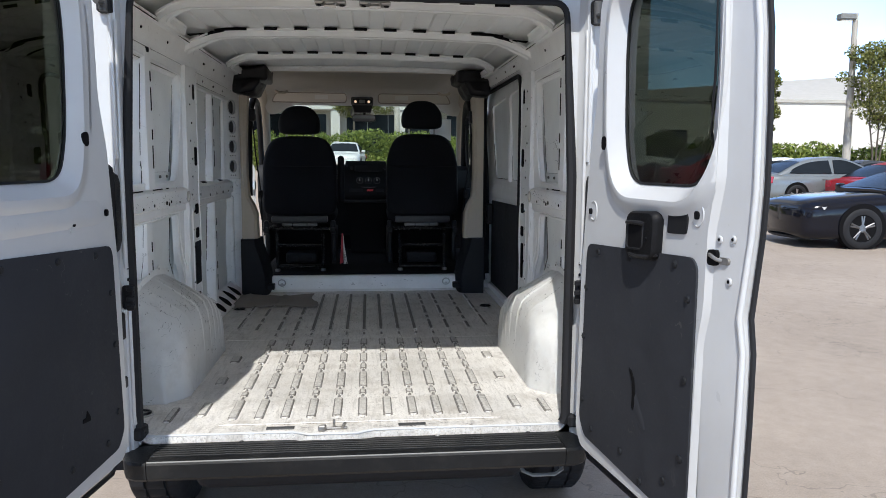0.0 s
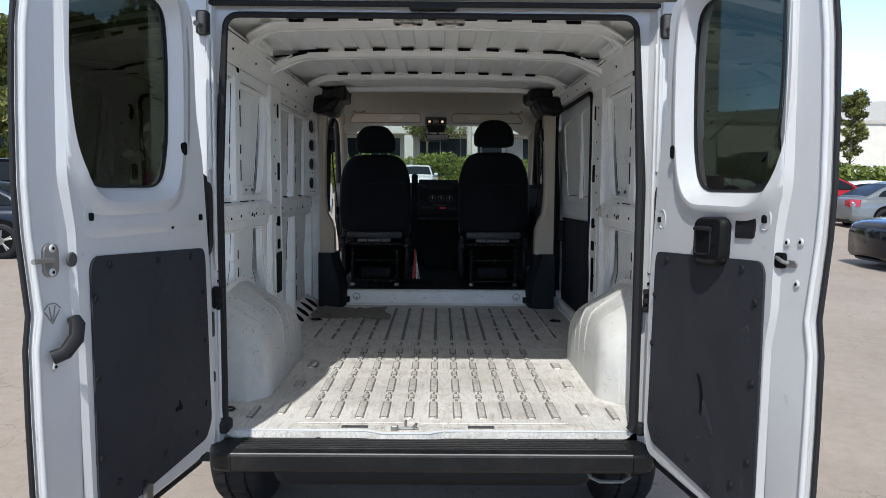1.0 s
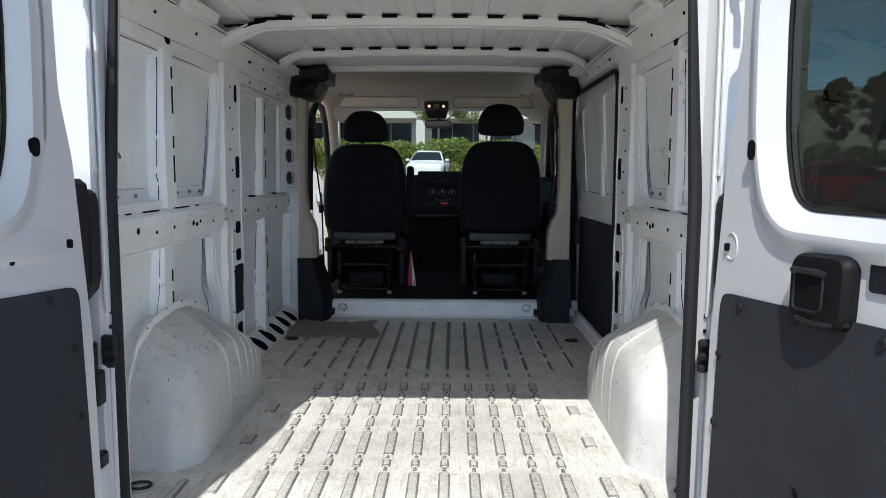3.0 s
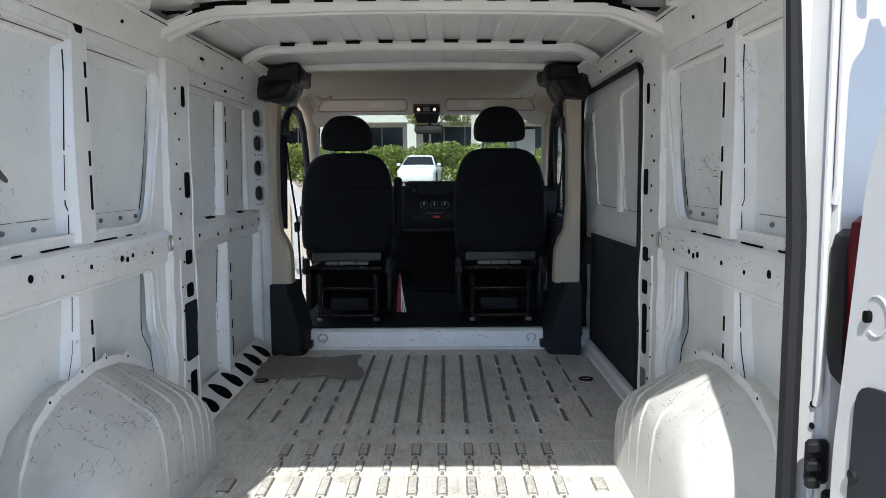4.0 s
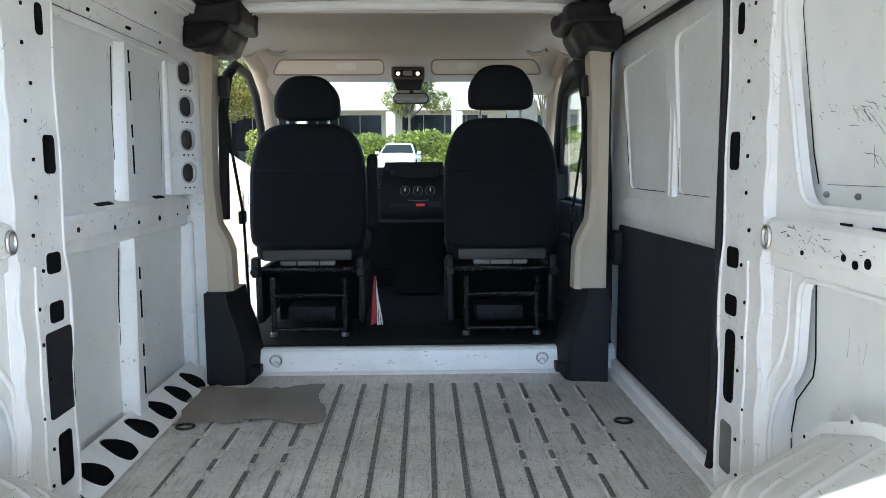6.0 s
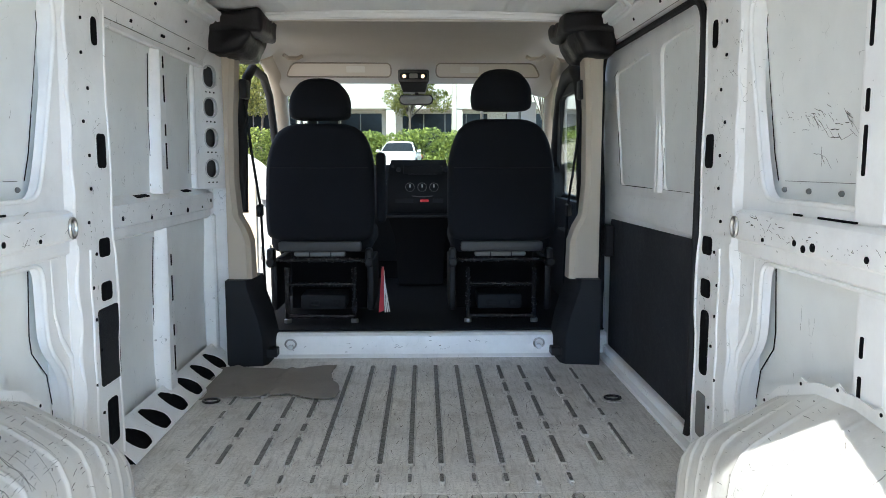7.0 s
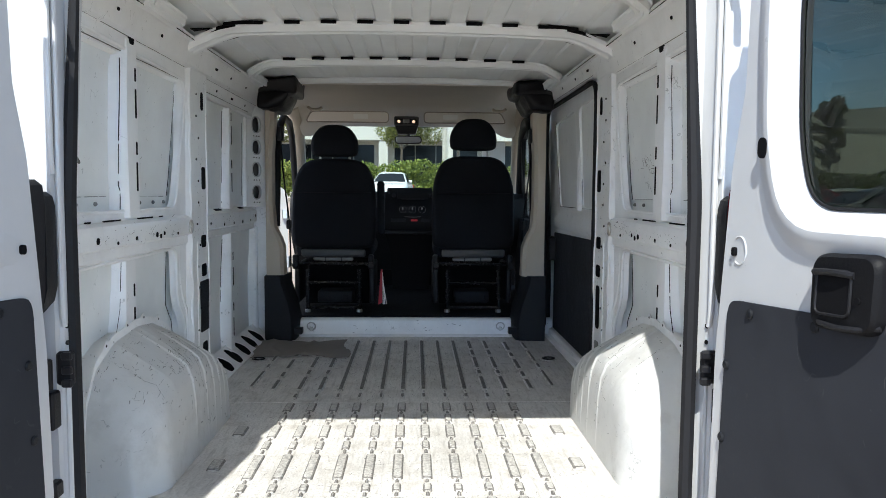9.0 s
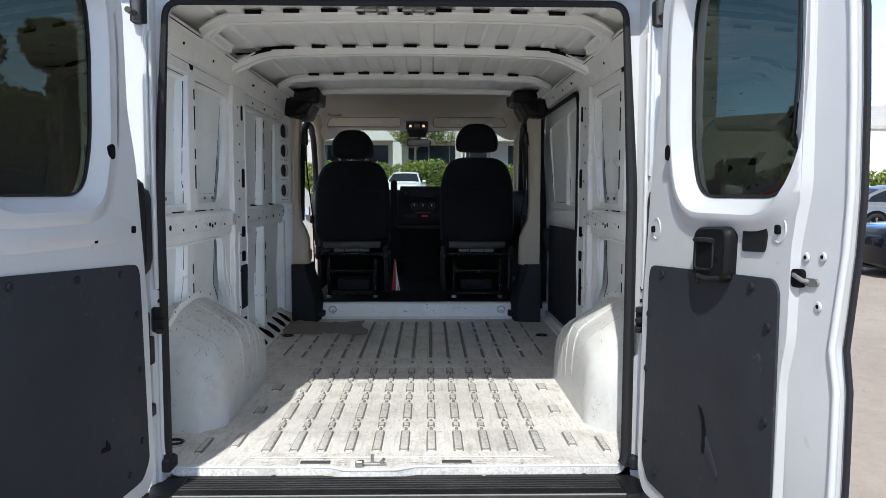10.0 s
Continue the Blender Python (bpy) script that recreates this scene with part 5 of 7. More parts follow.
for s in (-1, 1):
    w_ob = walls[s]
    strokes("scuff", lambda u, v: (s * (skin_x(1.62 + v) - 0.0005), 3.3 + u, 1.62 + v), 60, (0.3, 0.12, 1.2), 40 + s, w_ob, 0.008, 0.0011)
    strokes("scuff", lambda u, v: (s * 0.8987, 4.12 + u, 1.3 + v), 60, (0.035, 0.35, 1.5), 44 + s, w_ob, 0.012, 0.0011)
    strokes("scuff", lambda u, v: (s * 0.895, 3.45 + u, 1.265 + v), 50, (0.25, 0.016, 0.4), 48 + s, w_ob, 0.01, 0.0013)
    a_ob = ARCHES[s]

    def on_arch(u, v, s=s):
        y = min(max(3.42 + u, 3.0), 3.93)
        f = (arch_top(y) - 0.5) / 0.455
        sec = arch_section(y, f)
        t = min(max((v + 0.5) * (len(sec) - 1), 0.0), len(sec) - 1.001)
        i = int(t)
        (xa, za), (xb, zb) = sec[i], sec[i + 1]
        return (s * (xa + (xb - xa) * (t - i) - 0.0025), y, za + (zb - za) * (t - i) + 0.0025)

    few = 1.0 if s < 0 else 0.35
    strokes("scuff", on_arch, int(230 * few), (0.24, 0.22, 0.1), 20 + s, a_ob, 0.022, 0.0016, 0.3)
    strokes("scuff", on_arch, int(16 * few), (0.15, 0.1, 1.5), 28 + s, a_ob, 0.2, 0.0012, 0.08)
    strokes("scuff", on_arch, int(80 * few), (0.22, 0.25, 1.2), 24 + s, a_ob, 0.012, 0.0024, 0.8)


# ---- rear doors, both swung open ----
def door_place(s):
    """(u from hinge to free edge, v height, w outward) to world."""
    x0 = 0.73 if s > 0 else 0.755
    return lambda u, v, w: (s * (x0 + 0.149 * u + 0.989 * w), 2.46 - 0.989 * u + 0.149 * w, v)


def strip_loop(loop, grow):
    """Offset of a closed loop about its own edge normals."""
    out, n = [], len(loop)
    for i in range(n):
        a, b = Vector(loop[i - 1]), Vector(loop[(i + 1) % n])
        d = (b - a).normalized()
        out.append((loop[i][0] + d.y * grow, loop[i][1] - d.x * grow))
    return out


def make_rear_door(s):
    flat = door_place(s)

    def D(u, v, w):
        """The free edge of the door slopes away from the inner panel."""
        if 0.015 < w < 0.035 and u > 0.7:
            w += 0.16 * (u - 0.86) * smooth01((u - 0.7) / 0.02)
        return flat(u, v, w)

    def raised(u, v, w):
        """The window surround runs out towards the free edge."""
        near = 1.0 if right else min(1.0, max(0.0, (u - 0.16) / 0.1))
        return D(u, v, w * near * min(1.0, max(0.0, (0.76 - u) / 0.06)) if w < 0 else w)

    right = s > 0
    ob = thing("rear_door", (s * 0.84, 2.05, 0.46),
               "open white rear van door with tinted window and torn dark board" if right else "open white rear van door with pull handle and dark board",
               "van door", "rear doors")
    du = 0.0 if right else -0.025
    hs = 0.0 if right else -0.015
    main = rounded([(0.022 + hs, 0.55), (0.06 + hs, 0.5), (0.695, 0.49), (0.71, 1.02), (0.728, 1.1), (0.732, 1.29), (0.757, 1.42), (0.748, 1.93), (0.7, 1.985), (0.15, 1.985), (0.125 + hs, 1.93), (0.115 + hs, 1.64), (0.078 + hs, 1.49), (0.034 + hs, 1.07)], 0.025, 4)
    outline = rounded([(0.004 + hs, 0.53), (0.045, 0.47), (0.842, 0.47), (0.852, 0.85), (0.853, 1.02), (0.838, 1.1), (0.862, 1.29), (0.868, 1.4), (0.864, 1.58), (0.855, 1.75), (0.815, 2.02), (0.13, 2.02), (0.107 + hs, 1.95), (0.098 + hs, 1.65), (0.06 + hs, 1.5), (0.016 + hs, 1.07)], 0.02, 4)
    window = rounded([(u + du, v) for u, v in ((0.3, 1.397), (0.655, 1.397), (0.712, 1.5), (0.728, 1.66), (0.714, 1.945), (0.265, 1.945), (0.248, 1.8), (0.258, 1.53))], 0.07, 6)
    wide = strip_loop(window, 0.042)
    b = bmesh.new()
    plate(b, main, [wide], 0.0, 0.01, D)
    # sloped reveal from the inner pressing to the pane, and the slope down to the flange
    for la, wa, lb, wb in ((wide, -0.016, window, 0.034), (main, 0.0, strip_loop(main, 0.016), 0.03)):
        n = len(la)
        va = [b.verts.new(raised(u, v, wa)) for u, v in la]
        vb = [b.verts.new(D(u, v, wb)) for u, v in lb]
        for i in range(n):
            k = (i + 1) % n
            b.faces.new((va[i], va[k], vb[k], vb[i]))
    bmesh.ops.remove_doubles(b, verts=b.verts, dist=1e-5)
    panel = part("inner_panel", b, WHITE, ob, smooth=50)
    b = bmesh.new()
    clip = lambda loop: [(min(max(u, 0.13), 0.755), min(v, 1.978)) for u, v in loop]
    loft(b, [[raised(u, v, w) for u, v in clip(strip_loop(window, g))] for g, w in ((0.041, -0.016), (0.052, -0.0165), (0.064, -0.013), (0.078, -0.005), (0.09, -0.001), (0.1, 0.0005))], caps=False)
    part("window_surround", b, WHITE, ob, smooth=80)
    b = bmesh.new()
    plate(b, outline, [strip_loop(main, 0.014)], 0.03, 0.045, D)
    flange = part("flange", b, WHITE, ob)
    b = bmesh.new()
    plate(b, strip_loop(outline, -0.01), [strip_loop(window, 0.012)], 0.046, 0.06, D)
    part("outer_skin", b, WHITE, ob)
    # raised lip along the free edge
    b = bmesh.new()
    sweep(b, [D(u, v, 0.03) for u, v in ((0.838, 0.48), (0.847, 0.85), (0.848, 1.02), (0.833, 1.1), (0.857, 1.29), (0.863, 1.4), (0.859, 1.58), (0.85, 1.75), (0.812, 2.01))], 0.008, 8)
    part("edge_lip", b, WHITE, flange, smooth=80)
    # soft crease under the window
    b = bmesh.new()
    us = (0.1, 0.14, 0.22, 0.4, 0.58, 0.66, 0.7)
    loft(b, [[D(u, 1.262, 0.001), D(u, 1.278, -0.008 * k), D(u, 1.295, -0.012 * k), D(u, 1.318, -0.008 * k), D(u, 1.345, 0.001)] for u, k in zip(us, (0.0, 0.3, 0.9, 1.0, 0.9, 0.3, 0.0))], caps=False, closed=False)
    if not right:
        part("crease", b, WHITE, panel, smooth=80)
    else:
        b.free()
    # glass with its black rim
    b = bmesh.new()
    plate(b, strip_loop(window, 0.004), [], 0.03, 0.034, D)
    pane = part("window_pane", b, TINT, ob, "dark tinted glass")
    b = bmesh.new()
    plate(b, strip_loop(window, 0.002), [strip_loop(window, -0.0035)], 0.026, 0.0295, D)
    part("window_seal", b, RUBBER, ob, "black window seal")
    # board with screws
    b = bmesh.new()
    board = rounded([(u + du * 0.7, v) for u, v in ((0.06, 0.6), (0.1, 0.55), (0.66, 0.515), (0.698, 0.53), (0.702, 1.2), (0.68, 1.222), (0.1, 1.195), (0.085, 1.17))], 0.02, 3)
    plate(b, board, [], -0.006, 0.0, D)
    part("door_board", b, BOARD, ob, "dark board with dents and a tear" if right else "dark board with dents")
    for u, v in ((0.17, 1.175), (0.367, 1.183), (0.605, 1.195), (0.09, 1.05), (0.08, 0.885), (0.08, 0.67), (0.15, 0.592), (0.67, 1.115), (0.67, 0.905), (0.665, 0.695), (0.59, 0.605), (0.35, 0.593), (0.47, 0.55)):
        b = bmesh.new()
        disc(b, D(u, v, -0.006), Vector(D(0, 0, -1)) - Vector(D(0, 0, 0)), 0.011, 0.005, 12, 0.003)
        part("screw", b, DARKT, ob)
    # outer rubber along the free edge and below
    b = bmesh.new()
    sweep(b, [D(u, v, 0.045) for u, v in ((0.6, 2.028), (0.82, 2.03), (0.866, 1.75), (0.876, 1.58), (0.88, 1.4), (0.874, 1.29), (0.85, 1.1), (0.864, 1.02), (0.864, 0.85), (0.854, 0.46))], 0.0065, 8)
    sweep(b, [D(u, v, 0.03) for u, v in ((0.02, 0.51), (0.065, 0.458), (0.85, 0.452))], 0.008, 8)
    part("edge_seal", b, RUBBER, ob, "black rubber edge seal")
    # round grommets
    for u, v, r in ((0.1 + du, 1.3, 0.008), (0.205 + du, 1.515, 0.018), (0.69 + du, 1.328, 0.009)) if right else ((0.09, 1.297, 0.009), (0.19, 1.515, 0.018), (0.674, 1.322, 0.009)):
        b = bmesh.new()
        plate(b, rrect(u - r * 0.75, u + r * 0.75, v - r * 1.15, v + r * 1.15, r * 0.7, 4), [], -0.0185 if r > 0.015 and right else -0.0075, 0.001, D)
        part("grommet", b, HOLE, panel)
    for u, v in ((0.115, 1.303), (0.69, 1.33)) if right else ((0.674, 1.322),):
        b = bmesh.new()
        ring = [D(u + 0.024 * math.cos(k * math.pi / 10), v + 0.03 * math.sin(k * math.pi / 10), -0.001) for k in range(20)]
        sweep(b, ring[-7:] + ring[:8], 0.0018, 6)
        part("pressed_ring", b, WHITE, panel)
    if right:
        h = bmesh.new()
        hl = rounded([(0.376, 1.186), (0.53, 1.193), (0.537, 1.328), (0.379, 1.32)], 0.032, 6)
        loft(h, [[D(0.456 + (u - 0.456) * k, 1.257 + (v - 1.257) * k, w) for u, v in hl] for k, w in ((1.0, -0.0005), (1.0, -0.016), (0.975, -0.024), (0.91, -0.03))])
        hd = part("inner_handle", h, CONSOLE, ob, "black plastic inner door handle")
        h = bmesh.new()
        cup = rounded([(0.396, 1.216), (0.478, 1.22), (0.481, 1.296), (0.399, 1.292)], 0.014, 4)
        plate(h, cup, [], -0.0315, -0.029, D)
        part("handle_cup", h, HOLE, hd)
        h = bmesh.new()
        sweep(h, [D(u, v, -0.031) for u, v in cup], 0.003, 6, True)
        sweep(h, [D(0.39, 1.288, -0.03), D(0.42, 1.291, -0.037), D(0.455, 1.292, -0.037), D(0.487, 1.29, -0.03)], 0.006, 8)
        part("handle_grip", h, BLACKP, hd)
        h = bmesh.new()
        sweep(h, [D(0.376, 1.204, -0.014), D(0.41, 1.2, -0.03), D(0.455, 1.199, -0.034), D(0.5, 1.203, -0.03), D(0.53, 1.21, -0.014)], 0.005, 8)
        part("handle_rib", h, BLACKP, hd)
        h = bmesh.new()
        disc(h, D(0.497, 1.25, -0.03), Vector(D(0, 0, -1)) - Vector(D(0, 0, 0)), 0.006, 0.003, 10)
        part("screw", h, HOLE, hd)
        h = bmesh.new()
        plate(h, rounded([(0.56, 1.272), (0.645, 1.276), (0.655, 1.332), (0.562, 1.324)], 0.01, 3), [], -0.005, 0.0, D)
        part("plug_plate", h, BLACKP, ob, "dark grey plug plate")
        h = bmesh.new()
        plate(h, rrect(0.737, 0.765, 1.212, 1.25, 0.008, 3), [], 0.018, 0.028, D)
        part("latch_recess", h, HOLE, ob)
        h = bmesh.new()
        sweep(h, [D(0.742, 1.238, 0.02), D(0.755, 1.234, 0.016), D(0.768, 1.228, 0.018), D(0.775, 1.226, 0.026)], 0.005, 8)
        plate(h, rrect(0.765, 0.798, 1.217, 1.234, 0.008, 3), [], 0.024, 0.03, D)
        part("door_latch", h, WORNSTEEL, ob, "bare steel door latch")
        # torn place in the board
        h = bmesh.new()
        plate(h, [(0.39, 0.862), (0.404, 0.858), (0.421, 0.835), (0.43, 0.8), (0.428, 0.765), (0.419, 0.744), (0.411, 0.75), (0.414, 0.79), (0.41, 0.825), (0.4, 0.845)], [], -0.0085, -0.0065, D)
        part("tear", h, HOLE, ob, "torn hole in the board")
        h = bmesh.new()
        loft(h, [[D(0.431, 0.8, -0.0065), D(0.429, 0.785, -0.009), D(0.42, 0.748, -0.0065)], [D(0.452, 0.772, -0.0065), D(0.449, 0.757, -0.0105), D(0.438, 0.725, -0.0065)], [D(0.478, 0.738, -0.0065), D(0.474, 0.727, -0.0095), D(0.464, 0.7, -0.0065)], [D(0.49, 0.712, -0.0065), D(0.486, 0.706, -0.009), D(0.476, 0.692, -0.0065)]], caps=False, closed=False)
        part("tear_flap", h, BOARD, ob)
    else:
        # bolt plate, badge ring, pull handle, strap
        h = bmesh.new()
        plate(h, rrect(0.783, 0.825, 1.185, 1.265, 0.02, 4), [], 0.022, 0.03, D)
        pl = part("striker_plate", h, WORNSTEEL, ob, "steel striker plate with bolts")
        h = bmesh.new()
        sweep(h, [D(0.8, 1.225, 0.022), D(0.83, 1.227, 0.01), D(0.872, 1.228, 0.01)], 0.006, 8)
        part("striker_pin", h, WORNSTEEL, pl)
        h = bmesh.new()
        disc(h, D(0.75, 1.222, 0.02), Vector(D(0, 0, -1)) - Vector(D(0, 0, 0)), 0.018, 0.006, 14, 0.002)
        part("button", h, GREYR, ob)
        h = bmesh.new()
        pts = [D(0.748, 1.08, 0.02), D(0.752, 1.065, -0.01), D(0.772, 1.035, -0.02), D(0.8, 1.005, -0.01), D(0.815, 0.995, 0.02)]
        sweep(h, pts, [0.017, 0.02, 0.019, 0.017, 0.017], 10, flat=0.7)
        part("pull_handle", h, BLACKP, ob, "black plastic pull handle")
        h = bmesh.new()
        for a, c in (((0.776, 1.108), (0.792, 1.122)), ((0.792, 1.122), (0.812, 1.122)), ((0.812, 1.122), (0.826, 1.108)), ((0.78, 1.104), (0.801, 1.074)), ((0.801, 1.074), (0.823, 1.104)), ((0.792, 1.116), (0.8, 1.08)), ((0.81, 1.116), (0.803, 1.08))):
            sweep(h, [D(*a, 0.0285), D(*c, 0.0285)], 0.0014, 5)
        part("stamped_mark", h, GREYP, flange, "small stamped fan-shaped mark")
        h = bmesh.new()
        plate(h, rrect(0.262, 0.29, 1.252, 1.302, 0.008, 3), [], -0.003, 0.0, D)
        part("pressed_tab", h, WHITE, panel)
        h = bmesh.new()
        disc(h, D(0.276, 1.277, -0.004), Vector(D(0, 0, -1)) - Vector(D(0, 0, 0)), 0.008, 0.003, 10)
        part("tab_hole", h, HOLE, panel)
        h = bmesh.new()
        plate(h, rounded([(0.245, 0.712), (0.262, 0.735), (0.266, 0.715), (0.285, 0.716), (0.288, 0.704), (0.245, 0.7)], 0.003, 2), [], -0.0085, -0.0065, D)
        part("tear", h, HOLE, ob)
        h = bmesh.new()
        plate(h, rrect(0.45, 0.482, 0.475, 0.548, 0.015, 4), [], -0.02, -0.008, D)
        part("lower_latch", h, STEEL, ob, "steel lower latch tongue")
    for u, v in ((0.764, 1.275), (0.806, 1.279), (0.799, 1.179)) if right else ((0.803, 1.253), (0.805, 1.197), (0.8, 0.97)):
        b = bmesh.new()
        disc(b, D(u, v, 0.029 if right or v < 1 else 0.022), Vector(D(0, 0, -1)) - Vector(D(0, 0, 0)), 0.01, 0.004, 14, 0.002)
        bolt = part("bolt", b, WHITE, ob, "white-painted bolt")
        b = bmesh.new()
        disc(b, D(u, v, 0.0252 if right or v < 1 else 0.0182), Vector(D(0, 0, -1)) - Vector(D(0, 0, 0)), 0.0045, 0.001, 6)
        part("socket", b, HOLE, bolt)
    return ob


for s in (1, -1):
    make_rear_door(s)


# ---- cab shell ----
bm = bmesh.new()
box(bm, -0.95, 0.95, 5.69, 7.4, FLOOR + 0.06, FLOOR + 0.1)
box(bm, -0.95, 0.95, 5.6, 5.69, FLOOR + 0.108, FLOOR + 0.118, 0.004)
single("cab_floor", bm, CLOTH, "black rubber cab floor mat", "floor", kind="structure")
for s, side in SIDES:
    pl = thing("pillar_trim", (s * 0.85, 5.45, 0.5), "beige pillar trim with dark grey lower cover", "pillar trim", "pillar trims")
    bm = bmesh.new()
    loft(bm, [[(s * 0.866, 5.4, z), (s * (xin + 0.02 - (0.03 if s > 0 else 0.0)), 5.4, z), (s * (xin - (0.03 if s > 0 else 0.0)), 5.42, z), (s * (xin - 0.004 - (0.03 if s > 0 else 0.0)), 5.5, z), (s * (xin + 0.03 - (0.03 if s > 0 else 0.0)), 5.6, z), (s * 0.89, 5.62, z)] for z, xin in ((0.9, 0.76), (1.08, 0.765), (1.14, 0.785), (1.2, 0.818), (1.35, 0.83), (1.65, 0.828), (1.95, 0.81))])
    part("upper_trim", bm, BEIGE, pl, "beige plastic trim")
    bm = bmesh.new()
    loft(bm, [[(s * 0.868, 5.34, z), (s * (xin + 0.02), 5.36, z), (s * xin, 5.39, z), (s * (xin - 0.01), 5.6, z), (s * 0.885, 5.62, z)] for z, xin in ((0.5, 0.69), (0.62, 0.69), (0.72, 0.71), (0.86, 0.755), (0.905, 0.76))])
    part("lower_cover", bm, DARKT, pl, "dark grey plastic cover")
    for z in (0.85, 0.72):
        bm = bmesh.new()
        disc(bm, (s * 0.82, 5.365, z), (0, -1, 0), 0.012, 0.004, 12, 0.002)
        part("screw", bm, HOLE, pl)
    bm = bmesh.new()
    box(bm, s * 0.672 - 0.025, s * 0.672 + 0.025, 5.38, 5.44, 0.535, 0.575, 0.004)
    part("tab", bm, BLACKP, pl)
    # wrapped corner cap
    bm = bmesh.new()
    box(bm, 0.645, 0.9, 5.24, 5.6, 2.005, 2.1, 0.022, 3)
    box(bm, 0.7, 0.895, 5.25, 5.6, 1.915, 2.03, 0.025, 3)
    bmesh.ops.subdivide_edges(bm, edges=[e for e in bm.edges if e.calc_length() > 0.04], cuts=5, use_grid_fill=True)
    for v in bm.verts:
        k = noise.noise_vector(Vector((v.co.x * 9 * s, v.co.y * 9, v.co.z * 9)))
        if v.co.z < 2.0:
            v.co.x += 0.03 * smooth01((2.0 - v.co.z) / 0.08) * (1 if v.co.x < 0.8 else 0)
        v.co += k * 0.022
        v.co.x *= s
    single("corner_cover", bm, TAPE, "black wrapped plastic cover in the roof corner", "cover", "roof corner covers", smooth=60)
    # seat belt
    belt = thing("seat_belt", (s * 0.8, 5.55, 1.1), "black seat belt with guide and latch tongue", "seat belt", "seat belts")
    bm = bmesh.new()
    pts = [(s * 0.795, 5.5, 1.78), (s * 0.785, 5.58, 1.5), (s * 0.765, 5.66, 1.22), (s * 0.76, 5.7, 0.75)]
    for a, b in zip(pts, pts[1:]):
        a, b = Vector(a), Vector(b)
        d = Vector((0, 0.022, 0))
        n = Vector((0.0015, 0, 0))
        loft(bm, [[a - d - n, a + d - n, a + d + n, a - d + n], [b - d - n, b + d - n, b + d + n, b - d + n]])
    part("webbing", bm, CLOTH, belt)
    bm = bmesh.new()
    box(bm, s * 0.79 - 0.018, s * 0.79 + 0.018, 5.46, 5.54, 1.74, 1.83, 0.01, 2)
    part("guide", bm, BLACKP, belt)
    bm = bmesh.new()
    box(bm, s * 0.768 - 0.012, s * 0.768 + 0.012, 5.62, 5.69, 1.18, 1.24, 0.006)
    part("tongue", bm, BLACKP, belt)
    # front pillar
    bm = bmesh.new()
    sweep(bm, [(s * 0.8, 6.0, 2.03), (s * 0.86, 6.5, 2.02), (s * 0.9, 6.85, 1.96), (s * 0.93, 7.15, 1.72), (s * 0.96, 7.5, 1.4), (s * 0.97, 7.55, 1.2)], [0.05, 0.055, 0.06, 0.055, 0.05, 0.06], 10)
    single("windscreen_pillar_" + side, bm, BEIGE, "beige windscreen pillar trim", "pillar", kind="structure", smooth=60)
    bm = bmesh.new()
    sweep(bm, [(s * 0.85, 5.66, 1.2), (s * 0.84, 5.66, 1.7), (s * 0.83, 5.72, 1.86), (s * 0.84, 5.9, 1.93), (s * 0.87, 6.3, 1.93), (s * 0.9, 6.6, 1.85), (s * 0.92, 6.8, 1.68), (s * 0.94, 7.0, 1.45), (s * 0.95, 7.05, 1.2)], 0.024 if s < 0 else 0.04, 8)
    single("door_seal_" + side, bm, RUBBER, "black rubber cab door seal", "seal", kind="structure", smooth=60)

# headliner
bm = bmesh.new()
def liner(a, b):
    x = -0.86 + 1.72 * a
    y = 5.47 + 1.5 * b
    e = smooth01((abs(x) - 0.62) / 0.2)
    z = 2.104 - 0.03 * b - 0.11 * smooth01((b - 0.68) / 0.3) - 0.12 * e * (1 - 0.3 * b)
    return (x, y, z)
grid(bm, 36, 24, liner)
bmesh.ops.solidify(bm, geom=bm.faces[:], thickness=-0.012)
sweep(bm, [(liner(k / 24, 0)[0], 5.47, liner(k / 24, 0)[2] - 0.004) for k in range(25)], 0.012, 8)
single("headliner", bm, LINER, "beige felt cab headliner", "ceiling", kind="structure", smooth=60)
for s in (-1, 1):
    bm = bmesh.new()
    gh = thing("roof_clip", (s * 0.62, 5.9, 2.0), "beige coat hook on the headliner", "hook", "coat hooks")
    sweep(bm, [(s * 0.66, 5.8, 1.985), (s * 0.64, 5.82, 1.972), (s * 0.6, 5.86, 1.975), (s * 0.58, 5.88, 1.99)], 0.01, 8)
    part("hook", bm, BEIGE, gh)
for s, x0, x1 in ((-1, -0.78, -0.15), (1, 0.12, 0.75)):
    vz = thing("sun_visor", ((x0 + x1) / 2, 6.6, 2.0), "beige folded sun visor with a white label", "sun visor", "sun visors")
    bm = bmesh.new()
    vp = rounded([(x0, 1.955), (x1, 1.955), (x1 - (0.05 if s > 0 else 0.0), 2.03), (x0 + (0.05 if s < 0 else 0.0), 2.03)], 0.03, 5)
    plate(bm, vp, [], 0, 0.02, lambda u, v, w: (u, 6.5 + w + (v - 1.97) * -0.7, v))
    part("flap", bm, LINER, vz)
    # darker outline added so that the flap's edge reads as shaded
    bm = bmesh.new()
    sweep(bm, [(u, 6.498 + (v - 1.97) * -0.7, v) for u, v in vp], 0.0045, 6, True)
    part("edge_shade", bm, VISORSHADE, vz)
    bm = bmesh.new()
    xc = x0 + 0.42 if s < 0 else x0 + 0.2
    plate(bm, rrect(xc - 0.055, xc + 0.055, 1.98, 2.014, 0.004, 2), [], 0, 0.003, lambda u, v, w: (u, 6.4985 - w + (v - 1.97) * -0.7, v))
    part("label", bm, PAPER, vz, "white printed label")
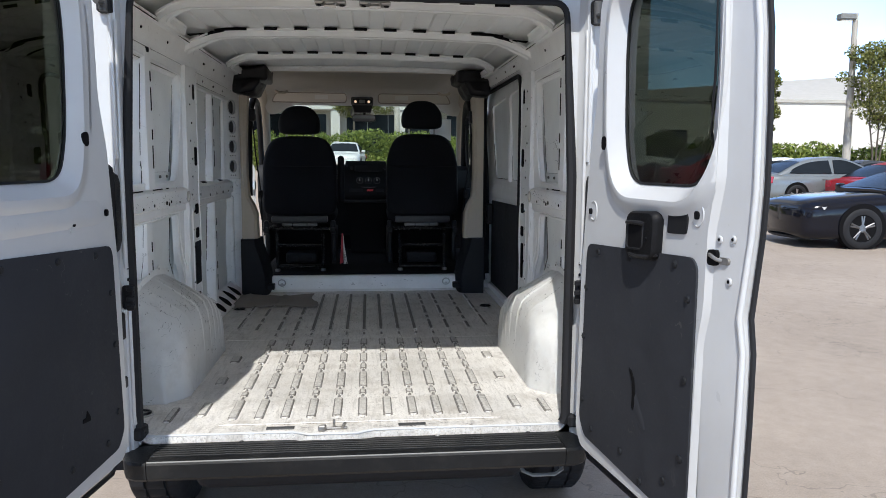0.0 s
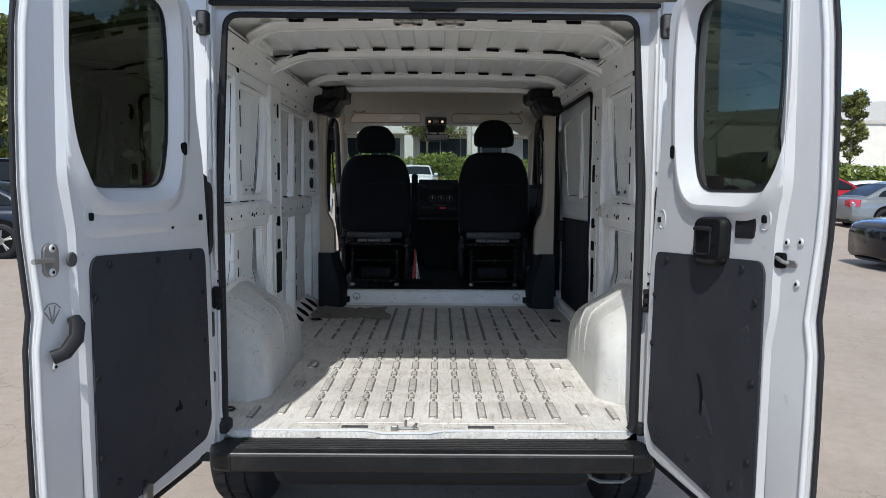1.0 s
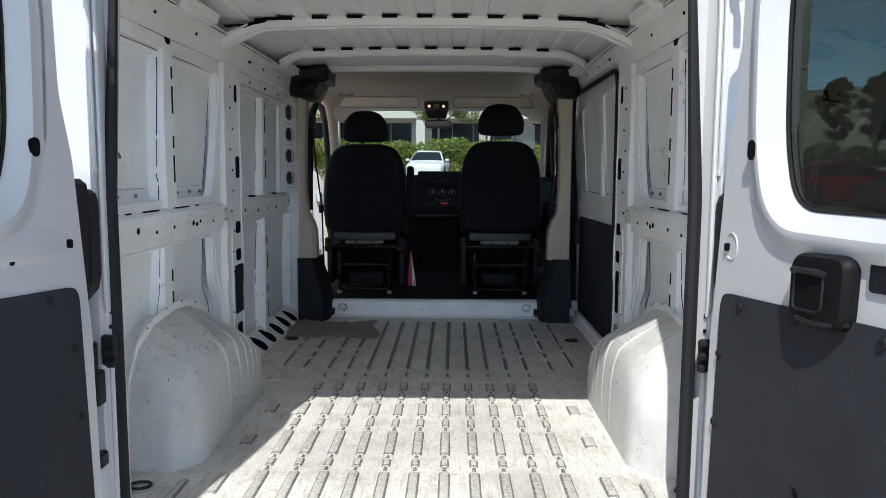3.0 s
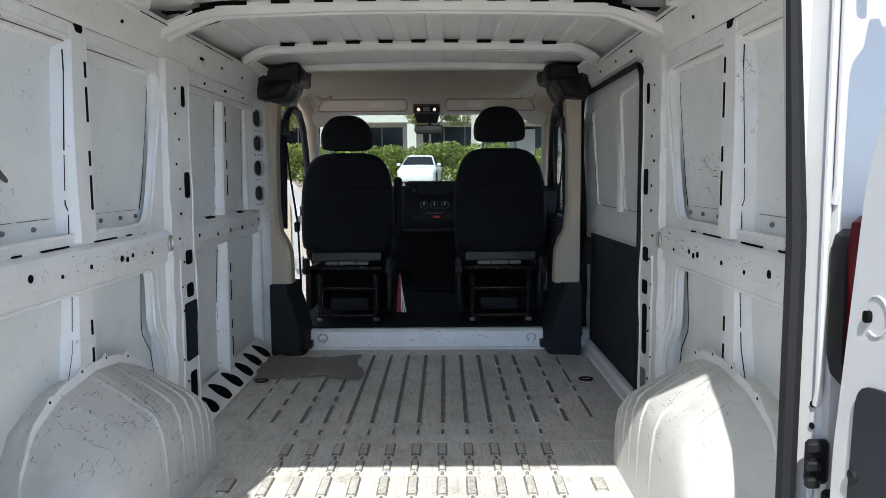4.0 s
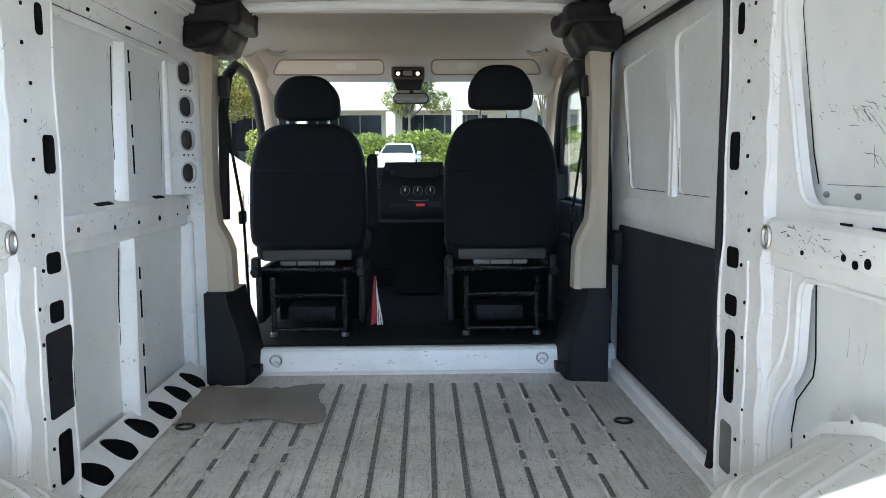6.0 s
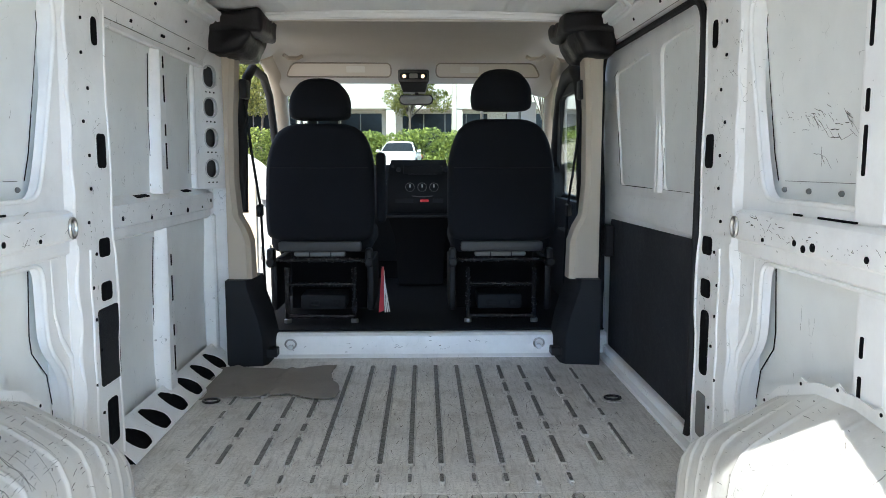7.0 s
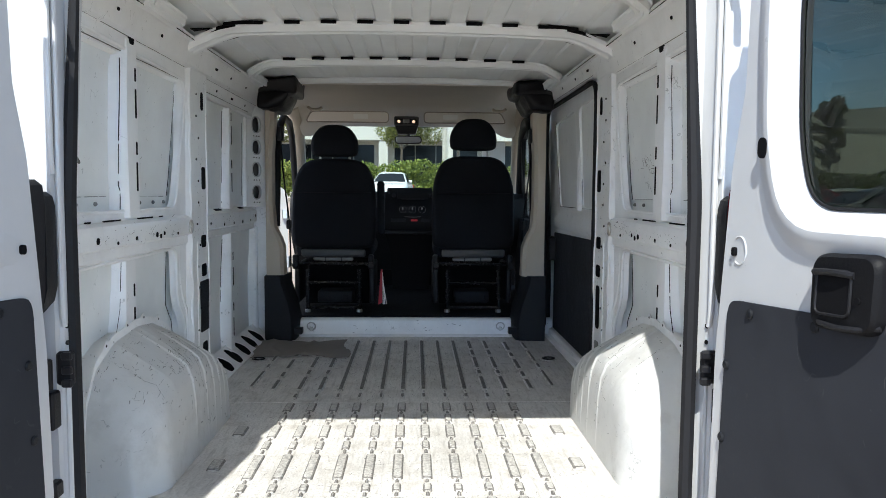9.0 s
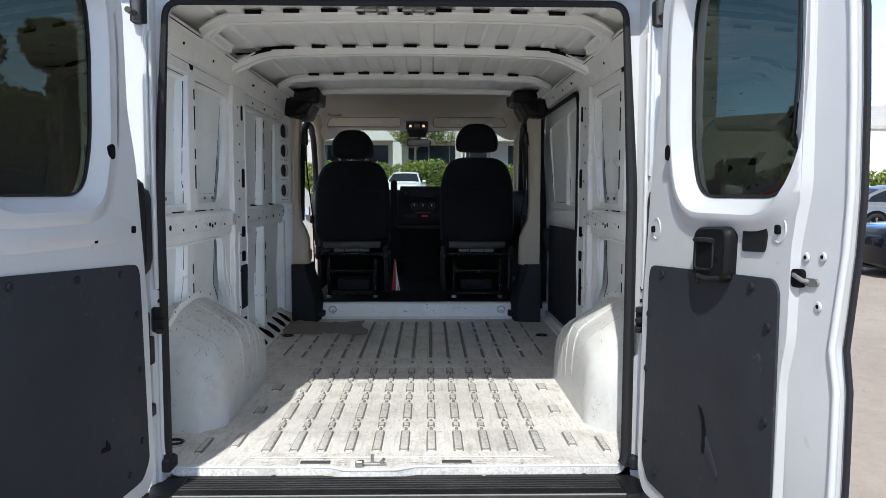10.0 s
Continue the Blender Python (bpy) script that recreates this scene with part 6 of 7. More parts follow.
# overhead lamp, sensor and mirror
ol = thing("cab_lamp", (-0.02, 6.7, 1.97), "grey overhead cab lamp with two lit bulbs", "lamp")
bm = bmesh.new()
box(bm, -0.115, 0.08, 6.66, 6.8, 1.952, 2.02, 0.012, 2)
part("housing", bm, GREYR, ol)
bm = bmesh.new()
plate(bm, rrect(-0.102, 0.067, 1.96, 2.0, 0.018, 5), [], 0, 0.006, lambda u, v, w: (u, 6.661 - w, v))
part("lamp_panel", bm, DARKT, ol, "dark lamp panel")
bm = bmesh.new()
box(bm, -0.043, 0.008, 6.648, 6.656, 1.965, 1.995, 0.004)
part("switch", bm, GREYP, ol)
for x in (-0.075, 0.04):
    bm = bmesh.new()
    disc(bm, (x, 6.656, 1.978), (0, -1, 0), 0.012, 0.004, 16, 0.002)
    part("bulb", bm, LAMPGLOW, ol, "lit warm bulb")
bm = bmesh.new()
loft(bm, [[(-0.11, 6.72, 1.955), (0.075, 6.72, 1.955), (0.075, 6.9, 1.955), (-0.11, 6.9, 1.955)], [(-0.085, 6.74, 1.89), (0.055, 6.74, 1.89), (0.055, 6.9, 1.89), (-0.085, 6.9, 1.89)]])
part("sensor_cover", bm, BLACKP, ol, "black plastic cover")
rm = thing("rear_view_mirror", (0.0, 6.75, 1.83), "black rear-view mirror hanging from windscreen", "mirror")
bm = bmesh.new()
plate(bm, rrect(-0.11, 0.105, 1.808, 1.872, 0.03, 5), [], 0, 0.03, lambda u, v, w: (u, 6.72 + w, v))
part("shell", bm, BLACKP, rm)
bm = bmesh.new()
plate(bm, rrect(-0.102, 0.097, 1.815, 1.865, 0.024, 5), [], 0, 0.004, lambda u, v, w: (u, 6.718 - w, v))
part("glass", bm, MIRROR, rm, "mirror glass")
bm = bmesh.new()
sweep(bm, [(0, 6.75, 1.85), (0, 6.8, 1.9)], 0.012, 8)
part("stem", bm, BLACKP, rm)

# windscreen
bm = bmesh.new()
loft(bm, [[(-0.9, 6.95, 2.0), (0.9, 6.95, 2.0), (0.9, 6.955, 2.004), (-0.9, 6.955, 2.004)], [(-0.97, 7.75, 1.3), (0.97, 7.75, 1.3), (0.97, 7.755, 1.304), (-0.97, 7.755, 1.304)]])
single("windscreen", bm, CLEAR, "clear van windscreen", "windscreen", kind="structure")
bm = bmesh.new()
box(bm, 0.62, 0.82, 7.12, 7.126, 1.66, 1.86, m=None)
st = single("windscreen_sticker", bm, PAPER, "white paper sheet stuck behind the windscreen", "paper")

# dashboard
db = thing("dashboard", (0, 7.1, 1.1), "black plastic van dashboard with centre console", "dashboard")
bm = bmesh.new()
loft(bm, [[(x, 6.95, 1.0), (x, 6.86, 1.1), (x, 6.84, 1.28), (x, 6.87, 1.38), (x, 6.93, h), (x, 7.4, h - 0.01), (x, 7.75, 1.3), (x, 7.75, 0.7), (x, 7.2, 0.75)] for x, h in ((-0.96, 1.42), (-0.6, 1.45), (-0.3, 1.43), (0.0, 1.43), (0.3, 1.42), (0.96, 1.42))])
part("body", bm, DARKT, db)
bm = bmesh.new()
loft(bm, [[(x0, y, z), (x1, y, z), (x1, 7.1, z), (x0, 7.1, z)] for x0, x1, y, z in ((-0.13, 0.17, 6.95, 0.62), (-0.15, 0.19, 6.9, 0.95), (-0.19, 0.21, 6.78, 1.1), (-0.19, 0.21, 6.76, 1.2), (-0.185, 0.205, 6.8, 1.38), (-0.17, 0.19, 6.88, 1.462))])
part("centre_console", bm, CONSOLE, db)
bm = bmesh.new()
box(bm, -0.09, 0.16, 6.782, 6.8, 1.37, 1.43, 0.006)
part("radio", bm, CONSOLE, db, "dark radio screen")
for x in (-0.118, 0.185):
    bm = bmesh.new()
    disc(bm, (x, 6.79, 1.4), (0, -1, 0.1), 0.016, 0.014, 14, 0.003)
    part("radio_knob", bm, DARKT, db)
for x in (-0.045, 0.033, 0.11):
    bm = bmesh.new()
    disc(bm, (x, 6.785, 1.285), (0, -1, 0.15), 0.029, 0.012, 20, 0.003)
    kn = part("climate_dial", bm, CONSOLE, db)
    bm = bmesh.new()
    sweep(bm, [(x + 0.028 * math.cos(k * math.pi / 10), 6.772, 1.287 + 0.028 * math.sin(k * math.pi / 10)) for k in range(20)], 0.0013, 5, True)
    part("dial_ring", bm, GREYP, kn)
    bm = bmesh.new()
    box(bm, x - 0.003, x + 0.003, 6.76, 6.776, 1.285, 1.305, 0.001)
    part("dial_grip", bm, PAPER, kn)
bm = bmesh.new()
box(bm, 0.02, 0.075, 6.757, 6.766, 1.192, 1.208, 0.003)
part("red_display", bm, REDGLOW, db, "small red lit display")
for x0, x1 in ((-0.14, -0.02), (0.1, 0.17)):
    bm = bmesh.new()
    box(bm, x0, x1, 6.757, 6.766, 1.185, 1.215, 0.003)
    part("switch_row", bm, DARKT, db)
bm = bmesh.new()
box(bm, -0.2, 0.22, 6.72, 6.8, 1.09, 1.115, 0.01, 2)
part("tray_edge", bm, BLACKP, db)
bm = bmesh.new()
box(bm, -0.165, -0.15, 6.79, 6.82, 1.41, 1.43, 0.004)
disc(bm, (-0.2, 6.84, 1.36), (0, -1, 0), 0.03, 0.02, 14, 0.004)
part("gear_knob", bm, DARKT, db)
bm = bmesh.new()
plate(bm, rrect(-0.06, 0.13, 1.382, 1.42, 0.006, 2), [], 0, 0.004, lambda u, v, w: (u, 6.781 - w, v))
part("radio_screen", bm, CONSOLE, db, "dark glossy radio screen")
for k in range(6):
    bm = bmesh.new()
    box(bm, -0.055 + k * 0.032, -0.03 + k * 0.032, 6.776, 6.784, 1.366, 1.376, 0.002)
    part("radio_button", bm, BLACKP, db)
for x0, x1 in ((-0.27, -0.2), (0.22, 0.3)):
    for k in range(4):
        bm = bmesh.new()
        box(bm, x0, x1, 6.83, 6.845, 1.3 + k * 0.022, 1.312 + k * 0.022, 0.003)
        part("vent_slat", bm, GREYR, db)
bm = bmesh.new()
sweep(bm, [(-0.09 + 0.25 * k / 12, 6.79 - 0.03 * math.sin(math.pi * k / 12), 1.238 - 0.012 * math.sin(math.pi * k / 12)) for k in range(13)], 0.004, 6)
part("bezel", bm, GREYR, db)
# cab closed in front of the pedals by a sheet coloured as footwell shade
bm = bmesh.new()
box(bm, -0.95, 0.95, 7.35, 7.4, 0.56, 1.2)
single("wall_north", bm, HOLE, "cab bulkhead below the dashboard, coloured near black as shade", "wall", kind="structure")


# ---- seats ----
def ring_of(outline, y, scale, cz, cx=0.0):
    return [(cx + (u - cx) * scale, y, cz + (v - cz) * scale) for u, v in outline]


def make_seat(cx, lift, label, arm):
    ob = thing("van_chair", (cx, 5.95, 0.607), label, "car seat", "cab seats")
    wide = 0.285
    o = rounded([(cx - 0.268, 1.035), (cx + 0.268, 1.035), (cx + wide, 1.14), (cx + wide - 0.004, 1.49), (cx + 0.2, 1.65 + lift * 0.5), (cx - 0.2, 1.65 + lift * 0.5), (cx - wide + 0.004, 1.49), (cx - wide, 1.14)], 0.12, 8)
    b = bmesh.new()
    tilt = lambda r, k: [(x, y + (z - 1.03) * 0.12, z) for x, y, z in r]
    loft(b, [tilt(ring_of(o, y, sc, 1.34, cx), 0) for y, sc in ((5.79, 0.9), (5.8, 0.96), (5.825, 0.995), (5.86, 1.0), (5.93, 0.99), (5.96, 0.93))])
    back = part("backrest", b, CLOTH, ob, smooth=60)
    b = bmesh.new()
    sweep(b, [(cx - 0.25, 5.822, 1.42), (cx, 5.836, 1.417), (cx + 0.25, 5.822, 1.42)], 0.0035, 6)
    part("seam", b, BLACKP, back)
    z0 = 1.667 + lift
    h = rounded([(cx - 0.148, z0 - 0.004), (cx + 0.148, z0 - 0.004), (cx + 0.162, z0 + 0.05), (cx + 0.154, z0 + 0.13), (cx + 0.085, z0 + 0.213), (cx - 0.085, z0 + 0.213), (cx - 0.154, z0 + 0.13), (cx - 0.162, z0 + 0.05)], 0.075, 8)
    b = bmesh.new()
    loft(b, [ring_of(h, y, sc, z0 + 0.1, cx) for y, sc in ((5.86, 0.82), (5.872, 0.93), (5.9, 1.0), (5.95, 1.0), (5.985, 0.9), (5.99, 0.8))])
    part("headrest", b, CLOTH, ob, smooth=60)
    for d in (-0.1, 0.1):
        b = bmesh.new()
        sweep(b, [(cx + d, 5.92, 1.6), (cx + d, 5.925, z0 + 0.03)], 0.008, 8)
        part("post", b, STEEL, ob, "steel headrest post")
    b = bmesh.new()
    box(b, cx - 0.215, cx + 0.215, 5.8, 5.84, 0.985, 1.038, 0.012, 2)
    part("back_foot", b, GREYR, ob, "grey-brown fabric panel")
    b = bmesh.new()
    box(b, cx - 0.27, cx + 0.27, 5.86, 6.42, 0.97, 1.1, 0.05, 3)
    part("seat_cushion", b, CLOTH, ob, smooth=60)
    b = bmesh.new()
    box(b, cx - 0.14, cx + 0.13, 5.83, 5.87, 0.955, 0.982, 0.01, 2)
    part("label_strip", b, GREYP, ob, "grey fabric label strip")
    for k in (-0.06, 0.05):
        b = bmesh.new()
        box(b, cx + k, cx + k + 0.006, 5.826, 5.832, 0.955, 0.98)
        part("strap", b, BLACKP, ob)
    for z, r in ((0.94, 0.013), (0.81, 0.011), (0.64, 0.011)):
        b = bmesh.new()
        w = 0.23 if z > 0.9 else 0.175
        sweep(b, [(cx - w, 5.815, z), (cx + w, 5.815, z)], r, 8)
        part("cross_bar", b, DARKSTEEL, ob)
    for d in (-0.175, 0.175):
        b = bmesh.new()
        sweep(b, [(cx + d, 5.815, 0.612), (cx + d, 5.815, 0.9)], 0.014, 8)
        part("leg", b, DARKSTEEL, ob)
        b = bmesh.new()
        disc(b, (cx + d, 5.815, 0.607), (0, 0, 1), 0.02, 0.022, 10, 0.005)
        part("foot", b, STEEL, ob)
    for d in (-0.255, 0.255):
        b = bmesh.new()
        box(b, cx + d - 0.018, cx + d + 0.018, 5.87, 6.3, 0.66, 0.93, 0.012, 2)
        part("side_cover", b, BLACKP, ob)
        b = bmesh.new()
        box(b, cx + d - 0.022, cx + d + 0.016, 5.8, 5.87, 0.9, 1.0, 0.012, 2)
        disc(b, (cx + d, 5.8, 0.93), (0, -1, 0), 0.022, 0.02, 12, 0.004)
        part("recliner", b, BLACKP, ob)
    # near-black sheet that paints the shade under the seat
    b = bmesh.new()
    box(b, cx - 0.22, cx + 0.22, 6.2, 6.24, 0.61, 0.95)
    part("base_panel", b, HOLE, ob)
    b = bmesh.new()
    box(b, cx - 0.12, cx + 0.12, 5.9, 6.1, 0.66, 0.74, 0.012, 2)
    box(b, cx - 0.07, cx - 0.02, 5.892, 5.9, 0.68, 0.71, 0.004)
    box(b, cx + 0.05, cx + 0.09, 5.892, 5.9, 0.68, 0.71, 0.004)
    part("tool_box", b, DARKT, ob, "dark box under the seat")
    if arm:
        b = bmesh.new()
        box(b, cx + 0.292, cx + 0.342, 5.84, 5.92, 1.13, 1.5, 0.022, 3)
        part("armrest", b, CLOTH, ob, "folded-up armrest", smooth=60)
    return ob


make_seat(-0.497, 0.0, "black cloth driver's seat with folded armrest seen from behind", True)
make_seat(0.452, 0.05, "black cloth passenger seat with raised headrest seen from behind", False)
# red booklet hanging beside the driver's seat
rb = thing("booklet", (-0.16, 5.85, 0.7), "red booklet with white pages hanging beside the seat", "booklet")
bm = bmesh.new()
loft(bm, [[(-0.195, 5.8, 0.66), (-0.168, 5.79, 0.675), (-0.166, 5.8, 0.675), (-0.193, 5.81, 0.66)], [(-0.178, 5.83, 0.9), (-0.168, 5.83, 0.9), (-0.167, 5.835, 0.9), (-0.177, 5.835, 0.9)]])
part("cover", bm, REDPAPER, rb)
for k in range(3):
    bm = bmesh.new()
    x = -0.163 + k * 0.011
    loft(bm, [[(x, 5.79 + k * 0.004, 0.665), (x + 0.006, 5.79 + k * 0.004, 0.665), (x + 0.006, 5.8 + k * 0.004, 0.665), (x, 5.8 + k * 0.004, 0.665)], [(-0.168 + k * 0.002, 5.83, 0.88 - k * 0.03), (-0.165 + k * 0.002, 5.83, 0.88 - k * 0.03), (-0.165 + k * 0.002, 5.835, 0.88 - k * 0.03), (-0.168 + k * 0.002, 5.835, 0.88 - k * 0.03)]])
    part("page", bm, PAPER, rb)

# ---- cab doors ----
dd = thing("driver_door", (-1.0, 6.9, 0.5), "open white driver's door with pale inner panel", "van door")
DP = lambda u, v, w: (-0.99 - 0.88 * u - 0.47 * w, 6.92 - 0.47 * u + 0.88 * w, v)
bm = bmesh.new()
plate(bm, rounded([(0.0, 0.5), (0.95, 0.5), (1.0, 0.8), (1.0, 1.5), (0.95, 1.62), (0.3, 1.62), (0.0, 1.42)], 0.05), [], 0, 0.07, DP)
part("body", bm, WHITE, dd)
bm = bmesh.new()
plate(bm, rounded([(0.09, 0.62), (0.9, 0.62), (0.92, 1.3), (0.88, 1.5), (0.3, 1.5), (0.09, 1.33)], 0.06), [], -0.02, 0, DP)
part("trim_panel", bm, BEIGE, dd, "pale beige inner panel")
bm = bmesh.new()
box(bm, -1.04, -0.97, 6.86, 6.9, 0.8, 0.9, 0.008)
box(bm, -1.03, -0.98, 6.86, 6.9, 1.2, 1.28, 0.008)
part("hinge", bm, STEEL, dd)
pd = thing("passenger_door", (0.98, 6.3, 0.55), "closed passenger door with dark trim and window", "van door")
bm = bmesh.new()
plate(bm, rounded([(5.64, 0.55), (7.1, 0.55), (7.1, 1.3), (6.6, 1.9), (6.4, 1.96), (5.64, 1.96)], 0.05), [rounded([(5.72, 1.24), (6.98, 1.24), (6.55, 1.84), (5.95, 1.84), (5.9, 1.4)], 0.06)], 0, 0.03, lambda u, v, w: (0.965 + w - 0.09 * smooth01((v - 1.2) / 0.75), u, v))
part("body", bm, DARKT, pd)
bm = bmesh.new()
plate(bm, rounded([(5.64, 0.5), (7.1, 0.5), (7.1, 1.3), (6.6, 1.92), (6.4, 1.98), (5.64, 1.98)], 0.05), [rounded([(5.72, 1.24), (6.98, 1.24), (6.55, 1.84), (5.95, 1.84), (5.9, 1.4)], 0.06)], 0, 0.012, lambda u, v, w: (0.998 + w - 0.09 * smooth01((v - 1.2) / 0.75), u, v))
part("outer_skin", bm, WHITE, pd)
bm = bmesh.new()
plate(bm, rounded([(5.66, 0.6), (7.05, 0.6), (7.05, 1.22), (5.66, 1.22)], 0.04), [], 0, 0.05, lambda u, v, w: (0.96 - w, u, v))
part("trim_panel", bm, DARKT, pd, "dark grey inner trim")
bm = bmesh.new()
box(bm, 0.86, 0.92, 5.9, 6.5, 1.0, 1.05, 0.015, 2)
part("arm_rest", bm, DARKT, pd)
bm = bmesh.new()
loft(bm, [[(0.965 - 0.0, y, 1.22), (0.969, y, 1.22), (0.89, y, 1.92), (0.886, y, 1.92)] for y in (5.68, 7.0)])
part("window_pane", bm, CLEAR, pd)
# left sill under the open door
bm = bmesh.new()
loft(bm, [[(-0.86, y, 0.5), (-0.87, y, 0.61), (-0.9, y, 0.63), (-0.99, y, 0.62), (-1.02, y, 0.45)] for y in (5.62, 6.9)])
single("door_sill", bm, WHITE, "white painted sill of the open driver's doorway", "sill", kind="structure")


# nose of the van under the windscreen, closing it in front
bm = bmesh.new()
loft(bm, [[(-w, y, 0.3), (-w, y, z - 0.12), (-w * 0.93, y, z - 0.03), (-w * 0.6, y, z), (0.0, y, z + 0.015), (w * 0.6, y, z), (w * 0.93, y, z - 0.03), (w, y, z - 0.12), (w, y, 0.3)] for y, w, z in ((7.42, 0.99, 1.28), (7.76, 0.99, 1.285), (7.95, 0.98, 1.23), (8.15, 0.95, 1.13), (8.32, 0.9, 0.98), (8.4, 0.85, 0.78), (8.43, 0.83, 0.45))])
single("van_nose", bm, WHITE, "white painted bonnet and front wings of the van", "bonnet", kind="structure", smooth=50)


# ---- plants ----
def leaf_cloud(name, centres, count, size, material, parent, seed, label=""):
    """Many small two-faced leaves scattered round clump centres (x, y, z, radius)."""
    rng = np.random.default_rng(seed)
    c = np.array(centres)
    weight = c[:, 3] ** 2
    pick = rng.choice(len(c), count, p=weight / weight.sum())
    d = rng.normal(size=(count, 3))
    d /= np.linalg.norm(d, axis=1)[:, None]
    rad = c[pick, 3] * rng.uniform(0.45, 1.08, count) ** 0.6
    p = c[pick, :3] + d * rad[:, None] * np.array([1, 1, 0.8])
    a = rng.normal(size=(count, 3)) + np.array([0, 0, 0.3])
    a /= np.linalg.norm(a, axis=1)[:, None]
    b = np.cross(a, rng.normal(size=(count, 3)))
    b /= np.linalg.norm(b, axis=1)[:, None]
    sz = size * rng.uniform(0.6, 1.3, count)[:, None]
    a, b = a * sz, b * sz * 0.5
    verts = np.concatenate([p - a, p + b, p + a, p - b], axis=1).reshape(-1, 3)
    faces = np.arange(count * 4).reshape(-1, 4)
    me = bpy.data.meshes.new(name)
    me.from_pydata(verts.tolist(), [], faces.tolist())
    me.materials.append(material)
    ob = new(name, me)
    if parent:
        ob.parent = parent
        ob.matrix_parent_inverse = parent.matrix_basis.inverted()
    return tagged(ob, label)


def make_tree(x, y, h, spread, label, seed, leaves=5000, size=0.11, stems=1):
    z = ground_z(x, y)
    ob = thing("tree", (x, y, z), label, "tree")
    rng = random.Random(seed)
    b = bmesh.new()
    centres = []
    for st in range(stems):
        ox = (st - (stems - 1) / 2) * 0.35
        lean = Vector((ox * 0.9 + rng.uniform(-0.3, 0.3), rng.uniform(-0.3, 0.3), 0))
        base = Vector((x + ox * 0.4, y, z - 0.05))
        fork = base + Vector((lean.x * 0.5, lean.y * 0.5, h * 0.36))
        r0 = 0.012 * h / (stems ** 0.5)
        sweep(b, [base, base.lerp(fork, 0.5) + Vector((rng.uniform(-0.06, 0.06), 0, 0)), fork], [r0, r0 * 0.8, r0 * 0.65], 8)
        for k in range(8):
            a = k * 2 * math.pi / 8 + rng.uniform(-0.4, 0.4)
            out = spread * rng.uniform(0.35, 0.75)
            tip = fork + Vector((math.cos(a) * out + lean.x, math.sin(a) * out + lean.y, h * rng.uniform(0.08, 0.52)))
            mid = fork.lerp(tip, 0.5) + Vector((0, 0, 0.12 * h * 0.3))
            sweep(b, [fork, mid, tip], [r0 * 0.5, r0 * 0.32, r0 * 0.12], 6)
            centres.append((*tip, spread * rng.uniform(0.28, 0.45)))
            centres.append((*(mid + Vector((rng.uniform(-0.3, 0.3), rng.uniform(-0.3, 0.3), 0.25))), spread * rng.uniform(0.2, 0.32)))
        top = fork + Vector((lean.x, lean.y, h * 0.56))
        sweep(b, [fork, top], [r0 * 0.55, r0 * 0.15], 6)
        centres.append((*top, spread * 0.4))
    part("trunk", b, BARK, ob)
    leaf_cloud("crown", centres, int(leaves * 2.6), size * 0.62, LEAF, ob, seed)
    return ob


def make_upright_tree(x, y, h, spread, label, seed, stems):
    """Slim bare stems that carry an oval crown of loose leaf clumps on steep limbs."""
    z = ground_z(x, y)
    ob = thing("tree", (x, y, z), label, "tree")
    rng = random.Random(seed)
    b = bmesh.new()
    centres = []
    lo = h * 0.47
    for st in range(stems):
        lean = (st - (stems - 1) / 2) * spread * 0.42 + rng.uniform(-0.12, 0.12)
        r0 = 0.075 / stems ** 0.35
        trunk = [Vector((x + lean * f ** 1.2 + rng.uniform(-0.05, 0.05), y + rng.uniform(-0.08, 0.08) * f, z - 0.05 + h * 0.93 * f)) for f in (0.0, 0.16, 0.32, 0.5, 0.7, 0.88, 1.0)]
        sweep(b, trunk, [r0 * (1.0 - 0.85 * f) for f in (0.0, 0.16, 0.32, 0.5, 0.7, 0.88, 1.0)], 7)
        count = int(30 / stems ** 0.5)
        for k in range(count):
            f = 0.34 + 0.62 * (k + rng.random()) / count
            seg = min(5, int(f * 6))
            start = trunk[seg].lerp(trunk[seg + 1], f * 6 - seg)
            a = k * 2.4 + rng.uniform(-0.5, 0.5)
            up = (f * h * 0.93 + 0.35 * spread - lo) / (h - lo)
            wide = spread * max(0.25, math.sqrt(max(0.0, 1 - (2 * up - 0.95) ** 2))) * rng.uniform(0.45, 0.95) * (0.75 if stems > 1 else 0.8)
            tip = start + Vector((math.cos(a) * wide, math.sin(a) * wide, wide * rng.uniform(0.5, 1.1)))
            if tip.z - z > h:
                tip.z = z + h * rng.uniform(0.93, 1.0)
            sweep(b, [start, start.lerp(tip, 0.5) + Vector((0, 0, -0.04)), tip], [r0 * 0.32, r0 * 0.22, r0 * 0.08], 5)
            if tip.z - z > lo:
                centres.append((*tip, spread * rng.uniform(0.15, 0.3)))
                centres.append((*start.lerp(tip, 0.6), spread * rng.uniform(0.14, 0.24)))
    part("trunk", b, BARK, ob)
    leaf_cloud("crown", centres, int(7000 * spread), 0.062, LEAF, ob, seed)
    return ob


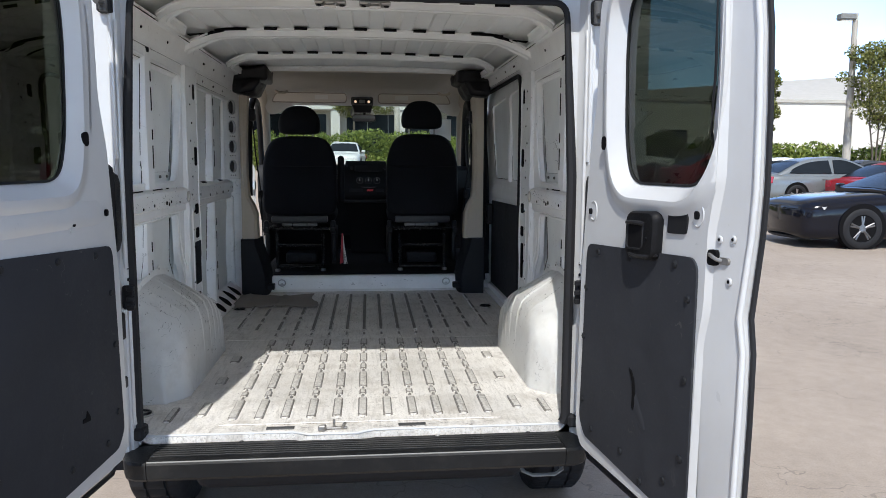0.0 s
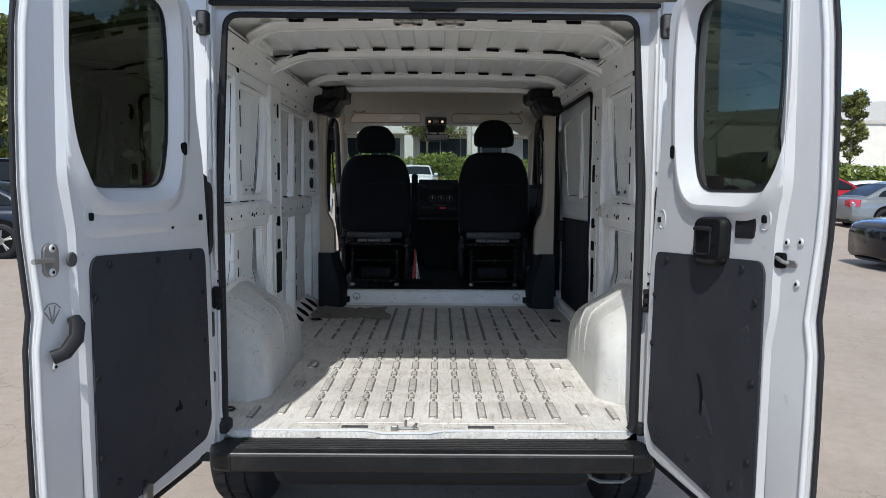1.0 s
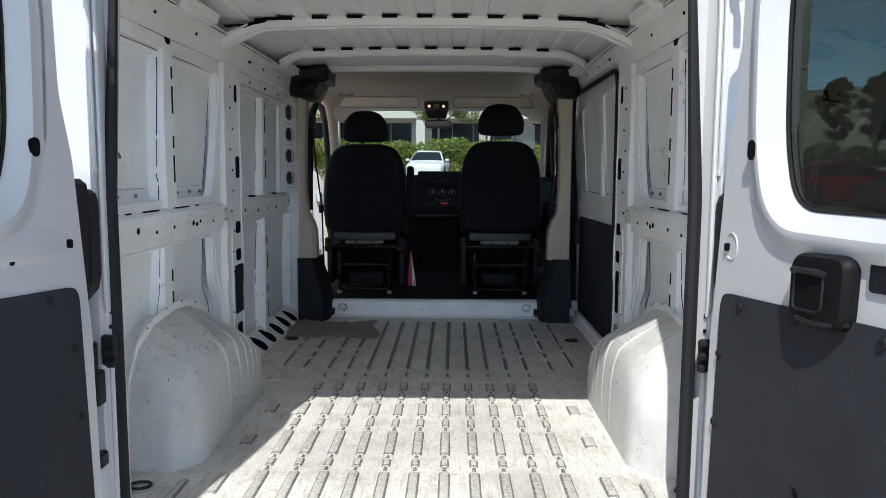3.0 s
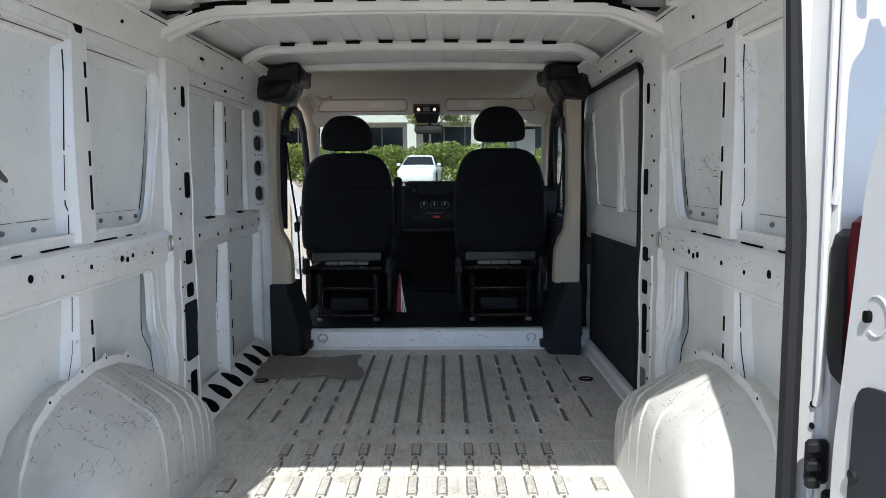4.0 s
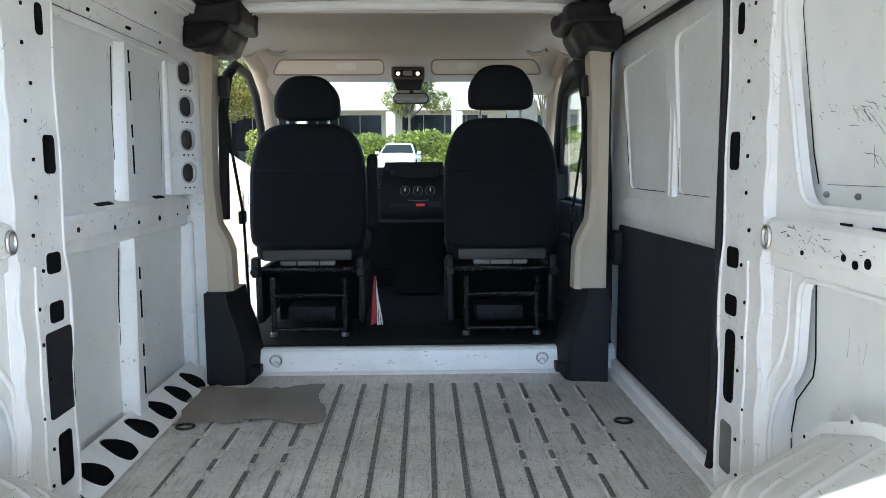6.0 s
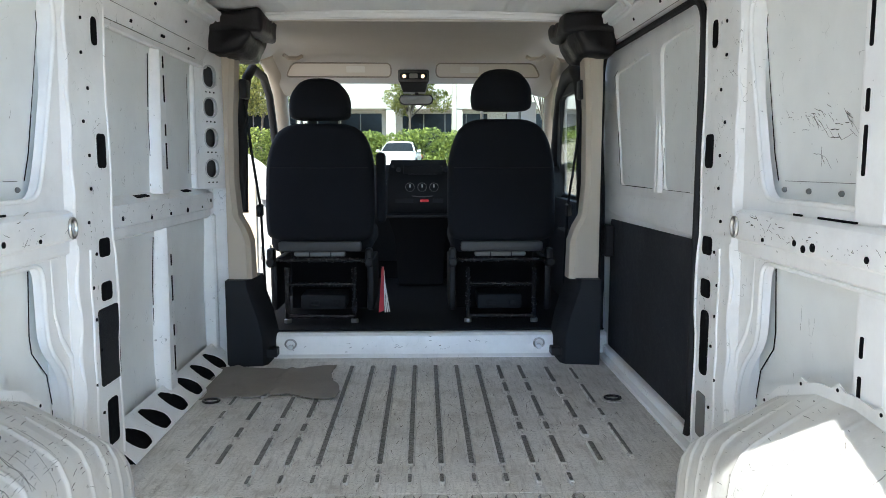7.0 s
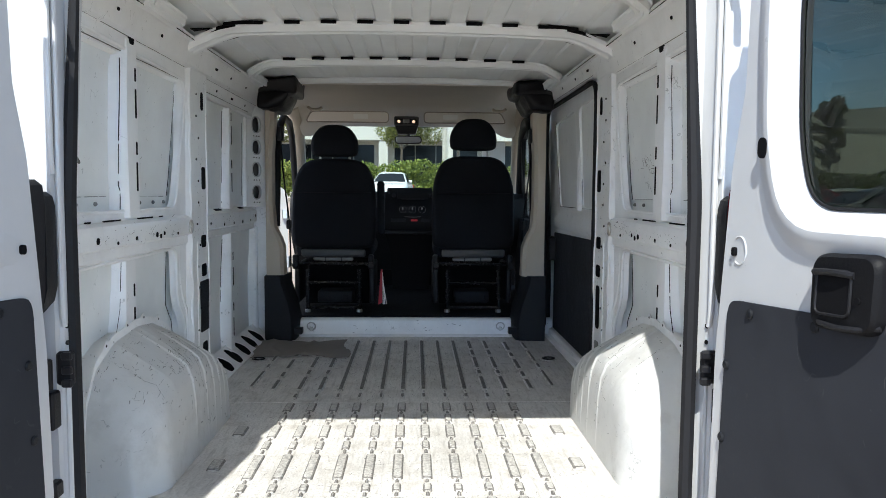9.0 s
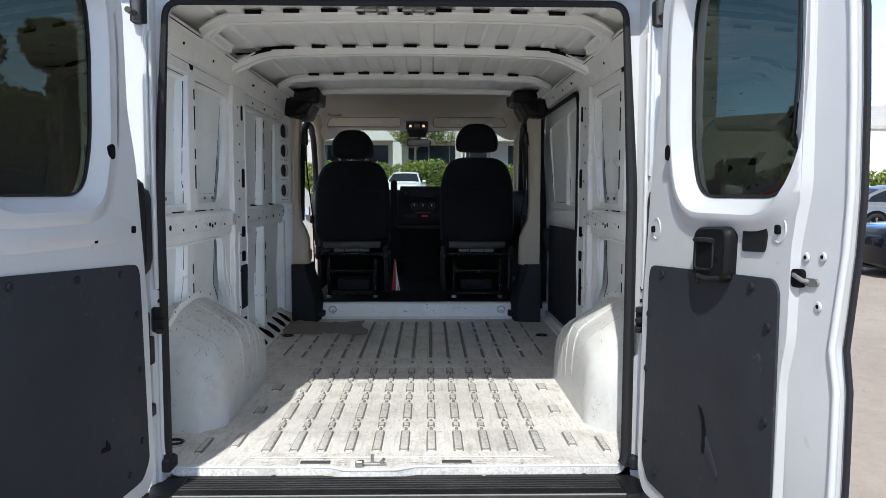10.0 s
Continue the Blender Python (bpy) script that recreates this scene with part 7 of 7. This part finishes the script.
def make_hedge(x0, y0, x1, y1, h, depth, seed, count, label, size=0.1):
    n = max(6, int(math.hypot(x1 - x0, y1 - y0) / 0.7))
    rng = random.Random(seed)
    centres = []
    for k in range(n):
        t = (k + 0.5) / n
        x, y = x0 + (x1 - x0) * t, y0 + (y1 - y0) * t
        z = ground_z(x, y)
        for zz in (0.3, 0.62, 0.9):
            centres.append((x + rng.uniform(-0.2, 0.2), y + rng.uniform(-0.3, 0.3), z + h * zz * rng.uniform(0.85, 1.05), depth * rng.uniform(0.5, 0.75)))
    ob = leaf_cloud("hedge", centres, count, size, HEDGE, None, seed)
    return tagged(ob, label, "hedge", kind="stuff")


# ---- parked cars ----
def car_paint(name, col, metal=0.3, rough=0.3):
    return surface(name, col, rough, metal=metal, vary=0.05, grain=30, bump=0.0, coat=0.15, spec=0.25)


LAMPGLASS = surface("headlamp_glass", (0.6, 0.62, 0.64), 0.1, vary=0.1, grain=40, bump=0.05, coat=1.0)


def curve_through(points, steps):
    """Catmull-Rom points through a row of (a, b) pairs."""
    ext = [points[0]] + list(points) + [points[-1]]
    out = []
    for k in range(1, len(ext) - 2):
        p0, p1, p2, p3 = ext[k - 1:k + 3]
        for i in range(steps):
            t = i / steps
            out.append(tuple(0.5 * (2 * b + (c - a) * t + (2 * a - 5 * b + 4 * c - d) * t * t + (3 * b - a - 3 * c + d) * t ** 3) for a, b, c, d in zip(p0, p1, p2, p3)))
    return out + [points[-1]]


CARSHAPES = {
    # roof line (y, z), belt height, roof height, sill height, wheel radius
    "sedan": ([(-1.98, 0.97), (-1.15, 1.36), (-0.35, 1.47), (0.3, 1.43), (1.2, 0.96)], 0.97, 1.47, 0.2, 0.33),
    "coupe": ([(-1.95, 1.0), (-1.15, 1.28), (-0.5, 1.375), (0.05, 1.34), (0.95, 1.0)], 0.97, 1.38, 0.16, 0.36),
    "suv": ([(-2.24, 1.1), (-2.0, 1.58), (-1.0, 1.7), (0.2, 1.64), (1.05, 1.1)], 1.08, 1.7, 0.28, 0.36),
}


def make_car(name, label, paint, at, heading, style="sedan", rim=None):
    """A parked car, nose along local +y, built at the origin and moved to its place."""
    ob = thing(name, (0, 0, 0), label, "car", "parked cars")
    line, belt, H, low, wr = CARSHAPES[style]
    # lower body: blunt nose, level shoulders, tucked sills
    stations = [(-2.4, 0.74, belt - 0.16, 0.4, 0), (-2.36, 0.84, belt - 0.05, 0.3, 0), (-2.15, 0.9, belt, low, 0), (-1.8, 0.92, belt, low, 0), (-1.2, 0.925, belt, low, 0), (-0.4, 0.925, belt - 0.01, low, 0), (0.5, 0.925, belt - 0.01, low, 0), (1.15, 0.925, belt - 0.02, low, 0.01), (1.6, 0.92, belt - 0.07, low, 0.02), (2.0, 0.9, belt - 0.11, low, 0.02), (2.22, 0.87, belt - 0.15, low, 0.02), (2.34, 0.81, belt - 0.19, low + 0.02, 0.01), (2.4, 0.72, belt - 0.26, low + 0.06, 0)]
    sect = []
    for y, w, zt, zb, crown in stations:
        half = [(0.9, 0.0), (0.985, 0.1), (1.0, 0.3), (0.985, 0.55), (1.0, 0.74), (0.965, 0.86), (0.91, 0.945), (0.8, 0.985), (0.45, 1.0)]
        pts = [(px * w, y, zb + (zt - zb) * pz + (crown if pz > 0.95 else 0)) for px, pz in half]
        sect.append([(-a, b_, c) for a, b_, c in pts] + [(0, y, zt + crown * 1.5)] + list(reversed(pts)))
    b = bmesh.new()
    loft(b, sect)
    part("body", b, paint, ob, smooth=50)

    def side_x(z):
        return 0.84 - 0.24 * max(0.0, (z - belt) / (H - belt)) ** 1.15
    roofline = curve_through(line, 5)
    b = bmesh.new()
    rings = []
    for y, z in roofline:
        z = max(z, belt - 0.005)
        x = side_x(z - 0.05) - 0.005
        half = [(0.845, belt - 0.05), ((0.845 + x) / 2 + 0.012, (belt - 0.05 + z - 0.05) / 2), (x, z - 0.05), (x - 0.03, z - 0.018), (x - 0.12, z), (x * 0.4, z + 0.018)]
        rings.append([(-px, y, pz) for px, pz in half] + [(px, y, pz) for px, pz in reversed(half)])
    loft(b, rings)
    part("cabin", b, paint, ob, smooth=45)
    # windscreen and rear window
    n = len(roofline)
    for pane, first, last in (("rear_window", 0.6, 4.7), ("windscreen", n - 6 + 0.4, n - 1 - 0.5)):
        def on_roof(u, v):
            q = first + (last - first) * u
            k = min(n - 2, int(q))
            f = q - k
            y = roofline[k][0] * (1 - f) + roofline[k + 1][0] * f
            z = roofline[k][1] * (1 - f) + roofline[k + 1][1] * f
            x = (side_x(z - 0.05) - 0.085) * (v * 2 - 1)
            return (x, y + (0.012 if pane == "windscreen" else -0.012), z + 0.022 - 0.02 * abs(v * 2 - 1) ** 2)
        b = bmesh.new()
        grid(b, 8, 8, on_roof)
        part(pane, b, CARGLASS, ob, "dark car glass", smooth=60)
    # side windows follow the roof line and stop at the pillars
    for sgn in (-1, 1):
        y_b = -0.28
        for ya, yb in ((line[0][0] + 0.3, y_b - 0.04), (y_b + 0.04, line[-1][0] - 0.12)):
            tops = [(y, z - 0.085) for y, z in roofline if ya < y < yb and z - 0.085 > belt + 0.05]
            outline = [(max(ya, tops[0][0] - 0.12), belt + 0.02), (yb if yb < 0 else tops[-1][0] + 0.12, belt + 0.02)] + list(reversed(tops))
            b = bmesh.new()
            plate(b, rounded(outline, 0.015, 2), [], 0.0, 0.014, lambda u, v, w: (sgn * (side_x(v) + 0.012 * (1 - abs(2 * (v - belt) / (H - belt) - 0.9)) - 0.004 + w), u, v))
            part("side_window", b, CARGLASS, ob, "dark car glass")
    for y in (-1.42, 1.42):
        for sgn in (-1, 1):
            wh = new("wheel")
            wh.parent = ob
            make_wheel(wh, sgn * 0.835, y, wr, wr, 0.21, sgn, rim_mat=rim or STEEL, tread=False)
            b = bmesh.new()
            disc(b, (sgn * 0.76, y, wr + 0.02), (sgn, 0, 0), wr + 0.05, 0.17, 28)
            part("wheel_well", b, HOLE, ob)
    for sgn in (-1, 1):
        b = bmesh.new()
        loft(b, [[(sgn * 0.5, 2.37, belt - 0.33), (sgn * 0.5, 2.36, belt - 0.3), (sgn * 0.5, 2.26, belt - 0.29)], [(sgn * 0.72, 2.325, belt - 0.34), (sgn * 0.74, 2.31, belt - 0.27), (sgn * 0.72, 2.2, belt - 0.26)], [(sgn * 0.89, 2.08, belt - 0.29), (sgn * 0.895, 2.06, belt - 0.24), (sgn * 0.86, 2.0, belt - 0.23)]])
        part("headlight", b, LAMPGLASS, ob, "clear headlight")
        b = bmesh.new()
        loft(b, [[(sgn * 0.52, 2.35, 0.37), (sgn * 0.52, 2.35, 0.395), (sgn * 0.52, 2.3, 0.395), (sgn * 0.52, 2.3, 0.37)], [(sgn * 0.84, 2.2, 0.385), (sgn * 0.84, 2.2, 0.41), (sgn * 0.8, 2.15, 0.41), (sgn * 0.8, 2.15, 0.385)]])
        part("fog_lamp", b, LAMPGLASS, ob, "slim clear lamp strip")
        b = bmesh.new()
        loft(b, [[(sgn * 0.5, -2.41, belt - 0.24), (sgn * 0.5, -2.405, belt - 0.09), (sgn * 0.5, -2.25, belt - 0.09), (sgn * 0.5, -2.25, belt - 0.24)], [(sgn * 0.78, -2.4, belt - 0.29), (sgn * 0.78, -2.395, belt - 0.06), (sgn * 0.72, -2.2, belt - 0.06), (sgn * 0.72, -2.2, belt - 0.27)], [(sgn * 0.925, -2.2, belt - 0.27), (sgn * 0.92, -2.18, belt - 0.08), (sgn * 0.8, -2.05, belt - 0.09), (sgn * 0.8, -2.05, belt - 0.25)]])
        part("tail_light", b, CARRED, ob, "red tail light")
        b = bmesh.new()
        box(b, sgn * 0.98 - 0.09, sgn * 0.98 + 0.09, 0.7, 0.82, belt, belt + 0.12, 0.03, 2)
        part("door_mirror", b, paint, ob)
        for y in (-0.55, 0.45):
            b = bmesh.new()
            box(b, sgn * 0.925 - 0.014, sgn * 0.925 + 0.014, y - 0.1, y + 0.06, belt - 0.17, belt - 0.135, 0.006)
            part("door_handle", b, paint, ob)
    b = bmesh.new()
    plate(b, rounded([(-0.5, 0.36), (0.5, 0.36), (0.58, 0.58), (-0.58, 0.58)], 0.04), [], 0, 0.06, lambda u, v, w: (u, 2.41 - w - 0.15 * abs(u) ** 2, v))
    part("grille", b, HOLE, ob, "dark grille")
    b = bmesh.new()
    loft(b, [[(x, 2.44 - 0.32 * abs(x) ** 2, z) for z in (0.15, 0.18)] + [(x, 2.2 - 0.32 * abs(x) ** 2, z) for z in (0.2, 0.15)] for x in (-0.8, -0.5, -0.2, 0.2, 0.5, 0.8)])
    part("front_lip", b, BLACKP, ob)
    b = bmesh.new()
    box(b, -0.7, 0.7, -2.37, -2.1, 0.24, 0.42, 0.03)
    part("rear_lip", b, BLACKP, ob)
    x, y = at
    ob.matrix_basis = pose(x, y, ground_z(x, y), 0, 0, heading)
    return ob


CARRED = surface("red_car_lamp", (0.4, 0.006, 0.02), 0.15, vary=0.2, grain=70, bump=0.1, coat=0.4)
DARKRIM = surface("dark_alloy", (0.2, 0.2, 0.21), 0.3, metal=0.9, vary=0.2, grain=60, bump=0.0)
BLACKCAR = car_paint("black_car_paint", (0.006, 0.0065, 0.011), 0.0, 0.1)
SILVER = car_paint("silver_car_paint", (0.22, 0.24, 0.25), 0.5)
REDCAR = car_paint("red_car_paint", (0.4, 0.02, 0.03), 0.3)
WHITECAR = car_paint("white_car_paint", (0.6, 0.6, 0.6), 0.0)
NAVY = car_paint("dark_blue_car_paint", (0.02, 0.026, 0.04), 0.4)
GREYCAR = car_paint("dark_grey_car_paint", (0.07, 0.075, 0.08), 0.5)
make_car("parked_car", "black sports coupe with alloy wheels parked on the lot", BLACKCAR, (9.95, 12.7), 86, "coupe", rim=DARKRIM)
make_car("parked_car", "red saloon car parked behind the black coupe", REDCAR, (15.9, 19.9), -92)
make_car("parked_car", "silver-grey saloon car parked on the lot", SILVER, (14.3, 21.95), -92)
make_car("parked_car", "dark grey saloon car parked near the hedge", GREYCAR, (17.9, 25.4), 88)
make_car("parked_car", "white car parked close to the hedge", WHITECAR, (16.6, 28.4), -90)
make_car("parked_car", "red saloon car parked nose to tail in the second row", REDCAR, (13.0, 25.4), -90)
make_car("parked_car", "white sport utility car parked near the hedge", WHITECAR, (9.3, 28.0), -90, "suv")
make_car("parked_car", "bright red car parked far along the row", REDCAR, (21.5, 22.5), -90)
make_car("parked_car", "white saloon car facing the van across the lot", WHITECAR, (-1.1, 38.0), 176)
make_car("parked_car", "white car half hidden behind the hedge", WHITECAR, (3.5, 45.0), 90)
make_car("parked_car", "dark blue car parked beside the van's lane", NAVY, (-9.5, 14.2), 96)
make_car("parked_car", "black car parked at the lot's edge", BLACKCAR, (-13.2, 21.5), 92, "suv")
make_car("parked_car", "white car seen through the tinted door glass", WHITECAR, (-10.4, 8.4), 100)

# ---- hedges and trees ----
make_hedge(-9, 42.0, 12, 42.0, 1.95, 1.0, 3, 44000, "dense clipped green hedge at the lot's edge", 0.085)
make_hedge(9, 33.5, 46, 27.0, 1.95, 1.1, 4, 60000, "green hedge along the far side of the lot", 0.12)
make_hedge(-12, 30, -40, 18, 2.4, 1.2, 5, 20000, "green hedge on the driver's side of the lot", 0.15)
for i, (x, y, h, sp, n, st) in enumerate(((-0.9, 46.5, 8.8, 2.7, 5200, 1), (7.2, 46, 8.3, 2.4, 5000, 1), (-9.6, 46.5, 8.6, 2.4, 5000, 1), (-9.2, 35.5, 7.5, 3.0, 5500, 1), (-6.6, 20.0, 6.5, 2.2, 5000, 1))):
    make_tree(x, y, h, sp, "leafy green tree with a grey trunk behind the hedge", 20 + i, n, 0.13, st)
for i, (x, y, h, sp, st) in enumerate(((21.4, 29.5, 6.7, 1.75, 3), (16.05, 32.0, 5.3, 0.85, 1), (17.75, 32.0, 5.7, 0.95, 1), (25.5, 28, 7.0, 2.1, 3))):
    make_upright_tree(x, y, h, sp, "olive-green upright tree with bare stems beside the hedge", 40 + i, st)
for i, (x, y, h, sp) in enumerate(((-17.0, 26.0, 7.5, 2.6), (-20.0, 15.0, 8.5, 3.2), (-24.0, 34.0, 9.0, 3.4))):
    make_tree(x, y, h, sp, "dark green tree on the driver's side of the lot", 60 + i, 5000, 0.16)

for i, (x, y, h, sp) in enumerate(((-9.8, 20.5, 5.6, 1.9), (-13.4, 21.0, 6.2, 2.3), (-11.2, 28.0, 6.6, 2.4), (-19.0, 21.0, 7.0, 2.8))):
    make_tree(x, y, h, sp, "dense dark green tree beside the lot", 80 + i, 6500, 0.2)

# ---- lamp poles ----
def make_pole(x, y, h, label):
    z = ground_z(x, y)
    ob = thing("lot_lamp", (x, y, z), label, "lamp post")
    b = bmesh.new()
    sweep(b, [(x, y, z - 0.05), (x, y, z + h)], [0.19, 0.11], 10)
    part("pole", b, CONCRETE, ob)
    b = bmesh.new()
    box(b, x - 0.75, x - 0.05, y - 0.2, y + 0.2, z + h - 0.28, z + h - 0.02, 0.04)
    part("lamp_head", b, GREYP, ob, "grey lamp head")
    b = bmesh.new()
    box(b, x - 0.65, x - 0.15, y - 0.14, y + 0.14, z + h - 0.295, z + h - 0.28)
    part("lens", b, LAMPGLASS, ob)
    return ob


make_pole(20.55, 30.2, 7.75, "tall concrete lamp post with a box lamp head")
make_pole(1.75, 43.6, 8.5, "slim pale lamp post behind the hedge")
make_pole(6.2, 17.0, 8.6, "tall concrete lamp post beyond the passenger side")


# ---- buildings ----
def make_building(name, label, x0, x1, y, depth, z0, wall_h, windows, roof_h=0.0, fascia=0.0, columns=(), wall=None, hip=0.0):
    ob = thing(name, ((x0 + x1) / 2, y, z0), label, "building")
    b = bmesh.new()
    holes = [rrect(u0, u1, v0, v1, 0.02, 1) for u0, u1, v0, v1 in windows]
    plate(b, [(x0, z0 - 0.5), (x1, z0 - 0.5), (x1, z0 + wall_h), (x0, z0 + wall_h)], holes, 0, 0.3, lambda u, v, w: (u, y + w, v))
    box(b, x0, x0 + 0.3, y + 0.3, y + depth, z0 - 0.5, z0 + wall_h)
    box(b, x1 - 0.3, x1, y + 0.3, y + depth, z0 - 0.5, z0 + wall_h)
    part("wall", b, wall or STUCCO, ob)
    for u0, u1, v0, v1 in windows:
        b = bmesh.new()
        box(b, u0, u1, y + 0.22, y + 0.26, v0, v1)
        wn_ = part("window", b, SHADEWALL, ob, "dark glass")
        nn = max(1, int((u1 - u0) / 1.6))
        for k in range(1, nn):
            b = bmesh.new()
            xx = u0 + (u1 - u0) * k / nn
            box(b, xx - 0.04, xx + 0.04, y + 0.16, y + 0.22, v0, v1)
            part("mullion", b, GREYP, wn_)
    b = bmesh.new()
    if roof_h:
        eave, top, a, c = z0 + wall_h, z0 + wall_h + roof_h, x0 - 0.15, x1 + 0.15
        loft(b, [[(a + dx, yy, zz), (c - dx, yy, zz), (c - dx, yy, zz + 0.2), (a + dx, yy, zz + 0.2)] for yy, zz, dx in ((y - 0.12, eave, 0.0), (y + depth * 0.5, top, hip), (y + depth, eave, 0.0))])
    else:
        box(b, x0, x1, y + 0.3, y + depth, z0 + wall_h - 0.2, z0 + wall_h)
    part("roof", b, ROOFING, ob)
    if fascia:
        b = bmesh.new()
        box(b, x0 - 0.5, x1 + 0.5, y - 2.2, y + 0.1, z0 + wall_h - fascia, z0 + wall_h + 0.15, 0.03)
        part("canopy", b, STUCCO, ob, "white canopy")
        for cx in columns:
            b = bmesh.new()
            box(b, cx - 0.35, cx + 0.35, y - 2.1, y - 1.4, z0 - 0.5, z0 + wall_h - fascia, 0.02)
            part("column", b, STUCCO, ob)
    return ob


make_building("showroom", "white showroom with canopy and dark window band", -30, 30, 60, 16, 0.9, 6.2,
              [(-28, -3.2, 1.6, 5.2), (-1.6, 5.0, 1.6, 5.2), (6.4, 28, 1.6, 5.2)], fascia=1.7, columns=(-16, -9, -2.4, 2.6, 12, 20))
make_building("warehouse", "long white warehouse with tan roof and dark doors", 12, 90, 46, 30, 0.0, 5.4,
              [(13.5, 15.5, 0.0, 3.0), (18.6, 20.4, 0.0, 3.6)], roof_h=3.4, wall=CREAM, hip=30.0)
make_building("office_block", "pale building beyond the trees on the driver's side", -80, -15, 40, 18, 0.0, 5.2,
              [(-74, -60, 1.2, 3.2), (-56, -38, 1.2, 3.2), (-34, -17, 1.2, 4.2)], roof_h=1.5)
